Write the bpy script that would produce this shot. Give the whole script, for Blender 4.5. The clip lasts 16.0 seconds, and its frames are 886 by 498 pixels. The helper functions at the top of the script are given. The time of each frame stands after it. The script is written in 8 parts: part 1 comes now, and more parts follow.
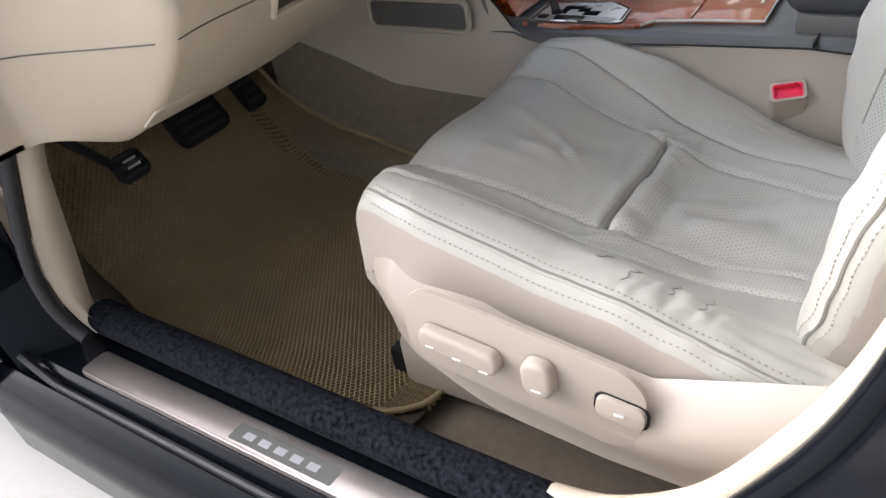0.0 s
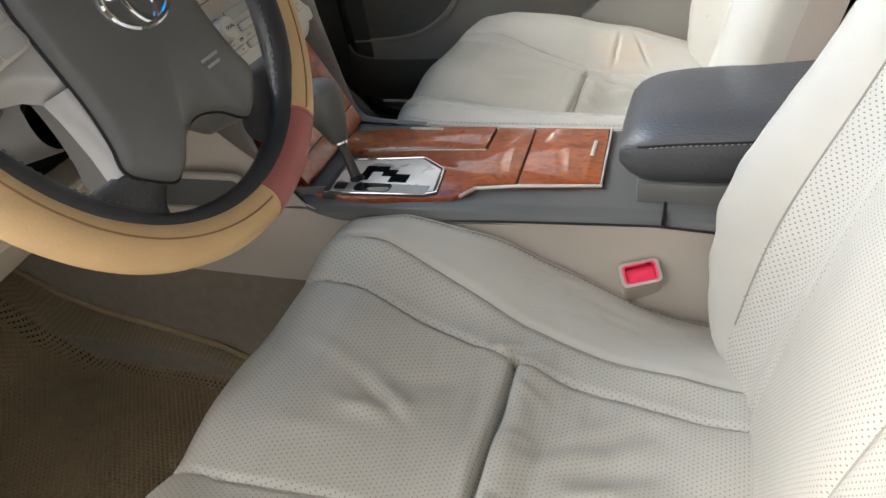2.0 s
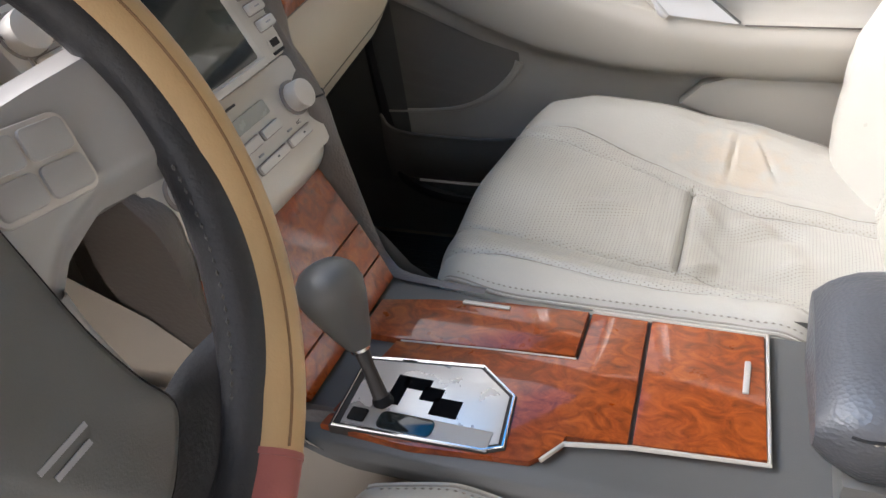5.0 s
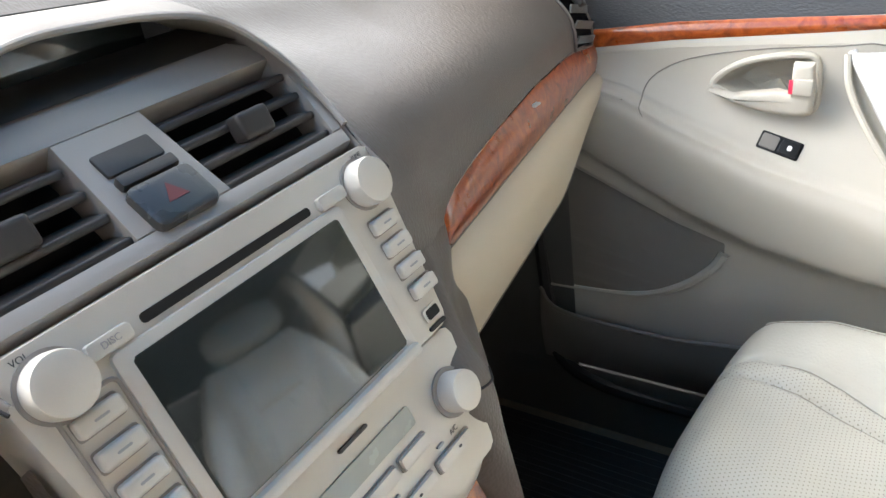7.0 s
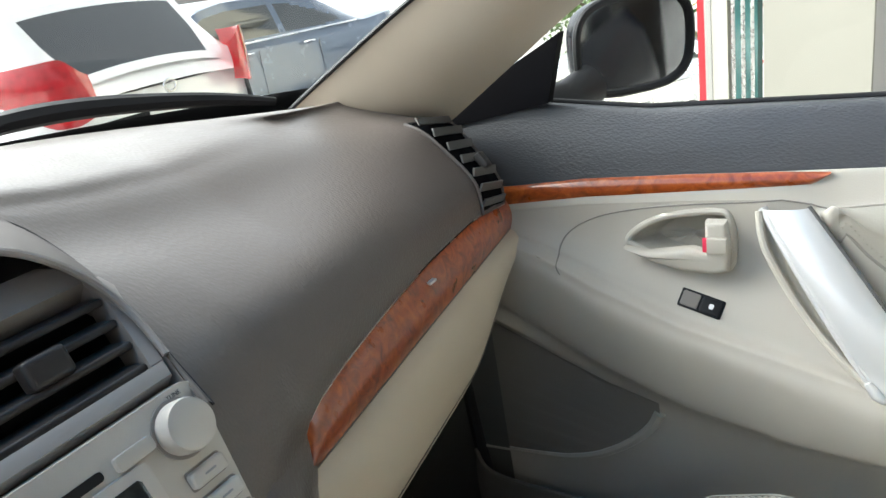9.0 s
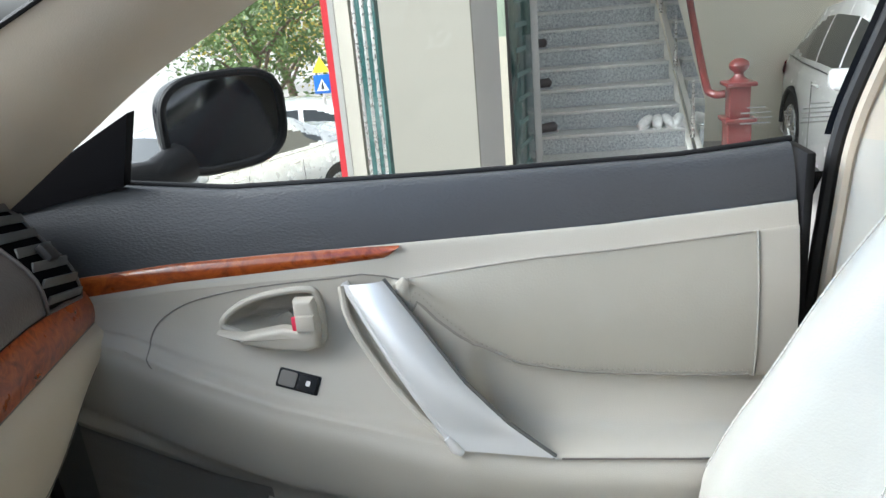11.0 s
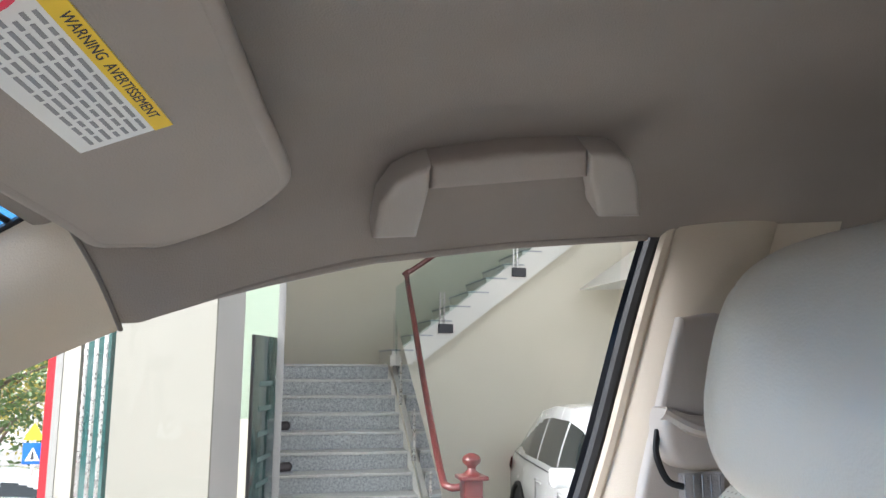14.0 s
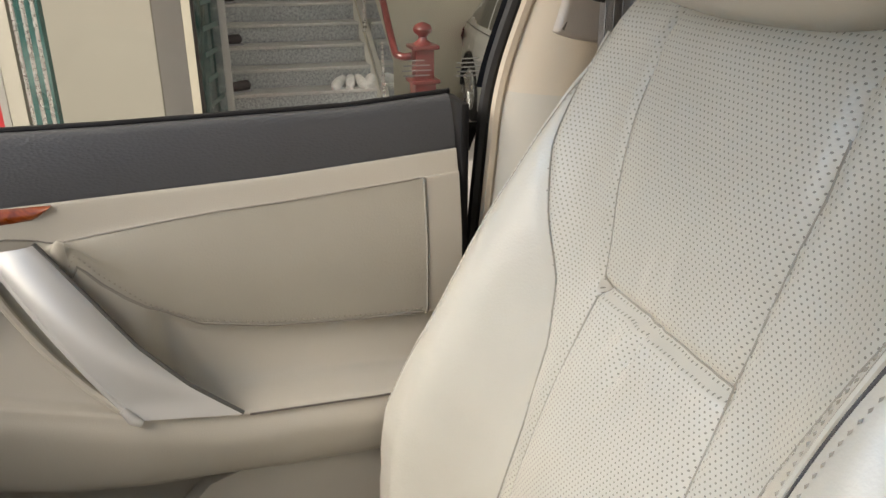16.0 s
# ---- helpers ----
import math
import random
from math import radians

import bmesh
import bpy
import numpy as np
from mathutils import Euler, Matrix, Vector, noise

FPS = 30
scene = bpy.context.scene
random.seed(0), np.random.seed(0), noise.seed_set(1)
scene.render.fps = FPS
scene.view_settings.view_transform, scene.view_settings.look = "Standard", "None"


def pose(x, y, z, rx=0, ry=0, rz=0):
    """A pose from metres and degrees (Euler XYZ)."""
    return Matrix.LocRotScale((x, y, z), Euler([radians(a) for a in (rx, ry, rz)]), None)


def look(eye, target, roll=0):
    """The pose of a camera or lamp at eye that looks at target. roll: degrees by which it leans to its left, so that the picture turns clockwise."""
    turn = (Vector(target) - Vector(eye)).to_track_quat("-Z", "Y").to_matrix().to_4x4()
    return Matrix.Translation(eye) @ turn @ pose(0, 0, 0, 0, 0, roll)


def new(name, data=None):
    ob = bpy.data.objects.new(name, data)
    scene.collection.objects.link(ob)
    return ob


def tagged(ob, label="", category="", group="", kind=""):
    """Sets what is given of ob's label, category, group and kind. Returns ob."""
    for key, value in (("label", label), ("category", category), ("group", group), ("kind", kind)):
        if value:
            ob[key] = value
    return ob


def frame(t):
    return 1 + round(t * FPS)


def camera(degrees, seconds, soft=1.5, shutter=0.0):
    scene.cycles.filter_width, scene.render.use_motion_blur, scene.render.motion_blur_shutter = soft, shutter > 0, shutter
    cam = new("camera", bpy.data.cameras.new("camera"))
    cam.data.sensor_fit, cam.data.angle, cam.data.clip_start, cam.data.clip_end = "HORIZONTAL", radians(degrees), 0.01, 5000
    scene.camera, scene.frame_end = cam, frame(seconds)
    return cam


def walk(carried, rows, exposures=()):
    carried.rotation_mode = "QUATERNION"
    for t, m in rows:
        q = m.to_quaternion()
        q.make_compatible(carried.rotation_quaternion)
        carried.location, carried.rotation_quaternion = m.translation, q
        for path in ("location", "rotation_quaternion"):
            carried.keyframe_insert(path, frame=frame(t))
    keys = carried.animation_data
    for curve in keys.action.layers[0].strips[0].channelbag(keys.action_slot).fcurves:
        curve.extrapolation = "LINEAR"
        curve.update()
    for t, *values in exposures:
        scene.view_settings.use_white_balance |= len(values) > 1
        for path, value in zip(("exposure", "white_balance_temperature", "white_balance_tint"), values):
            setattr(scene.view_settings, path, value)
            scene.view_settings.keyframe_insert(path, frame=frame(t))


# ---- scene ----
cam = camera(60.6, 16.0)
PATH = [
    (0, (-1.159, -0.013, 1.047), (0.131, 1.025, -0.075), -10.5),
    (0.5, (-1.105, 0.043, 1.044), (0.285, 0.922, -0.095), -10.4),
    (1, (-1.029, 0.081, 1.069), (0.425, 0.841, -0.073), -10.1),
    (1.5, (-0.943, 0.105, 1.098), (0.553, 0.786, -0.04), -9.6),
    (2, (-0.842, 0.108, 1.124), (0.665, 0.755, -0.021), -9.5),
    (2.5, (-0.76, 0.12, 1.136), (0.75, 0.755, -0.012), -9.1),
    (3, (-0.681, 0.156, 1.146), (0.827, 0.792, -0.004), -8.9),
    (3.2, (-0.649, 0.182, 1.148), (0.857, 0.824, 0.0), -8.8),
    (5.3, (-0.424, 0.285, 1.111), (1.059, 1.015, -0.016), -8.3),
    (5.5, (-0.383, 0.3, 1.098), (1.103, 1.05, -0.01), -8.2),
    (6, (-0.3, 0.363, 1.099), (1.183, 1.184, 0.038), -8.1),
    (6.5, (-0.252, 0.4, 1.135), (1.202, 1.328, 0.123), -7.9),
    (7, (-0.229, 0.432, 1.171), (1.202, 1.464, 0.229), -7.9),
    (7.5, (-0.201, 0.465, 1.201), (1.228, 1.575, 0.35), -8.3),
    (8, (-0.182, 0.48, 1.225), (1.27, 1.616, 0.448), -8.6),
    (8.5, (-0.147, 0.453, 1.215), (1.364, 1.55, 0.498), -8.8),
    (9, (-0.113, 0.397, 1.201), (1.465, 1.417, 0.513), -9.1),
    (9.5, (-0.103, 0.368, 1.186), (1.587, 1.208, 0.523), -8.4),
    (10, (-0.08, 0.319, 1.184), (1.678, 0.982, 0.499), -8.3),
    (10.2, (-0.076, 0.299, 1.185), (1.707, 0.879, 0.488), -8.1),
    (12.3, (-0.041, 0.362, 1.255), (1.91, 0.023, 0.977), 0.1),
    (12.5, (-0.04, 0.36, 1.256), (1.921, 0.003, 1.089), 0.2),
    (13, (-0.043, 0.351, 1.258), (1.915, -0.041, 1.362), 0.3),
    (13.5, (-0.045, 0.339, 1.253), (1.886, -0.083, 1.56), 0.4),
    (14, (-0.042, 0.31, 1.249), (1.881, -0.149, 1.551), 0.4),
    (14.5, (-0.047, 0.289, 1.246), (1.887, -0.216, 1.31), 0.3),
    (15, (-0.066, 0.283, 1.24), (1.841, -0.259, 0.981), -0.1),
    (15.5, (-0.063, 0.285, 1.222), (1.781, -0.263, 0.677), 0.1),
    (16, (-0.066, 0.291, 1.197), (1.701, -0.248, 0.43), 0.2),
]
EXPOSURES = ((0.0, 1.57, 6100, 14.0), (1.5, 1.72, 6450, 11.0), (3.0, 1.82, 6700, 13.0), (5.5, 2.12, 6480, 16.5), (6.5, 2.39, 6445, 12.0), (7.4, 2.85, 6340, 9.0), (8.0, 2.65, 6337, 7.0), (8.6, 2.29, 6284, 6.0), (9.5, 1.92, 6130, 6.0), (10.2, 1.78, 6020, 6.5), (12.5, 1.55, 5890, 10.0), (14.0, 2.04, 6025, 13.0), (15.0, 1.67, 6100, 14.7), (15.4, 1.46, 6174, 15.2), (15.6, 1.33, 6336, 15.5), (15.8, 1.15, 6848, 14.7), (16.0, 1.07, 7460, 14.0))
walk(cam, [(t, look(eye, target, roll)) for t, eye, target, roll in PATH], exposures=EXPOSURES)

# ---- light ----
world = bpy.data.worlds.new("world")
scene.world = world
world.use_nodes = True
wn = world.node_tree.nodes
sky = wn.new("ShaderNodeTexSky")
sky.sky_type, sky.sun_disc = "NISHITA", False
sky.sun_elevation, sky.sun_rotation = radians(37), radians(350)
sky.air_density, sky.dust_density = 1.0, 6.0
wn["Background"].inputs["Strength"].default_value = 0.15
hazy = wn.new("ShaderNodeHueSaturation")
hazy.inputs["Saturation"].default_value = 0.16
world.node_tree.links.new(sky.outputs["Color"], hazy.inputs["Color"])
world.node_tree.links.new(hazy.outputs["Color"], wn["Background"].inputs["Color"])

sun = new("sun", bpy.data.lights.new("sun", "SUN"))
sun.data.energy, sun.data.angle, sun.data.color = 1.0, radians(55), (1.0, 0.97, 0.93)
SUN_AZ, SUN_EL = radians(350), radians(37)
sun.matrix_world = look((0, 0, 0), (-math.sin(SUN_AZ) * math.cos(SUN_EL), -math.cos(SUN_AZ) * math.cos(SUN_EL), -math.sin(SUN_EL)))


# ---- materials ----
def material(name, base, rough=0.5, metal=0.0, grain=0.0, grain_scale=800.0, vary=0.08, vary_scale=6.0, coat=0.0, detail_roll=None, spec=0.5, sheen=0.0, crease=0.0):
    """A painted, leather, plastic or metal surface: base colour with stains at one scale, fine relief at another."""
    m = bpy.data.materials.new(name)
    m.use_nodes = True
    nt = m.node_tree
    b = nt.nodes["Principled BSDF"]
    co = nt.nodes.new("ShaderNodeTexCoord")
    n1 = nt.nodes.new("ShaderNodeTexNoise")
    n1.inputs["Scale"].default_value, n1.inputs["Detail"].default_value = vary_scale, 5
    nt.links.new(co.outputs["Object"], n1.inputs["Vector"])
    ramp = nt.nodes.new("ShaderNodeValToRGB")
    ramp.color_ramp.elements[0].position, ramp.color_ramp.elements[1].position = 0.3, 0.7
    ramp.color_ramp.elements[0].color = (*[max(0, c * (1 - vary)) for c in base], 1)
    ramp.color_ramp.elements[1].color = (*[min(1, c * (1 + vary)) for c in base], 1)
    nt.links.new(n1.outputs["Fac"], ramp.inputs["Fac"])
    nt.links.new(ramp.outputs["Color"], b.inputs["Base Color"])
    b.inputs["Metallic"].default_value = metal
    b.inputs["Specular IOR Level"].default_value = spec
    b.inputs["Coat Weight"].default_value = coat
    b.inputs["Coat Roughness"].default_value = 0.04
    b.inputs["Sheen Weight"].default_value = sheen
    rr = nt.nodes.new("ShaderNodeMapRange")
    rr.inputs["To Min"].default_value, rr.inputs["To Max"].default_value = max(0.02, rough - 0.08), min(1, rough + 0.08)
    n3 = nt.nodes.new("ShaderNodeTexNoise")
    n3.inputs["Scale"].default_value, n3.inputs["Detail"].default_value = vary_scale * 4, 4
    nt.links.new(co.outputs["Object"], n3.inputs["Vector"])
    nt.links.new(n3.outputs["Fac"], rr.inputs["Value"])
    nt.links.new(rr.outputs["Result"], b.inputs["Roughness"])
    if grain:
        n2 = nt.nodes.new("ShaderNodeTexVoronoi" if detail_roll else "ShaderNodeTexNoise")
        n2.inputs["Scale"].default_value = grain_scale
        if detail_roll:
            mp = nt.nodes.new("ShaderNodeMapping")
            mp.inputs["Scale"].default_value = detail_roll
            nt.links.new(co.outputs["Object"], mp.inputs["Vector"])
            nt.links.new(mp.outputs["Vector"], n2.inputs["Vector"])
        else:
            n2.inputs["Detail"].default_value = 3
            nt.links.new(co.outputs["Object"], n2.inputs["Vector"])
        bump = nt.nodes.new("ShaderNodeBump")
        bump.inputs["Strength"].default_value, bump.inputs["Distance"].default_value = grain, 0.001
        nt.links.new(n2.outputs["Distance" if detail_roll else "Fac"], bump.inputs["Height"])
        nt.links.new(bump.outputs["Normal"], b.inputs["Normal"])
        if crease:
            n4 = nt.nodes.new("ShaderNodeTexNoise")
            n4.inputs["Scale"].default_value, n4.inputs["Detail"].default_value, n4.inputs["Distortion"].default_value = 22, 3, 1.2
            nt.links.new(co.outputs["Object"], n4.inputs["Vector"])
            b2 = nt.nodes.new("ShaderNodeBump")
            b2.inputs["Strength"].default_value, b2.inputs["Distance"].default_value = crease, 0.006
            nt.links.new(n4.outputs["Fac"], b2.inputs["Height"])
            nt.links.new(b2.outputs["Normal"], bump.inputs["Normal"])
    return m


def perforated(name, base, rough, axes, pitch=0.0052, dot=0.17, depth=0.42):
    """Leather with staggered rows of punched holes, counted along two of its own axes."""
    m = material(name, base, rough, 0, 0.25, 500, 0.05, 9)
    nt = m.node_tree
    b = nt.nodes["Principled BSDF"]
    co = nt.nodes.new("ShaderNodeTexCoord")
    sep = nt.nodes.new("ShaderNodeSeparateXYZ")
    nt.links.new(co.outputs["Object"], sep.inputs["Vector"])

    def mth(op, a, c=None):
        n = nt.nodes.new("ShaderNodeMath")
        n.operation = op
        for i, v in enumerate((a, c)):
            if v is None:
                continue
            if isinstance(v, (int, float)):
                n.inputs[i].default_value = v
            else:
                nt.links.new(v, n.inputs[i])
        return n.outputs[0]

    u = mth("DIVIDE", sep.outputs[axes[0]], pitch)
    v = mth("DIVIDE", sep.outputs[axes[1]], pitch * 0.8)
    row = mth("FLOOR", v)
    odd = mth("MULTIPLY", mth("MODULO", mth("ABSOLUTE", row), 2.0), 0.5)
    du = mth("SUBTRACT", mth("FRACT", mth("ADD", u, odd)), 0.5)
    dv = mth("MULTIPLY", mth("SUBTRACT", mth("FRACT", v), 0.5), 0.8)
    d = mth("SQRT", mth("ADD", mth("MULTIPLY", du, du), mth("MULTIPLY", dv, dv)))
    hole = mth("LESS_THAN", d, dot)
    mix = nt.nodes.new("ShaderNodeMix")
    mix.data_type = "RGBA"
    mix.inputs["B"].default_value = (base[0] * depth, base[1] * depth * 0.98, base[2] * depth * 0.96, 1)
    src = b.inputs["Base Color"].links[0].from_socket
    nt.links.new(src, mix.inputs["A"])
    nt.links.new(hole, mix.inputs["Factor"])
    nt.links.new(mix.outputs["Result"], b.inputs["Base Color"])
    dent = nt.nodes.new("ShaderNodeBump")
    dent.inputs["Strength"].default_value, dent.inputs["Distance"].default_value = 0.5, 0.0012
    nt.links.new(b.inputs["Normal"].links[0].from_socket, dent.inputs["Normal"])
    nt.links.new(mth("MINIMUM", d, dot * 1.7), dent.inputs["Height"])
    nt.links.new(dent.outputs["Normal"], b.inputs["Normal"])
    return m


def burl(name):
    """Varnished burl wood: red-brown figure in soft clouds under a clear coat."""
    m = material(name, (0.26, 0.062, 0.012), 0.3, 0, 0, 1, 0.2, 10, coat=1.0, spec=0.35)
    nt = m.node_tree
    b = nt.nodes["Principled BSDF"]
    co = nt.nodes.new("ShaderNodeTexCoord")
    mp = nt.nodes.new("ShaderNodeMapping")
    mp.inputs["Scale"].default_value = (1.0, 0.65, 1.0)
    n = nt.nodes.new("ShaderNodeTexNoise")
    n.inputs["Scale"].default_value, n.inputs["Detail"].default_value, n.inputs["Distortion"].default_value = 55, 6, 1.8
    n.inputs["Roughness"].default_value = 0.62
    ramp = nt.nodes.new("ShaderNodeValToRGB")
    els = ramp.color_ramp.elements
    els[0].position, els[0].color = 0.25, (0.085, 0.014, 0.003, 1)
    els[1].position, els[1].color = 0.78, (0.46, 0.115, 0.016, 1)
    e = els.new(0.5)
    e.color = (0.265, 0.050, 0.008, 1)
    nt.links.new(co.outputs["Object"], mp.inputs["Vector"])
    nt.links.new(mp.outputs["Vector"], n.inputs["Vector"])
    nt.links.new(n.outputs["Fac"], ramp.inputs["Fac"])
    nt.links.new(ramp.outputs["Color"], b.inputs["Base Color"])
    return m


def pane_glass(name, tint=(0.93, 0.96, 0.95), band=None):
    """Thin clear glass: lets light straight through, mirrors a little. band: (z0, z1, colour), a tint printed across its top."""
    m = bpy.data.materials.new(name)
    m.use_nodes = True
    nt = m.node_tree
    nt.nodes.remove(nt.nodes["Principled BSDF"])
    tr, gl, mx, fr = (nt.nodes.new(k) for k in ("ShaderNodeBsdfTransparent", "ShaderNodeBsdfGlossy", "ShaderNodeMixShader", "ShaderNodeFresnel"))
    tr.inputs["Color"].default_value = (*tint, 1)
    gl.inputs["Roughness"].default_value = 0.01
    fr.inputs["IOR"].default_value = 1.42
    if band:
        co, sep, mr, mc = (nt.nodes.new(k) for k in ("ShaderNodeTexCoord", "ShaderNodeSeparateXYZ", "ShaderNodeMapRange", "ShaderNodeMix"))
        mc.data_type = "RGBA"
        mr.inputs["From Min"].default_value, mr.inputs["From Max"].default_value = band[0], band[1]
        mc.inputs["A"].default_value, mc.inputs["B"].default_value = (*tint, 1), (*band[2], 1)
        nt.links.new(co.outputs["Object"], sep.inputs["Vector"])
        nt.links.new(sep.outputs["Z"], mr.inputs["Value"])
        nt.links.new(mr.outputs["Result"], mc.inputs["Factor"])
        nt.links.new(mc.outputs["Result"], tr.inputs["Color"])
    nt.links.new(fr.outputs["Fac"], mx.inputs["Fac"])
    nt.links.new(tr.outputs["BSDF"], mx.inputs[1])
    nt.links.new(gl.outputs["BSDF"], mx.inputs[2])
    nt.links.new(mx.outputs["Shader"], nt.nodes["Material Output"].inputs["Surface"])
    return m


def granite(name):
    m = material(name, (0.36, 0.38, 0.38), 0.35, 0, 0, 1, 0.1, 3)
    nt = m.node_tree
    b = nt.nodes["Principled BSDF"]
    co, v, r = (nt.nodes.new(k) for k in ("ShaderNodeTexCoord", "ShaderNodeTexNoise", "ShaderNodeValToRGB"))
    v.inputs["Scale"].default_value, v.inputs["Detail"].default_value, v.inputs["Roughness"].default_value = 45, 6, 0.8
    r.color_ramp.elements[0].position, r.color_ramp.elements[0].color = 0.36, (0.20, 0.215, 0.22, 1)
    r.color_ramp.elements[1].position, r.color_ramp.elements[1].color = 0.66, (0.60, 0.62, 0.62, 1)
    nt.links.new(co.outputs["Object"], v.inputs["Vector"])
    nt.links.new(v.outputs["Fac"], r.inputs["Fac"])
    nt.links.new(r.outputs["Color"], b.inputs["Base Color"])
    return m


LEATHER = (0.445, 0.425, 0.37)
M_LEATHER = material("leather", LEATHER, 0.31, 0, 0.3, 420, 0.06, 7, crease=0.07)
M_SIDE = material("side_vinyl", (0.41, 0.355, 0.30), 0.40, 0, 0.35, 380, 0.05, 7, crease=0.05)
M_PERF_CUSHION = perforated("perforated_leather_flat", LEATHER, 0.34, ("X", "Y"), 0.0050, 0.135, 0.46)
M_PERF_BACK = perforated("perforated_leather_upright", LEATHER, 0.36, ("X", "Z"), 0.0046, 0.16, 0.42)
M_STITCH = material("thread", (0.30, 0.275, 0.235), 0.8)
M_BEIGE = material("beige_plastic", (0.46, 0.395, 0.30), 0.45, 0, 0.25, 900, 0.05, 5)
M_SHIELD = material("seat_shield_plastic", (0.41, 0.35, 0.288), 0.36, 0, 0.15, 900, 0.04, 5)
M_DOOR = material("door_trim_plastic", (0.45, 0.42, 0.36), 0.45, 0, 0.25, 800, 0.04, 4)
# the panel's leather; its darker tone also paints shade inside the door's hollows
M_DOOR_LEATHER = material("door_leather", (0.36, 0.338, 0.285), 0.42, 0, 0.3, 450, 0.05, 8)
M_GREY = material("dark_grey_plastic", (0.112, 0.096, 0.085), 0.37, 0, 0.3, 300, 0.06, 6, detail_roll=(1.6, 0.55, 1.0))
M_GREY_SMOOTH = material("grey_plastic", (0.098, 0.097, 0.091), 0.42, 0, 0.15, 900, 0.06, 8)
M_BELT = material("belt_grey", (0.056, 0.058, 0.063), 0.42, 0, 0.45, 330, 0.06, 6, detail_roll=(1.0, 0.7, 1.4))
M_HOOD = material("hood_soft_plastic", (0.115, 0.102, 0.092), 0.62, 0, 0.2, 300, 0.05, 6, spec=0.3)
# dash plastic made lighter: missing light under the hood is put into the colour
M_VENT = material("lifted_vent_grey", (0.27, 0.242, 0.22), 0.36, 0, 0.1, 900, 0.05, 9)
M_SPOKE = material("spoke_silver", (0.40, 0.39, 0.375), 0.4, 0.2, 0.05, 1200, 0.05, 9)
M_TUNNEL = material("tunnel_carpet", (0.20, 0.17, 0.13), 0.95, 0, 0.6, 500, 0.08, 60, spec=0.1)
M_BLACK = material("black_plastic", (0.010, 0.010, 0.011), 0.5, 0, 0.1, 700, 0.2, 9, spec=0.25)
M_RUBBER = material("black_rubber", (0.014, 0.014, 0.015), 0.6, 0, 0.2, 600, 0.2, 9)
M_FLOCK = material("seal_fabric", (0.010, 0.011, 0.014), 0.9, 0, 1.0, 420, 0.9, 160, spec=0.05)
M_SILVER = material("silver_paint", (0.535, 0.50, 0.445), 0.36, 0.25, 0.1, 1200, 0.04, 5)
M_SILVER_BTN = material("silver_button", (0.544, 0.512, 0.462), 0.36, 0.2, 0.05, 1200, 0.05, 9)
M_SATIN = material("satin_metal", (0.62, 0.62, 0.61), 0.38, 0.35, 0.05, 900, 0.04, 6)
M_CHROME = material("chrome", (0.82, 0.82, 0.83), 0.08, 1.0, 0, 1, 0.02, 5)
M_STEEL = material("brushed_steel", (0.62, 0.6, 0.58), 0.28, 1.0, 0.2, 300, 0.06, 12)
M_WOOD = burl("burl_wood")
M_SCREEN = material("screen_glass", (0.012, 0.018, 0.02), 0.06, 0, 0, 1, 0.05, 3, spec=0.9)
M_LCD = material("lcd_panel", (0.33, 0.34, 0.3), 0.25, 0, 0, 1, 0.05, 8)
M_FLANK = material("console_flank_plastic", (0.43, 0.382, 0.32), 0.55, 0, 0.3, 700, 0.05, 6)
M_CARPET = material("carpet", (0.19, 0.155, 0.118), 0.95, 0, 0.6, 500, 0.08, 90, spec=0.1)
M_MAT = material("foam_mat", (0.27, 0.202, 0.108), 0.75, 0, 0.3, 700, 0.12, 14)
# same foam darkened: the shade down in the cells is put into the colour
M_MAT_CELL_SHADE = material("foam_mat_cell_shade", (0.035, 0.026, 0.016), 0.85, 0, 0, 1, 0.15, 40)
M_LINER = material("headliner_fabric", (0.285, 0.250, 0.225), 0.92, 0, 0.6, 700, 0.05, 9, spec=0.2)
M_VISOR = material("visor_vinyl", (0.325, 0.285, 0.255), 0.8, 0, 0.4, 600, 0.05, 9, spec=0.3)
M_PILLAR = material("pillar_trim", (0.50, 0.43, 0.335), 0.6, 0, 0.3, 700, 0.05, 6)
M_WEBBING = material("belt_webbing", (0.33, 0.31, 0.3), 0.7, 0, 0.6, 500, 0.06, 40)
M_WHEEL_TAN = material("wheel_cover_tan", (0.52, 0.345, 0.165), 0.5, 0, 0.4, 400, 0.08, 14)
M_STITCH_TAN = material("tan_thread", (0.22, 0.12, 0.05), 0.7)
M_WHEEL_RED = material("wheel_cover_red", (0.33, 0.10, 0.085), 0.45, 0, 0.3, 400, 0.08, 14)
M_WHEEL_BLACK = material("wheel_leather_dark", (0.03, 0.03, 0.032), 0.45, 0, 0.5, 400, 0.1, 14)
M_RED = material("red_plastic", (0.78, 0.045, 0.10), 0.3, 0, 0, 1, 0.05, 8)
M_WHITE = material("white_print", (0.8, 0.8, 0.78), 0.6)
M_YELLOW = material("yellow_print", (0.85, 0.58, 0.03), 0.6)
M_INK = material("ink", (0.05, 0.05, 0.055), 0.7)
M_INK_PALE = material("ink_pale", (0.3, 0.3, 0.31), 0.7)
M_PAINT = material("black_car_paint", (0.004, 0.005, 0.007), 0.16, 0, 0, 1, 0.2, 4, spec=0.12)
M_JAMB = material("door_jamb_paint", (0.005, 0.007, 0.010), 0.4, 0, 0, 1, 0.3, 9, spec=0.1)
M_SCUFF = material("scuff_plate_steel", (0.62, 0.56, 0.53), 0.36, 1.0, 0.04, 900, 0.05, 14)
M_PRINT = material("window_print", (0.28, 0.28, 0.27), 0.7)
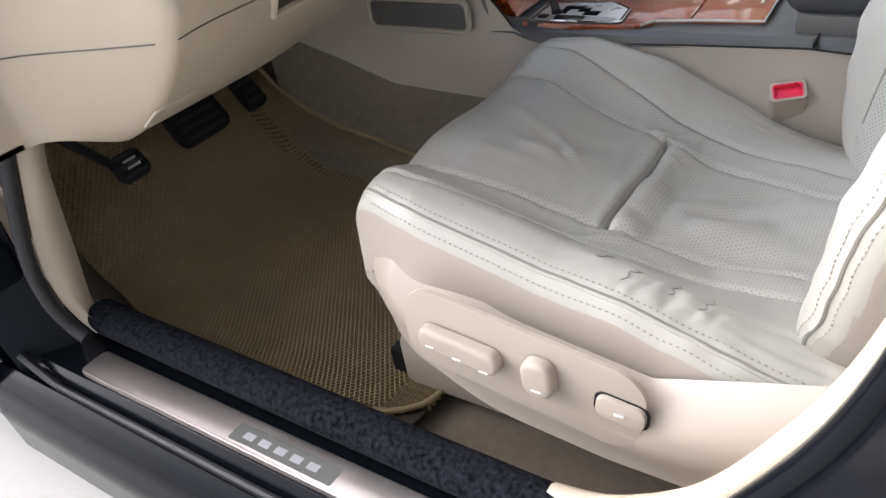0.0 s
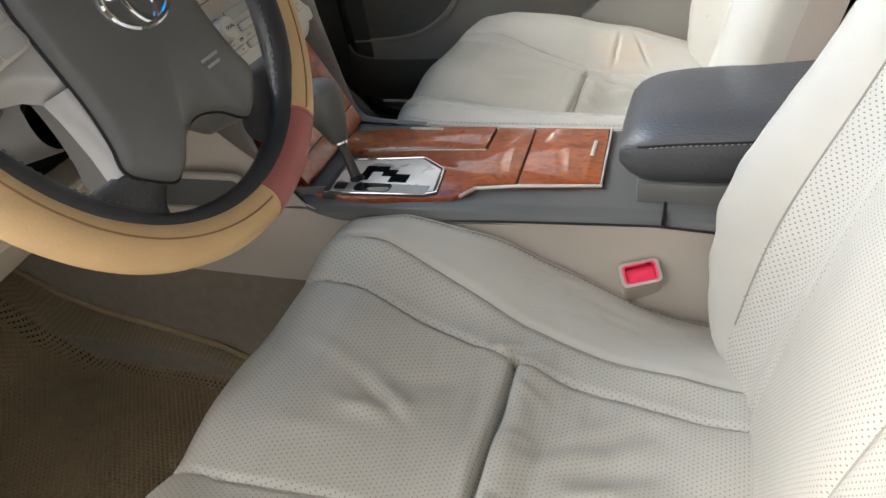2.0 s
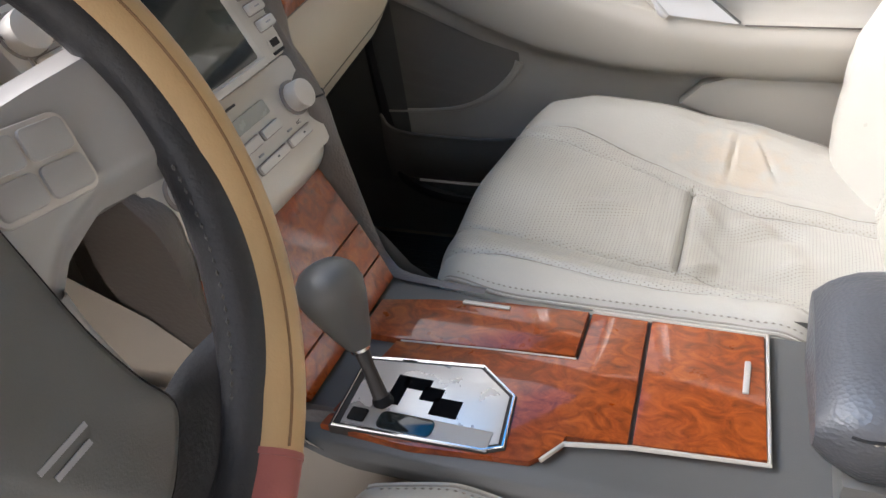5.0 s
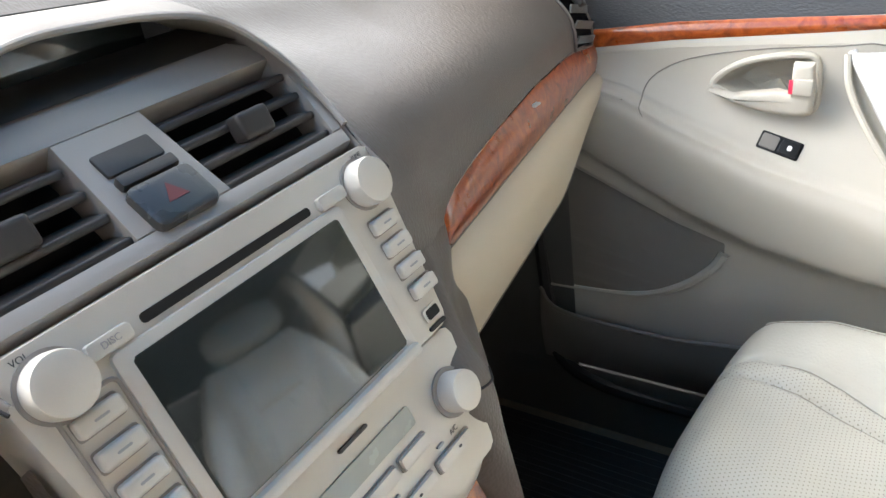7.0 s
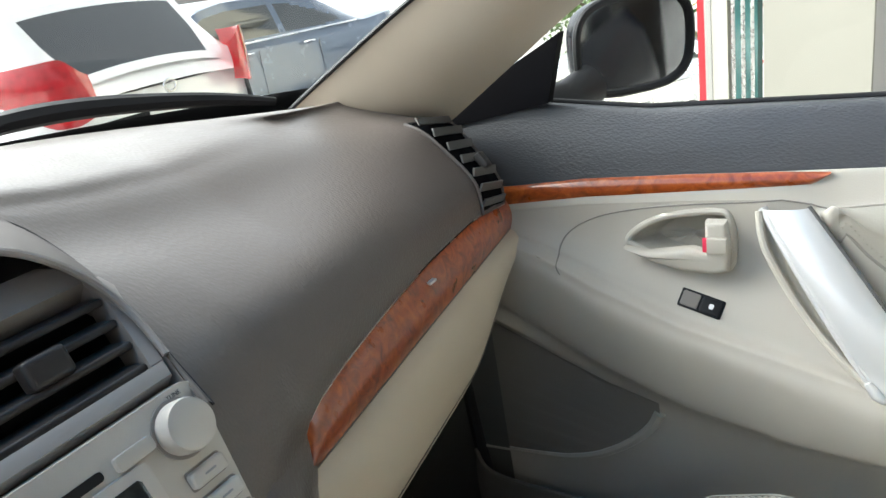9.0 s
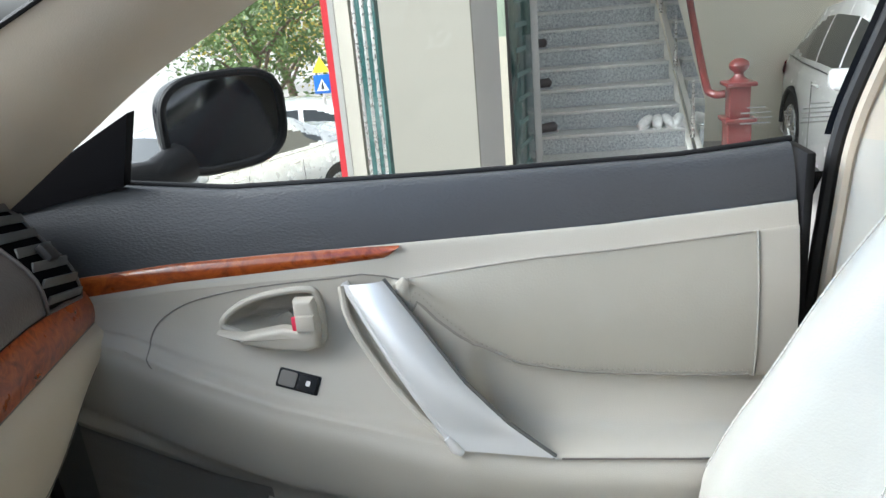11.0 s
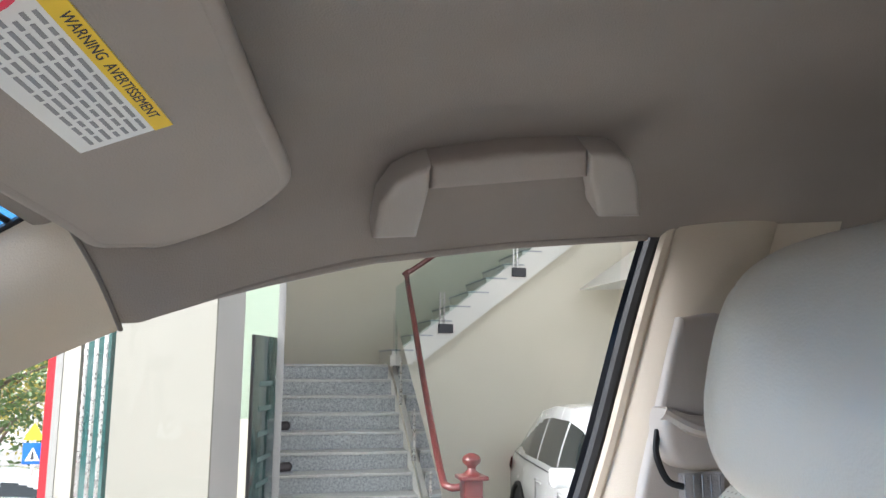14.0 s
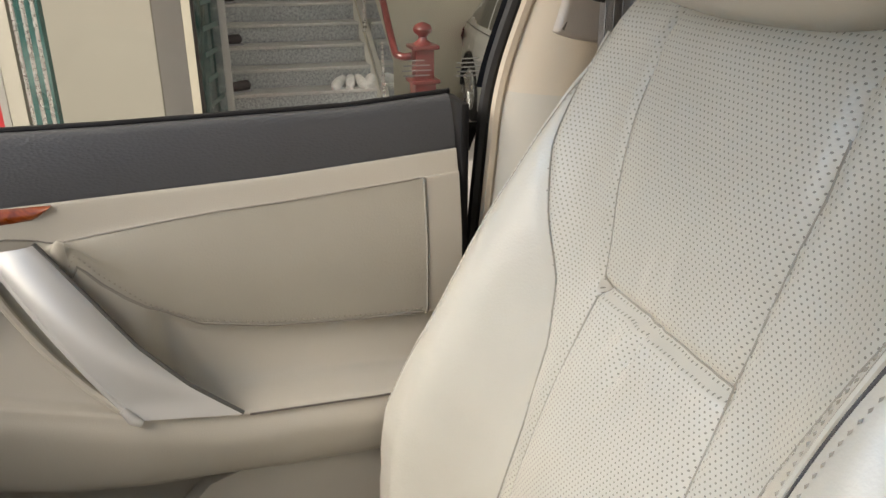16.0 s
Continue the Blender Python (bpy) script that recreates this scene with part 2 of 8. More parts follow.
M_GUIDE = material("belt_guide_plastic", (0.44, 0.395, 0.35), 0.5, 0, 0.2, 700, 0.04, 6)
M_GATE = material("bright_gate_plate", (0.80, 0.79, 0.77), 0.28, 0.5, 0, 1, 0.03, 9)
M_SEAM = material("leather_seam", (0.27, 0.25, 0.216), 0.7)
M_HAZARD = material("dim_red_mark", (0.10, 0.014, 0.014), 0.5)
M_PANEL_DARK = material("charcoal_panel", (0.040, 0.036, 0.034), 0.42, 0, 0.1, 700, 0.1, 9, spec=0.35)
M_DARK_GLOSS = material("dark_gloss_plastic", (0.040, 0.038, 0.036), 0.28, 0, 0.1, 700, 0.1, 9)
M_SAIL = material("sail_plastic", (0.004, 0.004, 0.005), 0.75, 0, 0.1, 700, 0.2, 9, spec=0.04)
# darker grey plastic, with some of the lower door's shade in its colour
M_POCKET = material("pocket_plastic_shaded", (0.19, 0.175, 0.155), 0.55, 0, 0.4, 500, 0.06, 9)
M_GRAB = material("grab_handle_plastic", (0.36, 0.325, 0.29), 0.55, 0, 0.3, 700, 0.04, 7)
M_GLASS = pane_glass("window_glass")
M_WINDSCREEN = pane_glass("windscreen_glass", (0.93, 0.96, 0.95), (1.315, 1.362, (0.002, 0.27, 0.66)))
# assumed tint, added to cut light and reflections from the rear
M_TINTED = pane_glass("assumed_rear_tint", (0.42, 0.45, 0.45))
M_MIRROR = material("mirror_glass", (0.72, 0.74, 0.76), 0.02, 1.0, 0, 1, 0.02, 3)
M_CONCRETE = material("concrete_ground", (0.40, 0.385, 0.36), 0.9, 0, 0.6, 60, 0.12, 0.8)
M_WALL = material("cream_wall_paint", (0.66, 0.615, 0.50), 0.8, 0, 0.2, 90, 0.03, 0.7)
M_WALL_WHITE = material("white_wall_paint", (0.72, 0.70, 0.64), 0.8, 0, 0.2, 90, 0.03, 0.9)
# cream cut well below the real paint, to offset skylight on the column
M_COLUMN = material("darkened_column_cream", (0.25, 0.236, 0.197), 0.75, 0, 0.2, 90, 0.06, 0.9)
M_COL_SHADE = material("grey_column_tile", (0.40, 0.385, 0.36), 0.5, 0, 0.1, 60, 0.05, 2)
M_GRANITE = granite("granite")
M_NOSING = material("granite_nosing", (0.52, 0.52, 0.50), 0.4, 0, 0.2, 90, 0.1, 30)
M_VARNISH = material("red_varnished_wood", (0.13, 0.022, 0.020), 0.35, 0, 0.15, 60, 0.2, 6, coat=0.6)
M_RUG = material("red_rug", (0.5, 0.02, 0.025), 0.95, 0, 1.0, 120, 0.3, 60)
M_GREENGLASS = pane_glass("green_glass", (0.80, 0.90, 0.865))
M_FROST = material("tinted_door_glass", (0.02, 0.06, 0.055), 0.12, 0, 0, 1, 0.3, 3, spec=0.8)
M_FADED = material("faded_print", (0.085, 0.13, 0.12), 0.6)
M_CARWHITE = material("white_car_paint", (0.70, 0.71, 0.70), 0.25, 0, 0, 1, 0.02, 2, coat=1.0)
M_CARSILVER = material("silver_car_paint", (0.5, 0.52, 0.54), 0.28, 0.5, 0, 1, 0.02, 2, coat=1.0)
M_CARBLUE = material("blue_car_paint", (0.05, 0.075, 0.12), 0.25, 0.3, 0, 1, 0.05, 2, coat=1.0)
M_CARGLASS = material("dark_car_glass", (0.015, 0.02, 0.022), 0.04, 0, 0, 1, 0.1, 2, spec=0.9)
M_TAIL = material("tail_lamp_red", (0.36, 0.008, 0.014), 0.15, 0, 0, 1, 0.2, 20, coat=0.6)
M_TYRE = material("tyre", (0.018, 0.018, 0.018), 0.8, 0, 0.4, 90, 0.2, 20)
M_REDPOST = material("red_panel", (0.55, 0.03, 0.04), 0.35, 0, 0, 1, 0.08, 4)
M_BARK = material("bark", (0.12, 0.09, 0.065), 0.9, 0, 1.0, 30, 0.3, 12)
M_LEAF = material("leaf", (0.075, 0.125, 0.03), 0.6, 0, 0, 1, 0.4, 1.2)
M_LEAF_YELLOW = material("leaf_yellow", (0.32, 0.27, 0.04), 0.6, 0, 0, 1, 0.35, 1.2)
M_BLUESIGN = material("blue_sign", (0.01, 0.12, 0.5), 0.4)
M_SHOE = material("shoe_white", (0.72, 0.72, 0.7), 0.6, 0, 0.2, 90, 0.1, 30)
M_SHOE_DARK = material("shoe_dark", (0.05, 0.04, 0.04), 0.6, 0, 0.2, 90, 0.1, 30)


# ---- mesh helpers ----
def along(pts, t):
    """A smooth walk down a profile."""
    n = len(pts) - 1
    s = t * n
    i = min(int(s), n - 1)
    f = s - i
    p = [pts[max(i - 1, 0)], pts[i], pts[i + 1], pts[min(i + 2, n)]]
    return tuple(0.5 * (2 * p[1][k] + (p[2][k] - p[0][k]) * f + (2 * p[0][k] - 5 * p[1][k] + 4 * p[2][k] - p[3][k]) * f * f + (3 * p[1][k] - p[0][k] - 3 * p[2][k] + p[3][k]) * f ** 3) for k in range(2))


def part(name, bm, mat, parent=None, label="", smooth=True):
    me = bpy.data.meshes.new(name)
    if smooth:
        for f in bm.faces:
            f.smooth = True
    bm.to_mesh(me)
    bm.free()
    me.materials.append(mat)
    ob = new(name, me)
    if smooth:
        me.set_sharp_from_angle(angle=radians(38))
    if parent is not None:
        ob.parent = parent
    if label:
        ob["label"] = label
    return ob


def thing(name, label, category, at=(0, 0, 0), group="", kind=""):
    ob = new(name)
    ob.empty_display_size = 0.05
    ob["label"], ob["category"] = label, category
    return tagged(ob, group=group, kind=kind)


def box(x0, x1, y0, y1, z0, z1, bevel=0.0, seg=2, bm=None, m=None):
    """A block, with rounded edges where bevel is given."""
    b = bmesh.new()
    bmesh.ops.create_cube(b, size=1.0)
    for v in b.verts:
        v.co = Vector(((x0 + x1) / 2 + v.co.x * (x1 - x0), (y0 + y1) / 2 + v.co.y * (y1 - y0), (z0 + z1) / 2 + v.co.z * (z1 - z0)))
    if bevel:
        bmesh.ops.bevel(b, geom=list(b.edges), offset=bevel, segments=seg, profile=0.6, affect="EDGES")
    if m is not None:
        b.transform(m)
    return join(bm, b)


def join(bm, other):
    if bm is None:
        return other
    tmp = bpy.data.meshes.new("tmp")
    other.to_mesh(tmp)
    other.free()
    bm.from_mesh(tmp)
    bpy.data.meshes.remove(tmp)
    return bm


def grid(fn, nu, nv, keep=None, bm=None):
    """A sheet fn(a, b) -> point, a and b from 0 to 1; keep(a, b) picks the faces by their middle."""
    bm = bm or bmesh.new()
    vs = {}

    def vert(i, j):
        if (i, j) not in vs:
            vs[i, j] = bm.verts.new(fn(i / nu, j / nv))
        return vs[i, j]

    for i in range(nu):
        for j in range(nv):
            if keep is None or keep((i + 0.5) / nu, (j + 0.5) / nv):
                bm.faces.new((vert(i, j), vert(i + 1, j), vert(i + 1, j + 1), vert(i, j + 1)))
    return bm


def tube(points, radius, seg=10, bm=None, flat=1.0, closed=False, caps=True):
    """A round bar along points; radius may be a list. flat squeezes it across its second axis."""
    bm = bm or bmesh.new()
    pts = [Vector(p) for p in points]
    n = len(pts)
    rings = []
    up = None
    for i, p in enumerate(pts):
        a = pts[(i - 1) % n] if closed or i else p
        c = pts[(i + 1) % n] if closed or i < n - 1 else p
        d = (c - a).normalized()
        if up is None:
            up = Vector((0, 0, 1)) if abs(d.z) < 0.9 else Vector((0, 1, 0))
        side = d.cross(up).normalized()
        up = side.cross(d).normalized()
        r = radius[i] if isinstance(radius, (list, tuple)) else radius
        rings.append([bm.verts.new(p + side * r * math.cos(t) + up * r * flat * math.sin(t)) for t in (2 * math.pi * k / seg for k in range(seg))])
    for i in range(n if closed else n - 1):
        a, c = rings[i], rings[(i + 1) % n]
        for k in range(seg):
            bm.faces.new((a[k], a[(k + 1) % seg], c[(k + 1) % seg], c[k]))
    if caps and not closed:
        bm.faces.new(rings[0][::-1])
        bm.faces.new(rings[-1])
    bmesh.ops.recalc_face_normals(bm, faces=bm.faces)
    return bm


def curve_points(points, n=8, closed=False):
    """A smooth line (Catmull-Rom) through the points."""
    p = [Vector(q) for q in points]
    out = []
    m = len(p)
    for i in range(m if closed else m - 1):
        a, b, c, d = (p[(i + k) % m] if closed else p[min(max(i + k, 0), m - 1)] for k in (-1, 0, 1, 2))
        for k in range(n):
            t = k / n
            out.append(0.5 * (2 * b + (c - a) * t + (2 * a - 5 * b + 4 * c - d) * t * t + (3 * b - a - 3 * c + d) * t ** 3))
    if not closed:
        out.append(p[-1])
    return out


def prism(outline, z0, z1, bevel=0.0, bm=None, m=None, seg=2):
    """An outline in x, y pulled from z0 to z1; m lays it elsewhere."""
    b = bmesh.new()
    bot = [b.verts.new((x, y, z0)) for x, y in outline]
    f = b.faces.new(bot)
    r = bmesh.ops.extrude_face_region(b, geom=[f])
    top = [v for v in r["geom"] if isinstance(v, bmesh.types.BMVert)]
    for v in top:
        v.co.z = z1
    bmesh.ops.recalc_face_normals(b, faces=b.faces)
    if bevel:
        es = [e for e in b.edges if all(abs(v.co.z - z1) < 1e-6 for v in e.verts)]
        bmesh.ops.bevel(b, geom=es, offset=bevel, segments=seg, profile=0.6, affect="EDGES")
    if m is not None:
        b.transform(m)
    return join(bm, b)


def rounded(w, h, r, n=5, cx=0.0, cy=0.0):
    """The outline of a rectangle with rounded corners."""
    out = []
    for sx, sy, a0 in ((1, 1, 0), (-1, 1, 90), (-1, -1, 180), (1, -1, 270)):
        for k in range(n + 1):
            a = radians(a0 + 90 * k / n)
            out.append((cx + sx * (w / 2 - r) + r * math.cos(a), cy + sy * (h / 2 - r) + r * math.sin(a)))
    return out


def disc(r, z0, z1, m=None, seg=28, bevel=0.0, bm=None):
    return prism([(r * math.cos(2 * math.pi * k / seg), r * math.sin(2 * math.pi * k / seg)) for k in range(seg)], z0, z1, bevel, bm, m)


def frame_of(origin, xdir, ydir):
    """A pose with its own x and y ways; z comes out of the face."""
    x = Vector(xdir).normalized()
    z = x.cross(Vector(ydir)).normalized()
    y = z.cross(x)
    m = Matrix((x, y, z)).transposed().to_4x4()
    m.translation = Vector(origin)
    return m


def interp(table, v):
    """A value from rows (position, value), eased between rows."""
    if v <= table[0][0]:
        return table[0][1]
    for (a, p), (b, q) in zip(table, table[1:]):
        if v <= b:
            t = (v - a) / (b - a)
            return p + (q - p) * t
    return table[-1][1]


def sm(a, b, v):
    t = min(1.0, max(0.0, (v - a) / (b - a)))
    return t * t * (3 - 2 * t)


def stitches(points, step=0.0065, size=0.0011, bm=None, lift=0.0004):
    """Short threads along a line."""
    bm = bm or bmesh.new()
    left, prev = 0.0, None
    for a, c in zip(points, points[1:]):
        a, c = Vector(a), Vector(c)
        ln = (c - a).length
        if ln < 1e-6:
            continue
        d = (c - a) / ln
        s = left
        while s < ln:
            p = a + d * s
            side = d.cross(Vector((0, 0, 1)))
            side = side.normalized() if side.length > 0.1 else Vector((1, 0, 0))
            up = side.cross(d)
            e = d * step * 0.33
            vs = [bm.verts.new(p + q) for q in (-e, side * size, e, -side * size)]
            top = bm.verts.new(p + up * size * 1.2)
            for k in range(4):
                bm.faces.new((vs[k], vs[(k + 1) % 4], top))
            s += step
        left = s - ln
    return bm


# ---- front seats ----
def roll_over(s, flat, r):
    """Goes along a panel that is flat, then rolls over an edge of radius r and down: (way along, drop)."""
    q = abs(s)
    if q <= flat:
        return s, 0.0
    th = (q - flat) / r
    if th <= math.pi / 2:
        along, drop = flat + r * math.sin(th), r * (1 - math.cos(th))
    else:
        along, drop = flat + r, r + (q - flat - r * math.pi / 2)
    return math.copysign(along, s), drop


def groove(d, w=0.0045, depth=0.004):
    return -depth * math.exp(-(d / w) ** 2)


def wobble(x, y, k, seed):
    return noise.noise((x * k + seed, y * k - seed, seed * 0.37))


def seat(cx, cy, lift, driver, label, set_back):
    CREASE = 0.365 if driver else 0.362
    t = thing("front_seat", label, "car seat", group="front seats")
    W, RC, RF = 0.262, 0.034, 0.05
    seed = 3.1 if driver else 8.6
    # lasting folds of the leather: place, direction, length, width, height
    FOLDS = (
        (0.000, 0.112, 1.05, 0.026, 0.0065, -0.007), (0.010, 0.100, 0.95, 0.030, 0.010, 0.0065), (-0.022, 0.116, 1.5, 0.030, 0.009, 0.004), (0.035, 0.165, 1.2, 0.040, 0.010, 0.003), (-0.06, 0.15, 1.9, 0.04, 0.012, 0.003),
        (0.02, -0.085, 2.6, 0.050, 0.016, 0.008), (-0.005, -0.105, 1.9, 0.045, 0.012, -0.006), (-0.040, -0.125, 1.75, 0.050, 0.020, 0.010), (-0.075, -0.15, 1.9, 0.040, 0.014, -0.005), (0.05, -0.13, 2.2, 0.04, 0.012, -0.005),
        (-0.088, -0.022, 2.0, 0.020, 0.006, 0.004), (-0.062, -0.018, 1.5, 0.014, 0.005, -0.0025), (0.008, -0.024, 1.8, 0.018, 0.007, 0.0025), (0.07, -0.020, 1.2, 0.018, 0.006, 0.003),
        (-0.122, -0.020, 2.15, 0.032, 0.007, 0.009), (-0.106, -0.036, 2.2, 0.034, 0.006, -0.006), (0.116, 0.012, 2.0, 0.026, 0.006, 0.008), (0.122, -0.006, 2.0, 0.022, 0.005, -0.005),
    ) if driver else (
        (0.174, -0.044, 3.0, 0.024, 0.0035, -0.0055), (0.174, -0.037, 3.0, 0.024, 0.005, 0.003), (0.175, -0.092, 0.55, 0.022, 0.0032, -0.005), (0.176, -0.084, 0.55, 0.022, 0.005, 0.003), (0.165, -0.066, 1.5, 0.02, 0.004, -0.002),
        (0.055, -0.085, 1.9, 0.030, 0.013, 0.007), (0.052, -0.118, 0.9, 0.035, 0.012, -0.006), (0.000, -0.128, 0.25, 0.040, 0.014, 0.007), (-0.040, -0.100, 2.6, 0.030, 0.012, -0.004),
        (-0.060, -0.030, 2.5, 0.030, 0.008, 0.005), (-0.012, -0.025, 0.8, 0.030, 0.009, 0.0035), (0.045, -0.02, 1.0, 0.025, 0.008, 0.003),
    )

    def inner(v):
        if not driver:
            return interp(((-0.31, 0.080), (-0.17, 0.083), (-0.06, 0.086), (0.0, 0.092), (0.04, 0.098), (0.1, 0.109), (0.14, 0.113), (0.2, 0.124), (0.25, 0.133)), v)
        return interp(((-0.31, 0.075), (-0.20, 0.080), (-0.09, 0.096), (0.0, 0.106), (0.11, 0.118), (0.2, 0.140), (0.28, 0.152)), v)

    def outer(v, side=1):
        if not driver and side > 0:
            return interp(((-0.31, 0.108), (-0.17, 0.115), (-0.07, 0.123), (0.0, 0.130), (0.09, 0.143), (0.14, 0.152), (0.19, 0.158), (0.24, 0.162)), v)
        if not driver:
            return interp(((-0.31, 0.19), (-0.1, 0.205), (0.0, 0.212), (0.06, 0.206), (0.1, 0.198), (0.15, 0.191), (0.19, 0.191), (0.23, 0.205)), v)
        return interp(((-0.31, 0.122), (-0.1, 0.140), (0.0, 0.156), (0.1, 0.178), (0.2, 0.202), (0.28, 0.212)), v)

    def top(u, v):
        z = interp(((-0.26, 0.532), (-0.12, 0.537), (0.0, 0.556), (0.1, 0.587), (0.18, 0.612), (0.28, 0.622)), v) + lift
        q = abs(u)
        wall = 0.045 * sm(0.13, 0.215, q) * (0.55 + 0.45 * sm(0.27, 0.0, v)) * sm(-0.29, -0.06, v)
        if not driver and u > 0:
            wall *= sm(0.33, 0.03, v)
        if driver and u > 0:  # sat down beside the console
            wall = wall * sm(-0.13, 0.07, v) - 0.026 * sm(0.16, 0.235, q) * sm(-0.06, -0.22, v)
        z += wall
        if not driver and u < 0:  # held up by the console
            z += (0.637 - z) * sm(0.10, 0.235, q) * sm(-0.22, -0.1, v)
        z -= 0.010 * sm(0.0, 0.05, -v) * sm(0.16, 0.06, q)
        # puffed panels and their puckers
        soft = sm(0.19, 0.10, q)
        z += soft * (0.0095 * wobble(u, v, 9, seed) + 0.0032 * wobble(u, v, 26, seed + 5) * sm(0.05, -0.02, v))
        z += (0.0085 if driver else 0.005) * math.exp(-((v + 0.022) / 0.022) ** 2) * sm(0.125, 0.09, q)
        z += 0.0024 * wobble(u * 1.0, v * 3.2, 22, seed + 2) * sm(0.12, 0.02, abs(v)) * soft
        z += 0.0022 * wobble(u * 2.5, v, 40, seed + 1) * sm(0.17, 0.2, q) * sm(0.1, -0.1, v)
        for c0, v0, amp in ((-0.01, 0.10, 0.007), (0.035, 0.085, -0.004), (-0.03, -0.11, 0.007), (0.03, -0.09, -0.005)):
            dd = ((u - c0) * 1.0 + (v - v0) * 0.6)
            ee = (v - v0) - (u - c0) * 0.6
            z += amp * math.exp(-(dd / 0.014) ** 2 - (ee / 0.045) ** 2)
        for c0, v0, ang, ln, wd, amp in FOLDS:
            ca, sa = math.cos(ang), math.sin(ang)
            e1, e2 = (u - c0) * ca + (v - v0) * sa, -(u - c0) * sa + (v - v0) * ca
            z += amp * math.exp(-(e1 / ln) ** 2 - (e2 / wd) ** 2)
        if q < inner(v) + 0.006:
            z += groove(v, 0.0042, 0.018 if driver else 0.010)
        z += groove(q - inner(v), 0.0038, 0.0055) + groove(q - outer(v, u), 0.0038, 0.005)
        ridge = math.sin((v + 0.35 * u + 0.012 * wobble(u, v, 30, seed)) * 2 * math.pi / 0.021)
        z += 0.0013 * ridge * (1.0 if driver and u < 0 else 0.0) * sm(0.188, 0.205, q) * sm(0.246, 0.232, q) * sm(0.12, 0.0, v) * sm(-0.1, 0.35, wobble(u, v, 13, seed + 7))
        return z

    FLAT = W - RC
    LEN_U = FLAT + RC * math.pi / 2 + 0.075
    V0, V1 = -0.31, 0.275 - RF
    LEN_V = V1 - V0 + RF * math.pi / 2 + 0.07

    def uv(a, b):
        u, du = roll_over((2 * a - 1) * LEN_U, FLAT, RC)
        s = V0 + b * LEN_V
        v, dv = (s, 0.0) if s < V1 else tuple(x + y for x, y in zip(roll_over(s - V1, 0.0, RF), (V1, 0.0)))
        return u, du, v, dv

    def cushion(a, b):
        u, du, v, dv = uv(a, b)
        z = top(u, v) - max(du, dv) - 0.35 * min(du, dv)
        pinch = 1 - 0.09 * sm(0.12, 0.275, v) ** 2
        bow = -0.028 * (u / W) ** 2 * sm(0.05, 0.25, v)
        low = max(du, dv) / 0.15
        return (cx + u * pinch * (1 + 0.05 * low), cy + v + bow - 0.02 * sm(0.05, 0.15, dv), z)

    NU, NV = 210, 210
    for name, keep, mat, lab in (
        ("cushion_front_panel", lambda u, d, v, e: abs(u) < inner(v) and v > 0, M_PERF_CUSHION, "perforated leather panel of the cushion"),
        ("cushion_rear_panel", lambda u, d, v, e: abs(u) < inner(v) and v <= 0, M_PERF_CUSHION, "wrinkled perforated leather panel"),
        ("cushion_border", lambda u, d, v, e: inner(v) <= u < outer(v) and d < 0.03, M_PERF_CUSHION, ""),
        ("cushion_border", lambda u, d, v, e: inner(v) <= -u < outer(v, -1) and d < 0.03, M_PERF_CUSHION, ""),
        ("cushion_bolster", lambda u, d, v, e: u >= outer(v) and d < 0.026, M_LEATHER, ""),
        ("cushion_bolster", lambda u, d, v, e: -u >= outer(v, -1) and d < 0.026, M_LEATHER, ""),
        ("cushion_side", lambda u, d, v, e: d >= 0.026 and u > 0, M_SIDE, ""),
        ("cushion_side", lambda u, d, v, e: d >= 0.026 and u < 0, M_SIDE, ""),
    ):
        part(name, grid(cushion, NU, NV, lambda a, b, k=keep: k(*uv(a, b))), mat, t, lab)
    for side in (-1, 1):
        a0 = 0.5 + side * 0.5 * (FLAT + RC * 0.75) / LEN_U
        line = [Vector(cushion(a0, k / 90)) + Vector((0, 0, 0.0008)) for k in range(2, 91)]
        part("piping", tube(line[:74], 0.0021, 6), M_LEATHER, t)
        part("seam", tube([Vector(cushion(a0 - side * 0.5 * 0.0034 / LEN_U, k / 90)) for k in range(2, 76)], 0.0014, 5), M_SEAM, t)
        for off in (-0.010, 0.012):
            rowl = [Vector(cushion(a0 + side * 0.5 * off / LEN_U, k / 90)) + Vector((0, 0, 0.0004)) for k in range(2, 74)]
            part("stitching", stitches(rowl), M_STITCH, t)

    def seam_line(pts):
        part("seam", tube(pts, 0.0009, 5), M_SEAM, t)

    def at(u, v):
        return Vector(cushion(0.5 + 0.5 * u / LEN_U, (v - V0) / LEN_V)) + Vector((0, 0, 0.0006))

    for side in (-1, 1):
        seam_line([at(side * inner(v), v) for v in [-0.27 + 0.008 * k for k in range(61)]])
        seam_line([at(side * outer(v, side), v) for v in [-0.27 + 0.008 * k for k in range(61)]])
    seam_line([at(-0.104 + 0.208 * k / 50, 0.0) for k in range(51)])

    if driver:
        # splits in the worn leather of the door-side bolster
        for u0, v0, steps in ((-0.205, -0.085, ((0, 0), (-0.006, 0.004), (-0.010, 0.010), (-0.017, 0.009), (-0.024, 0.014))), (-0.196, -0.118, ((0, 0), (-0.005, -0.003), (-0.012, 0.003), (-0.018, -0.001), (-0.022, 0.004))),
                               (-0.194, -0.15, ((0, 0), (-0.008, -0.004), (-0.013, 0.002), (-0.020, 0.0), (-0.026, 0.006))), (-0.19, -0.05, ((0, 0), (-0.008, 0.006), (-0.014, 0.006), (-0.020, 0.012)))):
            part("leather_split", tube(curve_points([at(u0 + du, v0 + dv) for du, dv in steps], 4), [0.0002] + [0.0005] * (len(steps) * 4 - 5) + [0.0002], 5), M_SEAM, t)

    # backrest
    REC = radians(17.0 if driver else 14.5)
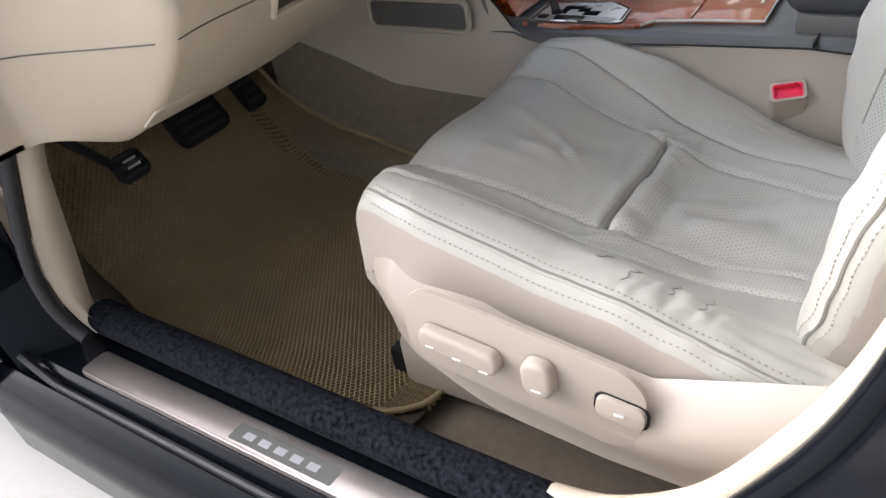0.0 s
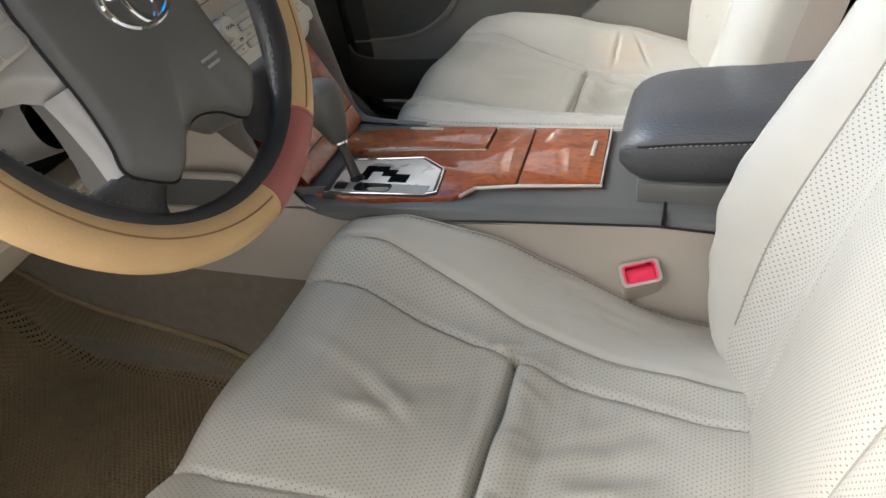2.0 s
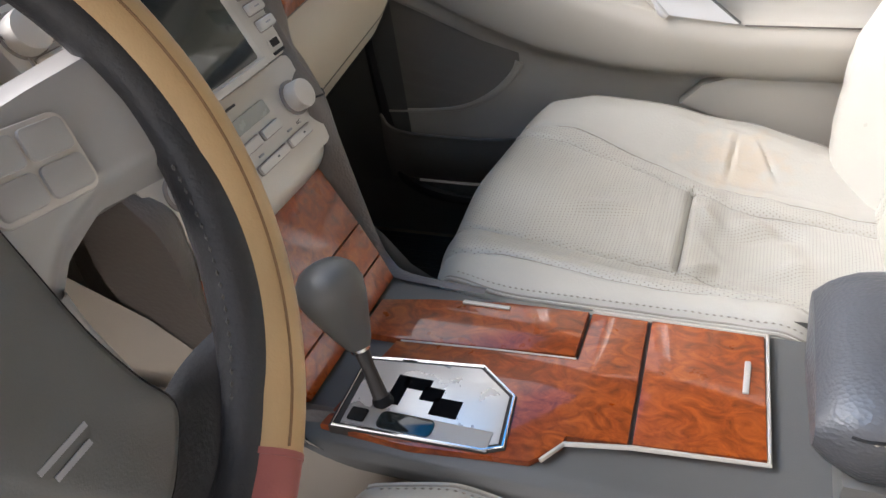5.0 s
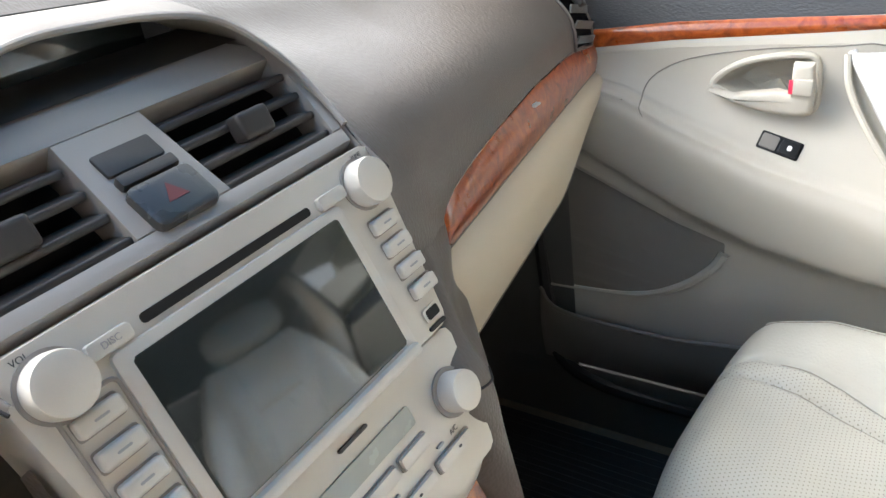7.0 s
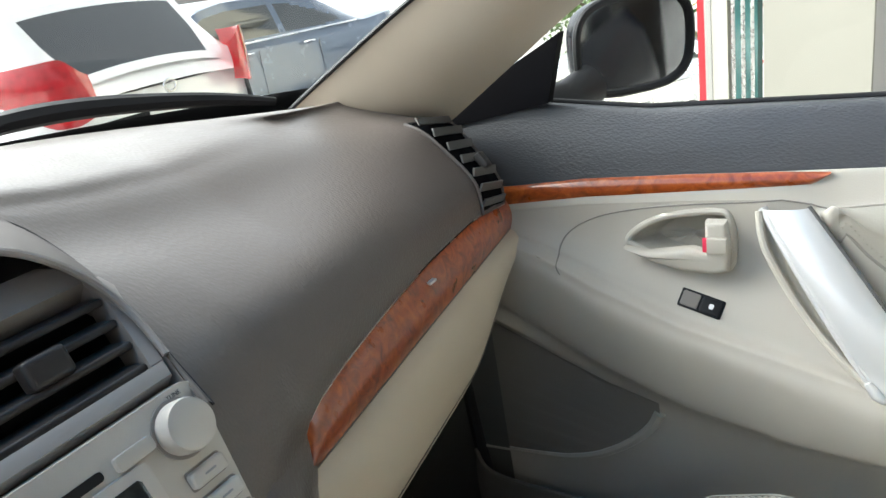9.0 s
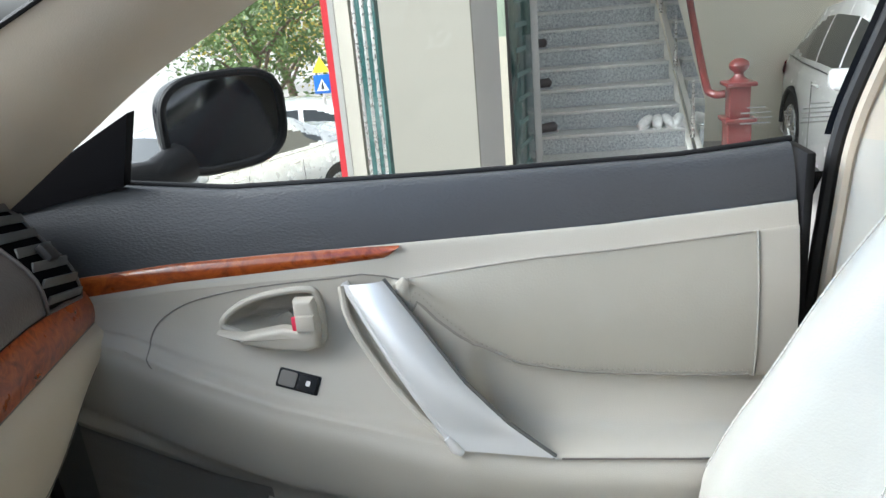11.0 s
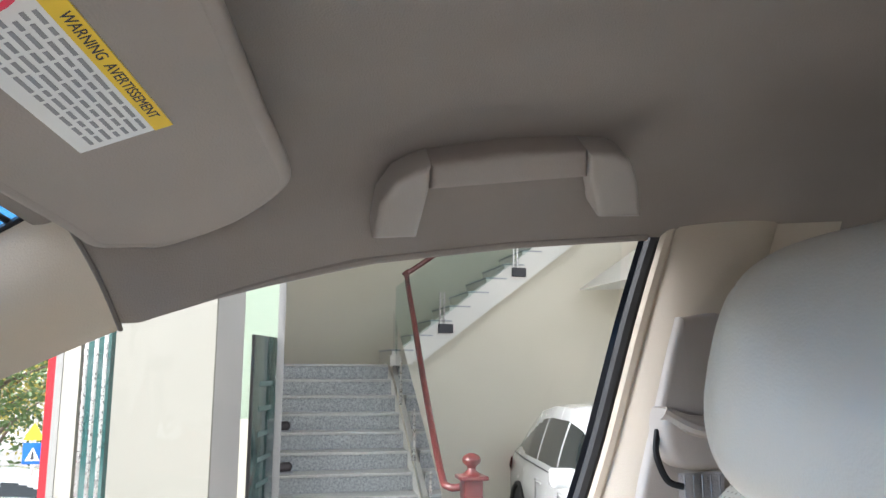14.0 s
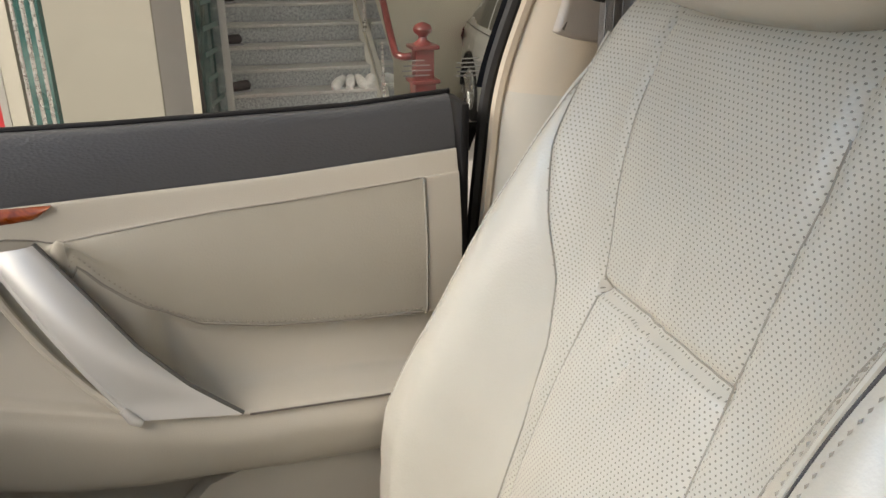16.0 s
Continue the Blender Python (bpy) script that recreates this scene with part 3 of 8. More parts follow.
    up, out = Vector((0, -math.sin(REC), math.cos(REC))), Vector((0, math.cos(REC), math.sin(REC)))
    base = Vector((cx, cy - set_back, 0.575 + lift))
    WRAP = 0.045 if driver else 0.07
    H, RB, RT = (0.60 if driver else 0.612), 0.05, 0.055

    def half(h):
        if not driver:
            return interp(((-0.07, 0.20), (-0.04, 0.235), (0.0, 0.285), (0.12, 0.296), (0.28, 0.275), (0.37, 0.257), (0.45, 0.236), (0.53, 0.210), (0.57, 0.195), (0.62, 0.17)), h)
        return interp(((-0.07, 0.175), (-0.04, 0.205), (0.0, 0.225), (0.12, 0.245), (0.34, 0.25), (0.48, 0.225), (0.56, 0.19), (0.62, 0.165)), h)

    def b_in(h):
        if not driver:
            return interp(((0, 0.108), (0.15, 0.104), (0.28, 0.090), (0.362, 0.084), (0.44, 0.097), (0.5, 0.104), (0.62, 0.100)), h)
        return interp(((0, 0.098), (0.34, 0.10), (0.62, 0.115)), h)

    def b_out(h):
        if not driver:
            return interp(((0, 0.132), (0.2, 0.126), (0.28, 0.129), (0.34, 0.143), (0.39, 0.165), (0.45, 0.186), (0.51, 0.194), (0.62, 0.19)), h)
        return interp(((0, 0.165), (0.3, 0.168), (0.5, 0.15), (0.62, 0.135)), h)

    def proud(u, h):
        q = abs(u)
        d = 0.055 * sm(0.12, 0.215, q) * (0.35 + 0.65 * sm(0.58, 0.30, h))
        d += 0.016 * math.sin(math.pi * min(1, h / 0.36)) * sm(0.16, 0.05, q)
        d += 0.012 * math.sin(math.pi * min(1, max(0, (h - 0.36) / 0.3))) * sm(0.18, 0.05, q)
        if driver:
            d += (0.034 * math.exp(-((h - 0.12) / 0.14) ** 2) if u > 0 else -0.018 - 0.012 * sm(0.12, 0.0, h)) * sm(0.12, 0.215, q)
        elif u > 0:
            d += 0.034 * math.exp(-((h - 0.12) / 0.14) ** 2) * sm(0.12, 0.215, q)
        soft = sm(0.17, 0.1, q)
        d += soft * 0.004 * wobble(u, h, 8, seed + 9)
        d += soft * 0.0024 * wobble(u * 4.0, h, 14, seed + 3) * math.exp(-((h - 0.34) / 0.07) ** 2)
        d += 0.004 * wobble(u, h * 2.5, 14, seed + 4) * sm(0.17, 0.22, q) * sm(0.3, 0.05, h)
        if not driver:
            for c0, h0, wd, ln, amp in ((0.016, 0.325, 0.0045, 0.035, -0.0065), (0.002, 0.335, 0.006, 0.025, 0.004), (0.031, 0.33, 0.006, 0.028, 0.004), (0.048, 0.335, 0.005, 0.02, -0.003), (-0.02, 0.335, 0.007, 0.02, 0.003), (-0.01, 0.395, 0.008, 0.025, 0.003), (0.022, 0.392, 0.006, 0.02, 0.003)):
                d += amp * math.exp(-((u + c0 * 0.4 * (h - h0) / 0.03 - c0) / wd) ** 2 - ((h - h0) / ln) ** 2)
        if q < b_in(h):
            d += groove(h - CREASE, 0.006, 0.012)
        return d + groove(q - b_in(h), 0.005, 0.005) + groove(q - b_out(h), 0.005, 0.004)

    def across(h):
        """Half the way across the leather at height h, round both edges."""
        return half(h) - RB + 0.14

    HF = H - RT
    DOWN = 0.07
    LH = HF + RT * math.pi / 2 + 0.03 + DOWN

    def bu(a, b):
        s = b * LH - DOWN
        h, dh = roll_over(s, HF, RT)
        w = half(h)
        k = (2 * a - 1) * across(h)
        flat = w - RB
        u, du = roll_over(k, flat, RB)
        return u, du, h, dh

    def back(a, b):
        u, du, h, dh = bu(a, b)
        p = base + up * h + out * (proud(u, h) - max(du, dh) - 0.3 * min(du, dh))
        return (p.x + u, p.y, p.z)

    for name, keep, mat, lab in (
        ("backrest_lower_panel", lambda u, d, h: abs(u) < b_in(h) and h < CREASE, M_PERF_BACK, "perforated leather panel with puckered crease"),
        ("backrest_upper_panel", lambda u, d, h: abs(u) < b_in(h) and h >= CREASE, M_PERF_BACK, ""),
        ("backrest_border", lambda u, d, h: b_in(h) <= u < b_out(h), M_PERF_BACK, ""),
        ("backrest_border", lambda u, d, h: b_in(h) <= -u < b_out(h), M_PERF_BACK, ""),
        ("backrest_bolster", lambda u, d, h: u >= b_out(h) and d < WRAP, M_LEATHER, ""),
        ("backrest_bolster", lambda u, d, h: -u >= b_out(h) and d < WRAP, M_LEATHER, ""),
        ("backrest_side", lambda u, d, h: u >= b_out(h) and d >= WRAP, M_SIDE, ""),
        ("backrest_side", lambda u, d, h: -u >= b_out(h) and d >= WRAP, M_SIDE, ""),
    ):
        part(name, grid(back, 150, 170, lambda a, b, k=keep: k(*bu(a, b)[:3])), mat, t, lab)
    for side in (-1, 1):
        def edge(b, shift):
            h = b * (HF + 0.05) - 0.05
            run = half(h) - RB + RB * shift
            if not driver and side < 0:
                run = interp(((0.0, 0.20), (0.3, 0.172), (0.357, 0.179), (0.404, 0.187), (0.44, 0.194), (0.5, 0.200), (0.6, 0.19)), h) + (shift - 0.72) * 0.05
            return Vector(back(0.5 + side * 0.5 * run / across(h), (h + DOWN) / LH))
        part("piping", tube([edge(k / 60, 1.0 if driver else 0.72) + out * 0.001 for k in range(61)], 0.0024, 6), M_LEATHER, t)
        if not driver:
            part("seam", tube([edge(k / 60, 0.785) for k in range(61)], 0.0012, 5), M_BELT, t)
            part("seam", tube([edge(k / 60, 0.65) for k in range(61)], 0.0012, 5), M_SEAM, t)
        for sh in (0.82, 1.2) if driver else (0.54, 0.96):
            part("stitching", stitches([edge(k / 60, sh) + out * 0.0006 for k in range(61)], 0.007), M_STITCH, t)
    def back_at(u, h):
        return Vector(back(0.5 + 0.5 * u / across(h), (h + DOWN) / LH)) + out * 0.0006

    for side in (-1, 1):
        seam_line([back_at(side * b_in(h), h) for h in [0.0 + 0.009 * k for k in range(60)]])
        seam_line([back_at(side * b_out(h), h) for h in [0.0 + 0.009 * k for k in range(60)]])
    seam_line([back_at(b_in(CREASE) * (-0.98 + 1.96 * k / 40), CREASE) for k in range(41)])
    shell = grid(lambda a, b: (cx + (2 * a - 1) * (half(b * 0.6) - 0.01) , base.y + up.y * b * 0.6 - 0.10 - 0.02 * math.sin(math.pi * a), base.z + up.z * b * 0.6), 12, 14)
    part("back_shell", shell, M_SHIELD, t)

    # headrest
    hc = base + up * (H + (0.082 if driver else 0.068)) + out * (-0.004 if driver else 0.004)
    hb = bmesh.new()
    bmesh.ops.create_uvsphere(hb, u_segments=56, v_segments=36, radius=1.0)
    for v in hb.verts:
        c = v.co.copy()
        q = [math.copysign(abs(k) ** e, k) for k, e in zip(c, (0.62, 0.8, 0.62))]
        w = 1.0 - 0.10 * sm(0.0, -1.0, q[2])
        p = hc + up * q[2] * 0.098 + out * (q[1] * 0.055 + 0.012 * (1 - q[0] ** 2) * (1 if q[1] > 0 else 0))
        if abs(abs(q[0]) - 0.72) < 0.035 and q[1] > 0:
            p -= out * 0.003
        v.co = Vector((p.x + (0.0 if driver else 0.007) + q[0] * 0.158 * w, p.y, p.z))
    hr = part("headrest", hb, M_LEATHER, t, "plump plain leather headrest")

    def head_at(px, pz, lift_off):
        """A point of the headrest's face, px and pz across and up it from -1 to 1."""
        c = Vector((math.copysign(abs(px) ** (1 / 0.62), px), 0, math.copysign(abs(pz) ** (1 / 0.62), pz)))
        cy_ = math.sqrt(max(0.0, 1 - c.x * c.x - c.z * c.z)) ** 0.8
        p = hc + up * pz * 0.098 + out * (cy_ * 0.055 + 0.012 * (1 - px * px) + lift_off)
        return Vector((p.x + 0.007 + px * 0.158 * (1.0 - 0.10 * sm(0.0, -1.0, pz)), p.y, p.z))

    for side in (() if driver else (-1,)):
        line = [head_at(side * (0.78 + 0.06 * (k / 24) ** 2), 0.62 * k / 24, 0.0012) for k in range(-24, 25)]
        part("headrest_seam", tube(line, 0.0016, 6), M_SEAM, hr)
        for off in (-0.045, 0.045):
            part("stitching", stitches([head_at(side * (0.78 + off + 0.06 * (k / 24) ** 2), 0.62 * k / 24, 0.0012) for k in range(-24, 25)], 0.006, 0.0007), M_STITCH, hr)
    for side in (-1, 1):
        p = hc + Vector((side * 0.06, 0, 0))
        part("headrest_post", tube([p - up * 0.115 - out * 0.02, p - up * 0.05], 0.006, 8), M_CHROME, hr)

    # seat pan and rails
    part("seat_pan", box(cx - 0.20, cx + 0.20, cy - 0.24, cy + 0.20, 0.36 + lift, 0.46 + lift, 0.02), M_BLACK, t)
    for side in (-1, 1):
        part("seat_rail", box(cx + side * 0.17 - 0.02, cx + side * 0.17 + 0.02, cy - 0.32, cy + 0.30, 0.275, 0.33, 0.006), M_BLACK, t)
        part("rail_cover", box(cx + side * 0.17 - 0.032, cx + side * 0.17 + 0.032, cy + 0.10, cy + 0.27, 0.285, 0.375, 0.015), M_SHIELD, t)
    return t


def side_shield(parent, x, sgn, cy):
    """The moulded plastic shield down the door side of a seat; sgn: which way it bulges."""
    zt = ((-0.50, 0.60), (-0.30, 0.575), (-0.22, 0.55), (-0.12, 0.515), (0.02, 0.538), (0.12, 0.562), (0.19, 0.578), (0.225, 0.570), (0.26, 0.560))
    zb = ((-0.50, 0.40), (-0.10, 0.40), (0.05, 0.415), (0.15, 0.435), (0.19, 0.46), (0.215, 0.52), (0.225, 0.565))

    R = 0.070

    def f(a, b):
        run = a * (0.62 + R * math.pi / 2)
        th = min(run / R, math.pi / 2)  # round the front corner first, then straight back
        v = 0.176 + R * math.cos(th)
        inward = R * (1 - math.sin(th))
        if run > R * math.pi / 2:
            v = 0.176 - (run - R * math.pi / 2)
        z0, z1 = interp(zb, min(v - 0.02, 0.205)), interp(zt, v)
        z = z1 + (z0 - z1) * b
        bul = 0.033 * (1 - (1 - min(1, b * 2.2)) ** 2) - 0.012 * sm(0.5, 1, b)
        return (x - sgn * 0.028 + sgn * (bul - inward - 0.030 * sm(0.02, 0.25, v)), cy + v, z)

    s = part("side_shield", grid(f, 90, 34), M_SHIELD, parent, "moulded beige plastic seat shield")
    return s


driver = seat(-0.385, 0.289, 0.0, True, "creased light grey leather driver's seat with power switches", 0.245)
passenger = seat(0.355, 0.329, 0.005, False, "light grey leather passenger seat with a stained bolster", 0.236)
shield = side_shield(driver, -0.684, -1, 0.289)
side_shield(passenger, 0.63, 1, 0.329)
# power switches on the driver's shield
face = frame_of((-0.6895, 0.30, 0.50), (0, -1, 0), (0, 0, 1))
well = prism(rounded(0.27, 0.105, 0.035, 6, 0.0, 0.0), -0.006, -0.0005, 0.0004, m=face @ pose(0, 0.008, 0, 0, 0, -9))
part("switch_bezel", well, M_SHIELD, shield)
part("slide_switch", prism(rounded(0.098, 0.03, 0.013, 5), 0, 0.014, 0.006, m=face @ pose(-0.062, 0.016, 0.0015, 0, 0, -7), seg=3), M_SHIELD, shield)
part("recline_switch", prism(rounded(0.034, 0.045, 0.014, 5), 0, 0.014, 0.006, m=face @ pose(0.03, 0.012, 0.0015), seg=3), M_SHIELD, shield)
part("switch_gap", prism(rounded(0.056, 0.034, 0.012, 5), 0, 0.0005, m=face @ pose(0.112, -0.006, -0.001, 0, 0, -7)), M_BLACK, shield)
part("lumbar_switch", prism(rounded(0.05, 0.028, 0.01, 5), 0, 0.006, 0.003, m=face @ pose(0.112, -0.006, -0.001, 0, 0, -7)), M_SHIELD, shield)
for gx, gy in ((-0.095, 0.014), (-0.062, 0.008), (-0.03, 0.002), (0.03, 0.0), (0.112, -0.006)):
    part("switch_mark", box(gx - 0.005, gx + 0.005, gy - 0.001, gy + 0.001, 0.0145 if gx < 0.1 else 0.0055, 0.0162 if gx < 0.1 else 0.0072, m=face), M_WHITE, shield)

# the worn, yellowed patch on the passenger bolster is part of its leather
stain_mat = material("stained_leather", LEATHER, 0.45, 0, 0.5, 300, 0.06, 7)
nt = stain_mat.node_tree
sb = nt.nodes["Principled BSDF"]
co, dist, nz, add, rp, mx = (nt.nodes.new(k) for k in ("ShaderNodeTexCoord", "ShaderNodeVectorMath", "ShaderNodeTexNoise", "ShaderNodeMath", "ShaderNodeValToRGB", "ShaderNodeMix"))
dist.operation, mx.data_type, add.operation = "DISTANCE", "RGBA", "ADD"
dist.inputs[1].default_value = (0.522, 0.275, 0.575)
nz.inputs["Scale"].default_value, nz.inputs["Detail"].default_value = 46, 7
nt.links.new(co.outputs["Object"], dist.inputs[0])
nt.links.new(co.outputs["Object"], nz.inputs["Vector"])
nzs = nt.nodes.new("ShaderNodeMath")
nzs.operation = "MULTIPLY"
nzs.inputs[1].default_value = 0.20
nt.links.new(nz.outputs["Fac"], nzs.inputs[0])
nt.links.new(dist.outputs["Value"], add.inputs[0])
nt.links.new(nzs.outputs[0], add.inputs[1])
rp.color_ramp.elements[0].position, rp.color_ramp.elements[0].color = 0.115, (1, 1, 1, 1)
rp.color_ramp.elements[1].position, rp.color_ramp.elements[1].color = 0.17, (0, 0, 0, 1)
nt.links.new(add.outputs[0], rp.inputs["Fac"])
nt.links.new(sb.inputs["Base Color"].links[0].from_socket, mx.inputs["A"])
mx.inputs["B"].default_value = (0.50, 0.43, 0.335, 1)
nt.links.new(rp.outputs["Color"], mx.inputs["Factor"])
nt.links.new(mx.outputs["Result"], sb.inputs["Base Color"])
for ob in passenger.children:
    if ob.name.startswith("cushion_bolster"):
        ob.data.materials[0] = stain_mat


def ring(outer, inner, z0, z1, m):
    """A frame between two outlines of as many points, from z0 up to z1."""
    bm = bmesh.new()
    loops = [[bm.verts.new(m @ Vector((x, y, z))) for x, y in o] for o, z in ((outer, z0), (outer, z1), (inner, z1), (inner, z0))]
    n = len(outer)
    for p, q in zip(loops, loops[1:]):
        for k in range(n):
            bm.faces.new((p[k], p[(k + 1) % n], q[(k + 1) % n], q[k]))
    bmesh.ops.recalc_face_normals(bm, faces=bm.faces)
    return bm


def belt_buckle(at, label):
    """The mouth of the buckle looks up and a little outwards; its red button lies sunk inside."""
    t = thing("seat_belt_buckle", label, "seat belt buckle")
    m = frame_of(at, (0.765, 0.312, 0.526), (-0.29, 0.93, -0.13))
    out_, in_ = rounded(0.029, 0.045, 0.006, 4), rounded(0.0225, 0.038, 0.004, 4)
    part("buckle_body", prism(out_, -0.075, -0.014, 0.0, m=m), M_SHIELD, t)
    part("bezel", ring(out_, in_, -0.0145, 0.002, m), M_SHIELD, t)
    part("button_well", ring(in_, [(x * 0.86, y * 0.86) for x, y in in_], -0.012, 0.0022, m), M_RED, t, "bright red rim of the button")
    part("release_button", prism(rounded(0.0185, 0.032, 0.003, 3), -0.0135, -0.003, 0.0015, m=m @ pose(0, 0, 0, 0, 10, 0)), M_RED, t, "bright red release button")
    return t


belt_buckle((-0.145, 0.1728, 0.5813), "grey plastic seat belt buckle with red button beside console")

# ---- steering wheel ----
wheel = thing("steering_wheel", "steering wheel in a tan and red leather cover with silver spokes", "steering wheel")
WT = radians(23.0)
WC = Vector((-0.389, 0.535, 0.985))
WM = frame_of(WC, (1, 0, 0), (0, math.sin(WT), math.cos(WT)))


def arc(r, a0, a1, n=40, h=0.0):
    return [WM @ Vector((r * math.sin(radians(a0 + (a1 - a0) * k / n)), r * math.cos(radians(a0 + (a1 - a0) * k / n)), h)) for k in range(n + 1)]


RW, RR = 0.188, 0.0185
for a0, a1, mat, nm in ((-62, 40, M_WHEEL_TAN, "cover_tan"), (40, 147, M_WHEEL_TAN, "cover_tan"), (147, 178, M_WHEEL_RED, "cover_red"), (178, 268, M_WHEEL_TAN, "cover_tan"), (268, 298, M_WHEEL_RED, "cover_red")):
    part(nm, tube(arc(RW, a0, a1, 36), RR, 18), mat, wheel)
for a0 in (147, 178, 268, 298):
    part("cover_joint", tube(arc(RW, a0 - 0.5, a0 + 0.5, 2), RR + 0.0006, 18), M_WHEEL_RED, wheel)
# the dark leather of the wheel itself shows inside the cover
part("rim_leather", tube(arc(RW - 0.0125, 0, 360, 90)[:-1], 0.0125, 12, closed=True), M_WHEEL_BLACK, wheel)
for a0, a1 in ((42, 146), (180, 266)):
    part("cover_seam", tube([WM @ Vector(((RW - 0.002) * math.sin(radians(a0 + (a1 - a0) * k / 120)), (RW - 0.002) * math.cos(radians(a0 + (a1 - a0) * k / 120)), RR + 0.0002)) for k in range(121)], 0.0008, 5), M_STITCH_TAN, wheel)


# airbag cover: shield-shaped pad, swollen in the middle
half_pad = [(0.030, 0.060), (0.064, 0.050), (0.076, 0.026), (0.077, -0.010), (0.077, -0.050), (0.081, -0.080), (0.086, -0.100), (0.074, -0.114), (0.056, -0.127), (0.044, -0.124), (0.026, -0.109)]
PAD = curve_points([(0.0, 0.062, 0)] + [(x, y, 0) for x, y in half_pad] + [(0.0, -0.101, 0)] + [(-x, y, 0) for x, y in reversed(half_pad)], 4, True)
PCX, PCY = -0.006, -0.035


def pad_edge(t):
    i = t * len(PAD)
    k = int(i) % len(PAD)
    p = PAD[k].lerp(PAD[(k + 1) % len(PAD)], i - int(i))
    return p.x, p.y


def pad(a, b):
    x, y = pad_edge(a)
    return WM @ Vector((PCX + x * b, PCY + (y - PCY) * b, 0.013 + 0.016 * (1 - b ** 2.6) - 0.006 * sm(0.95, 1.0, b)))


part("airbag_cover", grid(pad, 104, 26), M_GREY_SMOOTH, wheel, "smooth grey airbag cover")
part("airbag_skirt", grid(lambda a, b: WM @ Vector((PCX + pad_edge(a)[0], pad_edge(a)[1], 0.007 - 0.045 * b)), 104, 2), M_GREY_SMOOTH, wheel)
part("airbag_gap", tube([WM @ Vector((PCX + p.x * 1.004, p.y, 0.006)) for p in PAD], 0.0016, 6, closed=True), M_BLACK, wheel)
# emblem as plain shapes
em = WM @ pose(-0.004, -0.006, 0.0275)
part("emblem_ring", tube([em @ Vector((0.033 * math.sin(a), 0.023 * math.cos(a), 0.001)) for a in (2 * math.pi * k / 36 for k in range(36))], 0.0028, 8, closed=True), M_CHROME, wheel, "chrome oval emblem")
part("emblem_oval", tube([em @ Vector((0.013 * math.sin(a), 0.020 * math.cos(a) - 0.001, 0.0015)) for a in (2 * math.pi * k / 28 for k in range(28))], 0.002, 8, closed=True), M_CHROME, wheel)
part("emblem_oval", tube([em @ Vector((0.029 * math.sin(a), 0.0085 * math.cos(a) + 0.009, 0.0015)) for a in (2 * math.pi * k / 28 for k in range(28))], 0.002, 8, closed=True), M_CHROME, wheel)
for w in (0.024, 0.018):
    part("pad_print", box(-w / 2, w / 2, -0.0012, 0.0012, 0, 0.0006, m=WM @ pose(0.026, -0.066 - (0.004 if w > 0.02 else 0.01), 0.0268, 6, 4, 0)), M_INK_PALE, wheel)


def spoke(side):
    def f(a, b):
        """Silver web from the pad's edge out to the rim."""
        x = 0.074 + b * 0.096
        y0 = interp(((0, 0.052), (0.4, 0.044), (1, 0.046)), b)
        y1 = interp(((0, -0.050), (0.12, -0.040), (0.3, -0.028), (0.6, -0.020), (1, -0.026)), b)
        return WM @ Vector((PCX + side * x, y0 + (y1 - y0) * a, 0.006 - 0.004 * math.sin(math.pi * b) - 0.012 * sm(0.80, 1.0, a) - 0.008 * sm(0.12, 0.0, a) - 0.006 * b))
    return f


def strip(side):
    def f(a, b):
        """Narrow silver edge running on from the web down to the pad's tip."""
        y = -0.035 - 0.066 * b
        x = interp(((-0.101, 0.086), (-0.08, 0.081), (-0.05, 0.077), (-0.035, 0.077)), y)
        return WM @ Vector((PCX + side * (x + 0.001 + a * (0.013 - 0.010 * b)), y, 0.006 - 0.016 * a * a))
    return f


def tip(side):
    def f(a, b):
        """Dark leather that joins the pad's lower tip to the rim."""
        p = Vector((PCX + side * (0.087 - 0.031 * a), -0.099 - 0.028 * a, 0.008))
        an = radians(124 + 34 * a)
        q = Vector((side * 0.178 * math.sin(an), 0.178 * math.cos(an), 0.004))
        return WM @ (p.lerp(q, b) + Vector((0, 0, -0.010 * math.sin(math.pi * b) - 0.012 * (2 * a - 1) ** 4)))
    return f


for side in (-1, 1):
    sp = part("spoke", grid(spoke(side), 20, 24), M_SPOKE, wheel, "silver spoke with buttons")
    part("spoke_edge", grid(strip(side), 6, 20), M_SPOKE, sp)
    part("spoke_leather", grid(tip(side), 16, 14), M_WHEEL_BLACK, wheel, "dark stitched leather at the lower spoke")
    part("thumb_grip", tube(arc(RW - 0.0155, side * 84, side * 152, 40), [0.009 + 0.0055 * math.sin(math.pi * k / 40) for k in range(41)], 14), M_WHEEL_BLACK, wheel)
    part("grip_stitching", stitches(arc(RW - 0.0285, side * 98, side * 140, 40, 0.006), 0.006, 0.0010), M_GREY_SMOOTH, wheel)
    bm_ = WM @ pose(PCX + side * 0.106, 0.012, 0.0022, 0, side * 3, side * -8)
    part("button_pad", prism(rounded(0.052, 0.036, 0.006, 4), 0, 0.0038, 0.0012, m=bm_), M_SILVER_BTN, sp)
    for u in (-1, 1):
        for v in (-1, 1):
            part("spoke_button", prism(rounded(0.0225, 0.0145, 0.003, 3, u * 0.0122, v * 0.0083), 0.003, 0.0056, 0.0012, m=bm_), M_SPOKE, sp)
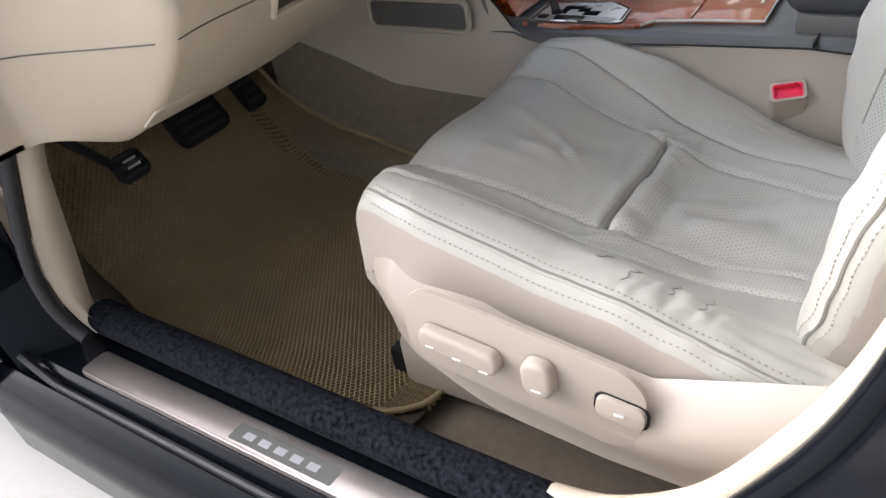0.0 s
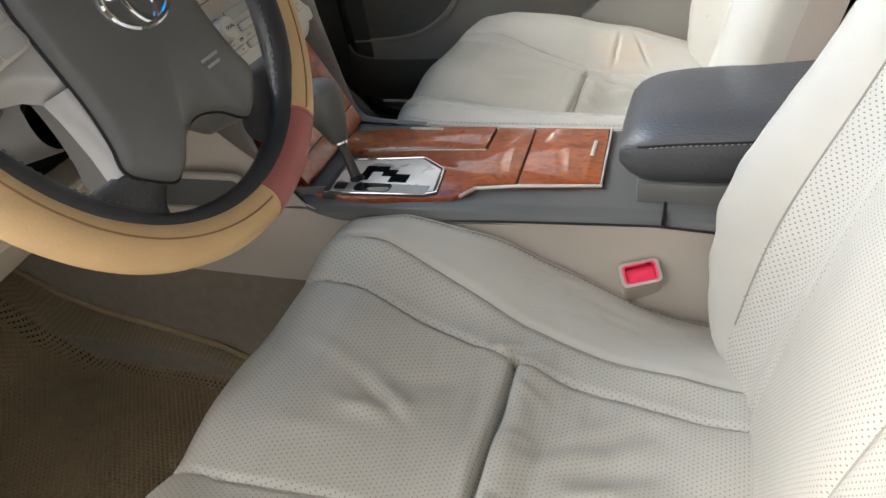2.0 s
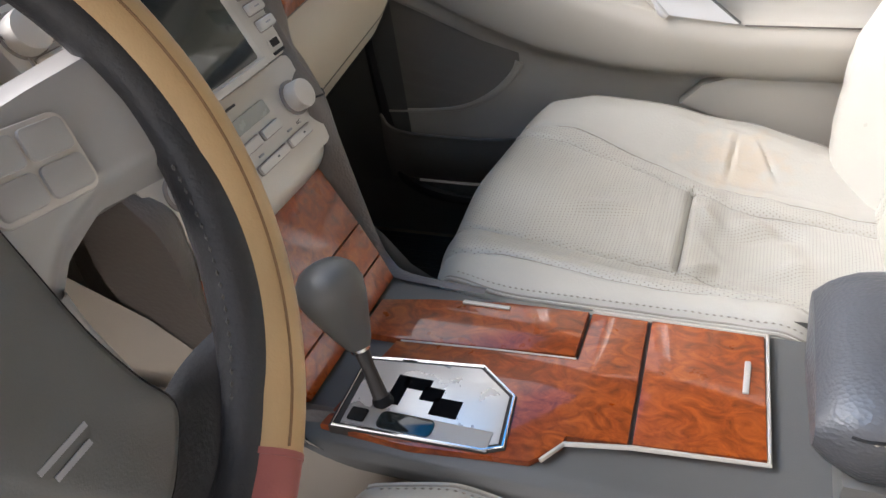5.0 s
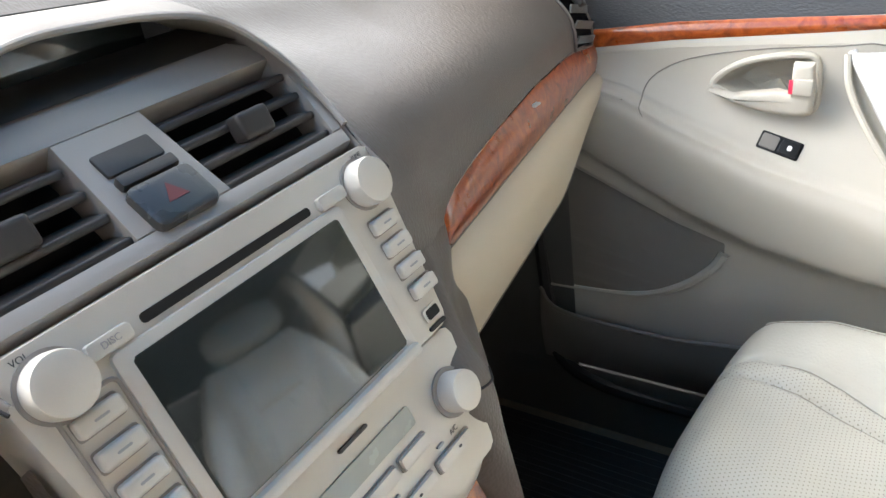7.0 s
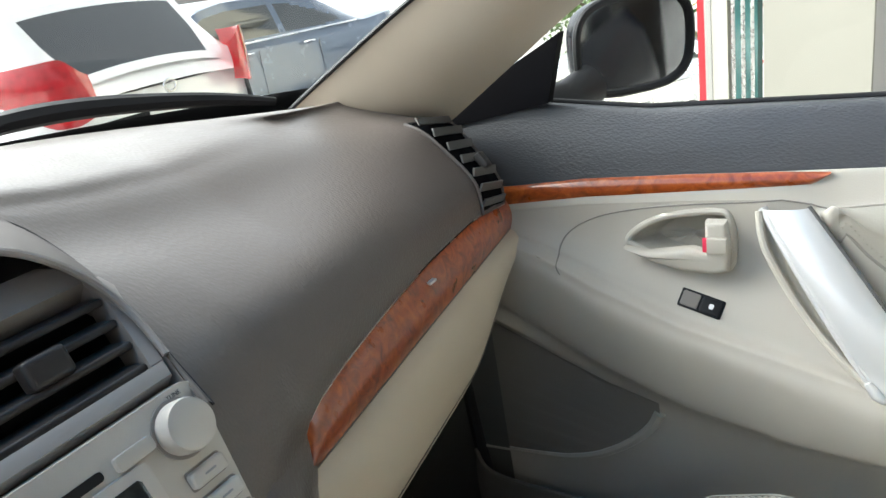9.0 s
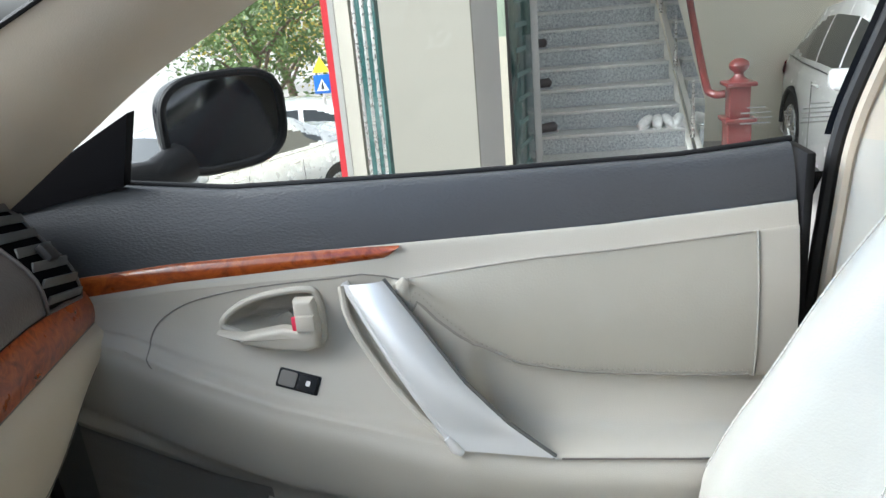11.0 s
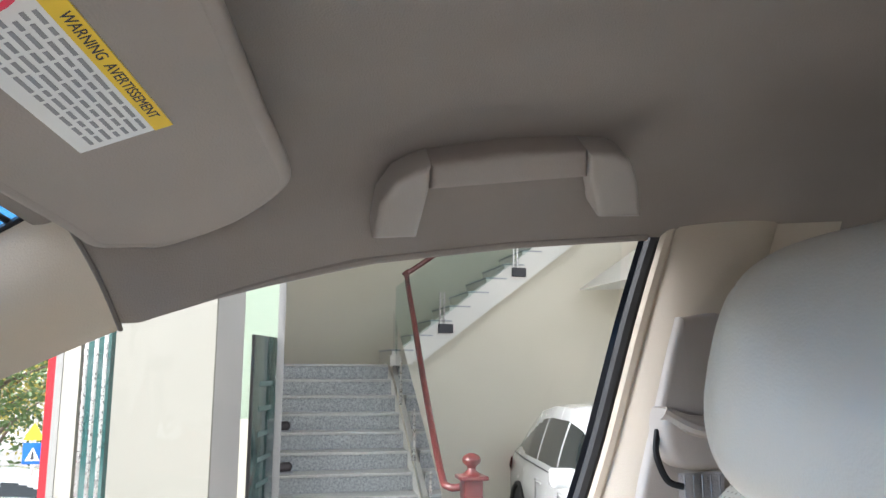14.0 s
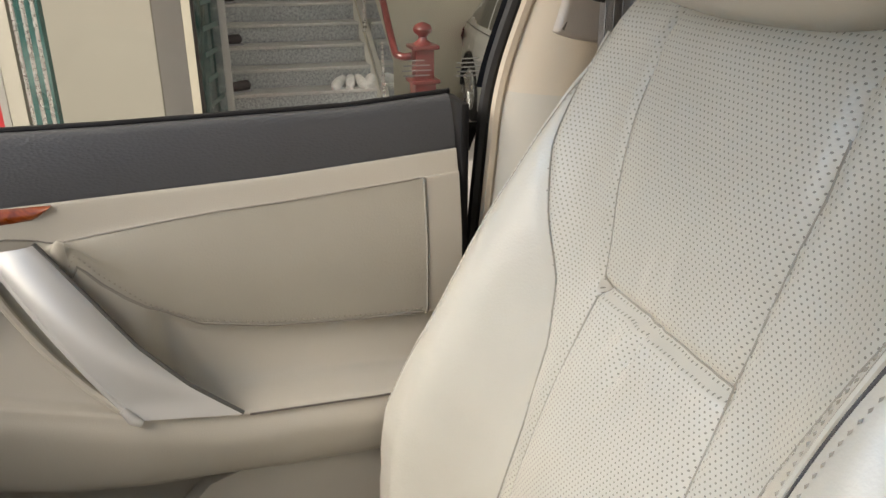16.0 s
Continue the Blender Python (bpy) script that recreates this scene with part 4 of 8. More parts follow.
for sx in (-1, 1):
    stalk = thing("column_stalk", "dark grey control stalk behind the steering wheel", "control stalk")
    part("stalk_arm", tube([(-0.40 + sx * 0.05, 0.60, 0.935), (-0.40 + sx * 0.12, 0.59, 0.945), (-0.40 + sx * 0.18, 0.575, 0.95)], [0.008, 0.009, 0.012], 12), M_GREY_SMOOTH, stalk)


# ---- centre console ----
console = thing("centre_console", "grey centre console with glossy burl wood panels and shift gate", "car console")
CZ = 0.645
FLANK_TOP = ((-0.4, 0.59), (0.05, 0.622), (0.10, 0.630), (0.16, 0.634), (0.3, 0.629), (0.48, 0.621), (0.55, 0.621), (0.59, 0.632), (0.605, 0.655), (0.63, 0.685), (0.70, 0.75), (0.8, 0.80), (1.15, 0.80))
# grey upper shell with soft long edges
def console_shell(a, b):
    y = 0.64 - a * 0.96
    hw_l, hw_r = interp(((-0.32, 0.118), (0.15, 0.118), (0.45, 0.125), (0.64, 0.126)), y), interp(((-0.32, 0.105), (0.25, 0.100), (0.40, 0.096), (0.5, 0.097), (0.64, 0.12)), y)
    zt = CZ - 0.004
    low = min(interp(FLANK_TOP, y) - 0.003, 0.632)
    prof = ((-1, low), (-1, max(low, 0.620)), (-0.985, max(low + 0.001, 0.628)), (-0.94, 0.636), (-0.84, zt - 0.001), (-0.6, zt - 0.0015), (0, zt - 0.0015), (0.6, zt - 0.0015), (0.9, zt - 0.001), (0.97, zt - 0.008), (1, zt - 0.025), (1, 0.57))
    s = b * (len(prof) - 1)
    i = min(int(s), len(prof) - 2)
    t = s - i
    px, pz = (prof[i][k] * (1 - t) + prof[i + 1][k] * t for k in (0, 1))
    return (px * (hw_l if px < 0 else hw_r) - 0.006, y, pz)


part("upper_shell", grid(console_shell, 60, 55), M_GREY_SMOOTH, console)
# lower flanks in beige-grey, with the recess that swells towards the footwell
def flank(side):
    def f(a, b):
        y = 1.15 - a * 1.55
        z = interp(FLANK_TOP, y) * (1 - b) + 0.27 * b
        x = 0.124 + 0.008 * sm(0.5, 0.9, y) + 0.012 * sm(0.0, 0.3, b) - 0.012 * math.sin(math.pi * b) * sm(0.9, 0.5, y) + 0.006 * sm(0.75, 1.0, b)
        return (side * x - 0.004, y, z)
    return f


for side in (-1, 1):
    def cut(a):
        """How far down the flank its plastic meets the carpet."""
        y = 1.15 - a * 1.55
        z0, z1 = flank(side)(a, 0.0)[2], 0.27
        return (z0 - interp(((0.4, 0.50), (0.66, 0.515), (0.84, 0.529), (0.95, 0.565), (1.15, 0.62)), y)) / (z0 - z1)
    part("console_flank", grid(lambda a, b: flank(side)(a, b * cut(a)), 70, 14), M_FLANK if side < 0 else M_GREY_SMOOTH, console)
    part("tunnel_carpet", grid(lambda a, b: flank(side)(a, cut(a) + b * (1 - cut(a))), 70, 14), M_TUNNEL, console)
pocket = frame_of((-0.1485, 0.762, 0.661), (0, -1, 0), (0, 0, 1))
# solid plate, no hollow: dark colour stands in for shade inside the pocket
part("pocket", prism(rounded(0.195, 0.044, 0.012, 4), -0.004, 0.0015, m=pocket), M_GREY_SMOOTH, console, "storage pocket drawn as a flat plate, its inner shade in the colour")
part("pocket_rim", tube([pocket @ Vector((x, y, 0.002)) for x, y in rounded(0.203, 0.052, 0.015, 5)], 0.005, 8, closed=True), M_FLANK, console)
part("flank_edge", tube([(-0.1275, y, z) for y, z in ((-0.35, 0.594), (0.05, 0.6225), (0.1, 0.6305), (0.16, 0.6345), (0.3, 0.6295), (0.48, 0.6215), (0.55, 0.6215), (0.59, 0.6325), (0.605, 0.655), (0.63, 0.685))], 0.0016, 8), M_BLACK, console)
part("shell_joint", box(-0.1255, -0.06, 0.1505, 0.1530, 0.619, CZ - 0.003), M_BLACK, console)

# wood on top: three plates with narrow gaps
def slab(name, outline, z0, z1, parent=console, mat=None, bev=0.0025, label=""):
    return part(name, prism(outline, z0, z1, bev), mat or M_WOOD, parent, label)


slab("wood_lid", [(-0.062, 0.229), (0.077, 0.236), (0.077, 0.333), (-0.072, 0.327)], CZ - 0.01, CZ + 0.002, label="burl wood lid with a pale pull mark")
slab("wood_plate", [(-0.072, 0.330), (0.077, 0.336), (0.077, 0.388), (0.013, 0.388), (0.006, 0.470), (-0.002, 0.56), (-0.115, 0.583), (-0.118, 0.50), (-0.108, 0.40), (-0.085, 0.379), (-0.076, 0.378)], CZ - 0.01, CZ + 0.001, label="burl wood surround of the shift gate")
slab("wood_tray_lid", [(0.015, 0.391), (0.077, 0.391), (0.074, 0.47), (0.064, 0.545), (0.052, 0.60), (0.0, 0.60), (0.0, 0.56), (0.008, 0.47)], CZ - 0.01, CZ + 0.002, label="burl wood tray lid with a pale pull mark")
part("pull_mark", box(0.002, 0.040, 0.2455, 0.2505, CZ + 0.0015, CZ + 0.004, 0.0012), M_SILVER, console)
part("pull_mark", box(0.062, 0.067, 0.466, 0.515, CZ + 0.0015, CZ + 0.004, 0.0012), M_SILVER, console)
# bright edging strips
part("trim_strip", tube([(-0.104, 0.392, CZ), (-0.0835, 0.378, CZ), (-0.074, 0.327, CZ), (-0.065, 0.2275, CZ), (0.079, 0.2335, CZ), (0.0795, 0.388, CZ)], 0.0022, 6), M_SILVER, console)
part("trim_strip", tube([(0.012, 0.389, CZ + 0.0012), (0.0065, 0.47, CZ + 0.0012), (-0.0015, 0.555, CZ + 0.0012)], 0.0009, 6), M_SILVER, console)

# shift gate
GATE = [(-0.113, 0.566), (-0.034, 0.570), (-0.0215, 0.466), (-0.048, 0.432), (-0.100, 0.426), (-0.107, 0.44)]
def inset(outline, k):
    mx_, my_ = sum(p[0] for p in outline) / len(outline), sum(p[1] for p in outline) / len(outline)
    return [(mx_ + (x - mx_) * k, my_ + (y - my_) * k) for x, y in outline]


slab("gate_rim", inset(GATE, 1.09), CZ - 0.006, CZ + 0.0035, mat=M_PANEL_DARK, bev=0.0015)
part("gate_edge", tube([(x, y, CZ + 0.0038) for x, y in inset(GATE, 1.05)], 0.0014, 6, closed=True), M_CHROME, console)
slab("gate_plate", inset(GATE, 0.98), CZ - 0.004, CZ + 0.0042, mat=M_GATE, bev=0.001, label="brushed steel shift gate plate")
# the zigzag slot, sunk look by black wells just proud of the plate
for x0, x1, y0, y1 in ((-0.082, -0.047, 0.523, 0.536), (-0.061, -0.047, 0.503, 0.528), (-0.071, -0.055, 0.489, 0.508), (-0.085, -0.065, 0.469, 0.494)):
    part("gate_slot", box(x0, x1, y0, y1, CZ + 0.0036, CZ + 0.0048, 0.0006), M_SAIL, console)
part("gate_side_plate", box(-0.111, -0.090, 0.434, 0.562, CZ + 0.0036, CZ + 0.0050, 0.001), M_SPOKE, console, "grey strip beside the slot")
part("gate_window", prism(rounded(0.019, 0.050, 0.006, 4, -0.1005, 0.508), CZ + 0.0040, CZ + 0.0058, 0.0006), M_SCREEN, console, "glossy black indicator window")
part("shift_lock", box(-0.108, -0.094, 0.544, 0.560, CZ + 0.0040, CZ + 0.0075, 0.002), M_BLACK, console)

# shift lever
lever = thing("shift_lever", "grey leather gear knob on a chrome stem in the shift gate", "gear lever")
def lerp3(a, b, t):
    return tuple(p * (1 - t) + q * t for p, q in zip(a, b))


S0, S1, S2 = (-0.080, 0.538, CZ), (-0.063, 0.561, 0.700), (-0.064, 0.580, 0.778)
part("stem", tube([S0, lerp3(S0, S1, 0.6), S1], [0.0075, 0.006, 0.008], 12), M_PANEL_DARK, lever)
part("collar", tube([lerp3(S0, S1, 0.84), lerp3(S0, S1, 0.96)], [0.0088, 0.0105], 20), M_CHROME, lever)
part("stem_boot", tube([S0, lerp3(S0, S1, 0.12)], [0.012, 0.008], 12), M_BLACK, lever)
kn = tube([lerp3(S1, S2, k) for k in (-0.12, -0.02, 0.12, 0.3, 0.5, 0.68, 0.82, 0.92, 0.98, 1.0)], [0.008, 0.0125, 0.0165, 0.021, 0.026, 0.029, 0.0275, 0.021, 0.011, 0.002], 28)
part("knob", kn, M_GREY_SMOOTH, lever, "rounded dark grey leather gear knob")

# armrest box
def armrest_at(a, b):
    # a round the section, b along y
    y = 0.205 - b * 0.42
    th = 2 * math.pi * a
    e = 0.52
    c, s = math.cos(th), math.sin(th)
    px = math.copysign(abs(c) ** e, c) * 0.093
    pz = math.copysign(abs(s) ** (e + 0.15), s) * 0.046
    k = 0.35 + 0.65 * math.sqrt(1 - (1 - min(1, b / 0.20)) ** 2)
    return (0.006 + px * (0.86 + 0.14 * min(1, b / 0.07)), y, 0.690 + 0.018 * sm(0, 0.8, b) + pz * k)


arm = thing("armrest", "dark grey leather lid of the console box with pale stitching", "armrest")
lid = grid(armrest_at, 56, 40)
part("lid", lid, M_BELT, arm)
part("lid_nose", grid(lambda a, b: tuple(Vector(armrest_at(a, 0)) * (1 - b) + Vector((0.006, 0.210, 0.690)) * b), 56, 4), M_BELT, arm)
part("stitching", stitches([armrest_at(0.455, b / 60) for b in range(5, 61)], 0.006, 0.0012), M_STITCH, arm)
part("seam", tube([armrest_at(0.448, b / 60) for b in range(3, 61)], 0.0013, 6), M_BLACK, arm)
part("box_body", box(-0.088, 0.100, -0.21, 0.185, 0.60, 0.665, 0.008), M_GREY_SMOOTH, arm)

# ---- centre stack ----
stack = thing("centre_stack", "silver centre stack with screen, knobs and climate controls", "car dashboard")
# face of the audio unit leans back; x across, y up the face
TILT = Vector((0, 0.095, 0.205)).normalized()
SF = frame_of((0.002, 0.700, 0.905), (1, 0, 0), TILT)


def on_stack(u, v, h=0.0):
    return SF @ pose(u, v, h)


def face_outline(top, bottom, v0, v1, r=0.012):
    pts = []
    for (x, y, sx, sy) in ((top, v1, 1, 1), (-top, v1, -1, 1), (-bottom, v0, -1, -1), (bottom, v0, 1, -1)):
        pts += [(x - sx * r, y), (x - sx * r * 0.3, y - sy * r * 0.3), (x, y - sy * r)] if sx * sy < 0 else [(x, y - sy * r), (x - sx * r * 0.3, y - sy * r * 0.3), (x - sx * r, y)]
    return pts


part("fascia", prism(face_outline(0.134, 0.122, -0.024, 0.108, 0.008), -0.05, 0.0, 0.0008, m=SF), M_SILVER, stack, "silver painted fascia of the audio unit")
part("climate_panel", prism(face_outline(0.119, 0.106, -0.116, -0.0252, 0.008), -0.05, -0.001, 0.0008, m=SF), M_SILVER, stack, "silver climate control panel")
part("panel_gap", prism(face_outline(0.100, 0.096, -0.05, 0.0, 0.004), -0.05, -0.006, m=SF), M_BLACK, stack)
# screen and its frame
part("screen_frame", prism(rounded(0.170, 0.108, 0.004, 2, -0.001, 0.030), -0.004, 0.0035, 0.002, m=SF), M_SILVER_BTN, stack)
part("screen", prism(rounded(0.153, 0.092, 0.002, 1, -0.001, 0.0315), -0.004, 0.0042, 0.0005, m=SF), M_SCREEN, stack, "dark glossy navigation screen")
part("disc_slot", prism(rounded(0.124, 0.0055, 0.002, 2, 0.0, 0.0900), 0, 0.0012, m=SF), M_BLACK, stack)
part("screen_lip", box(-0.083, 0.081, -0.024, -0.0165, -0.002, 0.009, 0.003, m=SF), M_SILVER_BTN, stack)
for sx in (-1, 1):
    part("round_knob", disc(0.0155, 0, 0.015, on_stack(sx * 0.1110, 0.0860), 36, 0.004), M_SILVER_BTN, stack)
    part("knob_ring", disc(0.0175, 0, 0.0014, on_stack(sx * 0.1110, 0.0860), 36), M_VENT, stack)
    part("flat_button", prism(rounded(0.024, 0.0085, 0.002, 2), 0, 0.004, 0.001, m=on_stack(sx * 0.081, 0.0895, 0)), M_SILVER_BTN, stack)
    for k in range(4):
        u, v = (0.1105 + 0.0012 * k, 0.0575 - k * 0.0168) if sx > 0 else (-0.1035 + 0.0004 * k, 0.0640 - k * 0.0180)
        part("side_button_gap", prism(rounded(0.0255, 0.0125, 0.002, 2), 0, 0.0005, m=on_stack(u, v)), M_VENT, stack)
        part("side_button", prism(rounded(0.0245, 0.0098, 0.002, 2), 0, 0.0056, 0.0022, m=on_stack(u, v), seg=3), M_SILVER_BTN, stack)
        part("button_mark", prism(rounded(0.008, 0.0013, 0.0005, 1), 0, 0.0059, m=on_stack(u, v)), M_INK_PALE, stack)
part("button_frame", tube([SF @ Vector((x, y, 0.0008)) for x, y in rounded(0.032, 0.076, 0.004, 3, -0.103, 0.037)], 0.0012, 6, closed=True), M_VENT, stack)
part("usb_port", prism(rounded(0.013, 0.007, 0.0015, 2), 0, 0.0014, m=on_stack(0.1105, -0.0115, 0.0003)), M_BLACK, stack)
part("usb_rim", prism(rounded(0.018, 0.010, 0.003, 2), 0, 0.0010, m=on_stack(0.1105, -0.0115, 0.0003)), M_SILVER_BTN, stack)
part("card_slot", prism(rounded(0.018, 0.003, 0.001, 1), 0, 0.0014, m=on_stack(0.1095, -0.0205, 0.0003)), M_BLACK, stack)
# climate controls
for sx, u in ((-1, -0.084), (1, 0.0905)):
    part("dial_ring", disc(0.0172, 0, 0.0018, on_stack(u, -0.0625, -0.001), 36), M_VENT, stack)
    part("climate_dial", disc(0.0140, 0, 0.017, on_stack(u, -0.0625, -0.001), 36, 0.003), M_SILVER_BTN, stack)
part("climate_display", prism(rounded(0.112, 0.0135, 0.002, 2, -0.004, -0.0515), -0.001, 0.0006, m=SF), M_LCD, stack, "unlit grey-green climate display")
part("display_print", prism(rounded(0.026, 0.0022, 0.0006, 1, 0.006, -0.0345), -0.001, 0.0008, m=SF), M_INK, stack)
for u, w in ((-0.034, 0.034), (0.004, 0.034), (0.039, 0.030)):
    part("button_gap", prism(rounded(w, 0.0105, 0.002, 2, u, -0.0705), -0.001, 0.0004, m=SF), M_VENT, stack)
    part("climate_button", prism(rounded(w - 0.0020, 0.0085, 0.002, 2, u, -0.0705), -0.001, 0.003, 0.001, m=SF), M_SILVER_BTN, stack)
for u, w in ((-0.075, 0.026), (-0.032, 0.048), (0.02, 0.048), (0.068, 0.04)):
    part("button_gap", prism(rounded(w, 0.0098, 0.002, 2, u, -0.0925), -0.001, 0.0004, m=SF), M_VENT, stack)
    part("climate_button", prism(rounded(w - 0.0020, 0.0078, 0.002, 2, u, -0.0925), -0.001, 0.003, 0.001, m=SF), M_SILVER_BTN, stack)
    part("button_mark", prism(rounded(0.007, 0.0018, 0.0006, 1, u - w * 0.2, -0.0825), -0.001, 0.0006, m=SF), M_INK_PALE, stack)
    part("button_lamp", prism(rounded(0.003, 0.0016, 0.0006, 1, u + w * 0.1, -0.0925), -0.001, 0.0034, m=SF), M_INK, stack)


def words(text, size, m, parent, mat=None, name="lettering"):
    cu = bpy.data.curves.new(name, "FONT")
    cu.body, cu.size, cu.align_x, cu.align_y, cu.extrude = text, size, "CENTER", "CENTER", 0.00015
    tmp = bpy.data.objects.new(name, cu)
    scene.collection.objects.link(tmp)
    me = bpy.data.meshes.new_from_object(tmp.evaluated_get(bpy.context.evaluated_depsgraph_get()))
    bpy.data.objects.remove(tmp)
    bpy.data.curves.remove(cu)
    me.materials.clear()
    me.materials.append(mat or M_INK)
    ob = new(name, me)
    ob.parent = parent
    ob.matrix_local = m
    return ob


words("VOL", 0.0045, on_stack(-0.117, 0.1035, 0.0006), stack)
words("TUNE", 0.0038, on_stack(0.118, 0.1035, 0.0006), stack)
words("DISC", 0.005, on_stack(-0.0810, 0.0895, 0.0042), stack, M_INK_PALE)
words("DUAL", 0.0065, on_stack(-0.084, -0.0625, 0.0162), stack)
words("OFF", 0.005, on_stack(-0.060, -0.0825, 0.0002), stack)
words("A/C", 0.005, on_stack(0.076, -0.0825, 0.0002), stack)

# wood doors below the climate panel
def wood_face(name, v0, v1, w0, w1, label=""):
    lo, hi = Vector((0.0, 0.604, 0.644)), Vector((0.0, 0.672, 0.770))
    m = frame_of(lo, (1, 0, 0), (hi - lo).normalized())
    part(name, prism([(w1, v1), (-w1, v1), (-w0, v0), (w0, v0)], -0.02, 0.0, 0.0015, m=m), M_WOOD, stack, label)


wood_face("wood_door", 0.070, 0.146, 0.099, 0.101, "burl wood ashtray door")
wood_face("wood_door", 0.030, 0.0685, 0.096, 0.099, "burl wood storage door")
wood_face("wood_base", 0.0, 0.0285, 0.092, 0.096)


def chin(a, b):
    x = (2 * a - 1) * (0.100 + 0.003 * math.sin(math.pi * b))
    y, z = along([(0.662, 0.812), (0.6525, 0.798), (0.653, 0.786), (0.660, 0.776), (0.674, 0.770), (0.70, 0.770)], b)
    return (0.002 + x, y + 0.010 * abs(2 * a - 1) ** 6, z)


part("panel_chin", grid(chin, 30, 20), M_SILVER, stack)
part("stack_core", box(-0.10, 0.10, -0.11, 0.10, -0.10, -0.045, 0.004, m=SF), M_BLACK, stack)

# ---- dashboard ----
dash = thing("dashboard", "dark grey over beige dashboard with burl wood strip", "car dashboard")


def wood_top(x):
    return interp(((0.200, 0.884), (0.206, 0.898), (0.216, 0.911), (0.24, 0.920), (0.28, 0.926), (0.35, 0.9315), (0.46, 0.935), (0.574, 0.931), (0.71, 0.918)), x)


def wood_low(x):
    return interp(((0.200, 0.8825), (0.45, 0.8815), (0.71, 0.8790)), x)


def face_y(x):
    return 0.74 + (x - 0.21) * 0.155


def screen_y(x):
    return 1.56 - 1.25 * max(0, abs(x) - 0.05) ** 2.0


def dash_profile(x, wt):
    """Points down the dash at x, from the windscreen's foot to the wood strip's top edge."""
    fy = face_y(abs(x))
    far = screen_y(x)
    return [(far, 1.055), (far - 0.10, 1.082), (max(far - 0.30, 1.0), 1.092), (0.985, 1.084), (0.93, 1.066), (0.880, 1.038), (fy + 0.038, 1.002), (fy + 0.009, (0.995 + wt) / 2 + 0.008), (fy + 0.004, wt + 0.007), (fy + 0.010, wt + 0.002)]


def crown(x, y):
    """How far the dash top swells up round the display hood."""
    return interp(((0.0, 0.054), (0.05, 0.049), (0.10, 0.039), (0.13, 0.034), (0.16, 0.024), (0.22, 0.012), (0.32, 0.0)), abs(x)) * sm(1.25, 0.95, y) * sm(0.735, 0.86, y)


def hood_side(y):
    """Where the hood's joint runs beside the centre, at a length y."""
    return interp(((0.70, 0.126), (0.728, 0.133), (0.825, 0.156), (0.895, 0.160), (0.922, 0.152), (0.928, 0.129), (1.0, 0.129)), y)


def dash_pt(x, b):
    # beside the stack the skin runs down as a neck
    y, z = along(dash_profile(x, wood_top(max(x, 0.205))), b)
    q = sm(0.215, 0.150, x)
    z += crown(x, y)
    z -= q * sm(0.72, 1.0, b) * 0.02
    end = sm(0.63, 0.693, x)
    z -= end ** 2 * 0.012 * sm(1.0, 0.8, b) + 0.026 * sm(0.35, 0.69, x) * sm(0.62, 0.40, b) + 0.012 * sm(0.52, 0.69, x) * sm(0.30, 0.0, b)
    return (x, y - q * 0.018 * sm(0.6, 1, b), z)


def top_right(a, b):
    x0 = hood_side(along(dash_profile(0.15, wood_top(0.205)), b)[0])
    return dash_pt(x0 + a * (0.700 - x0), b)


part("dash_skin", grid(top_right, 80, 80), M_GREY, dash, "grained dark grey dash top")


FIN = (((0.128, 0.742, 0.950), (0.165, 0.746, 0.948), (0.226, 0.760, 0.937)), ((0.1255, 0.718, 0.90), (0.150, 0.712, 0.898), (0.215, 0.744, 0.893)),
       ((0.109, 0.690, 0.868), (0.132, 0.684, 0.866), (0.210, 0.742, 0.860)), ((0.100, 0.667, 0.845), (0.1265, 0.662, 0.838), (0.225, 0.742, 0.830)),
       ((0.097, 0.668, 0.80), (0.1255, 0.655, 0.795), (0.225, 0.741, 0.79)), ((0.097, 0.676, 0.762), (0.125, 0.648, 0.755), (0.20, 0.725, 0.75)),
       ((0.102, 0.670, 0.72), (0.1235, 0.640, 0.715), (0.17, 0.69, 0.71)), ((0.100, 0.660, 0.675), (0.119, 0.630, 0.68), (0.145, 0.66, 0.672)),
       ((0.096, 0.645, 0.650), (0.110, 0.614, 0.655), (0.122, 0.625, 0.645)), ((0.090, 0.59, 0.6435), (0.098, 0.585, 0.647), (0.106, 0.59, 0.640)), ((0.086, 0.50, 0.643), (0.092, 0.50, 0.6445), (0.10, 0.50, 0.640)))
FL, FC, FR = (curve_points([r[k] for r in FIN], 6) for k in range(3))


def neck(side):
    """The grey panel that falls from the dash beside the stack, with a soft crest, and flows into the console's edge."""
    def f(a, b):
        i = int(round(b * (len(FL) - 1)))
        l, c, r = FL[i], FC[i], FR[i]
        ctl = c * 2 - (l + r) * 0.5
        soft = (l * (1 - a) ** 2 + ctl * 2 * a * (1 - a) + r * a * a)
        hard = l.lerp(c, a * 2) if a < 0.5 else c.lerp(r, a * 2 - 1)
        p = hard.lerp(soft, 0.25)
        return (p.x if side > 0 else -min(p.x, 0.126) - 0.004, p.y, p.z)
    return f


for side in (1, -1):
    part("stack_fin", grid(neck(side), 24, len(FL) - 1), M_GREY, dash)
part("fin_joint", tube([Vector(neck(1)(k / 14, 0.295)) + Vector((-0.0006, -0.0008, 0)) for k in range(9)], 0.0011, 6), M_BLACK, dash)


def wood_strip(a, b):
    x = 0.200 + a * 0.510
    z0, z1 = wood_top(x), wood_low(x)
    return (x, face_y(x) + 0.007 - 0.004 * b - 0.005 * math.sin(math.pi * b), z0 + (z1 - z0) * b)


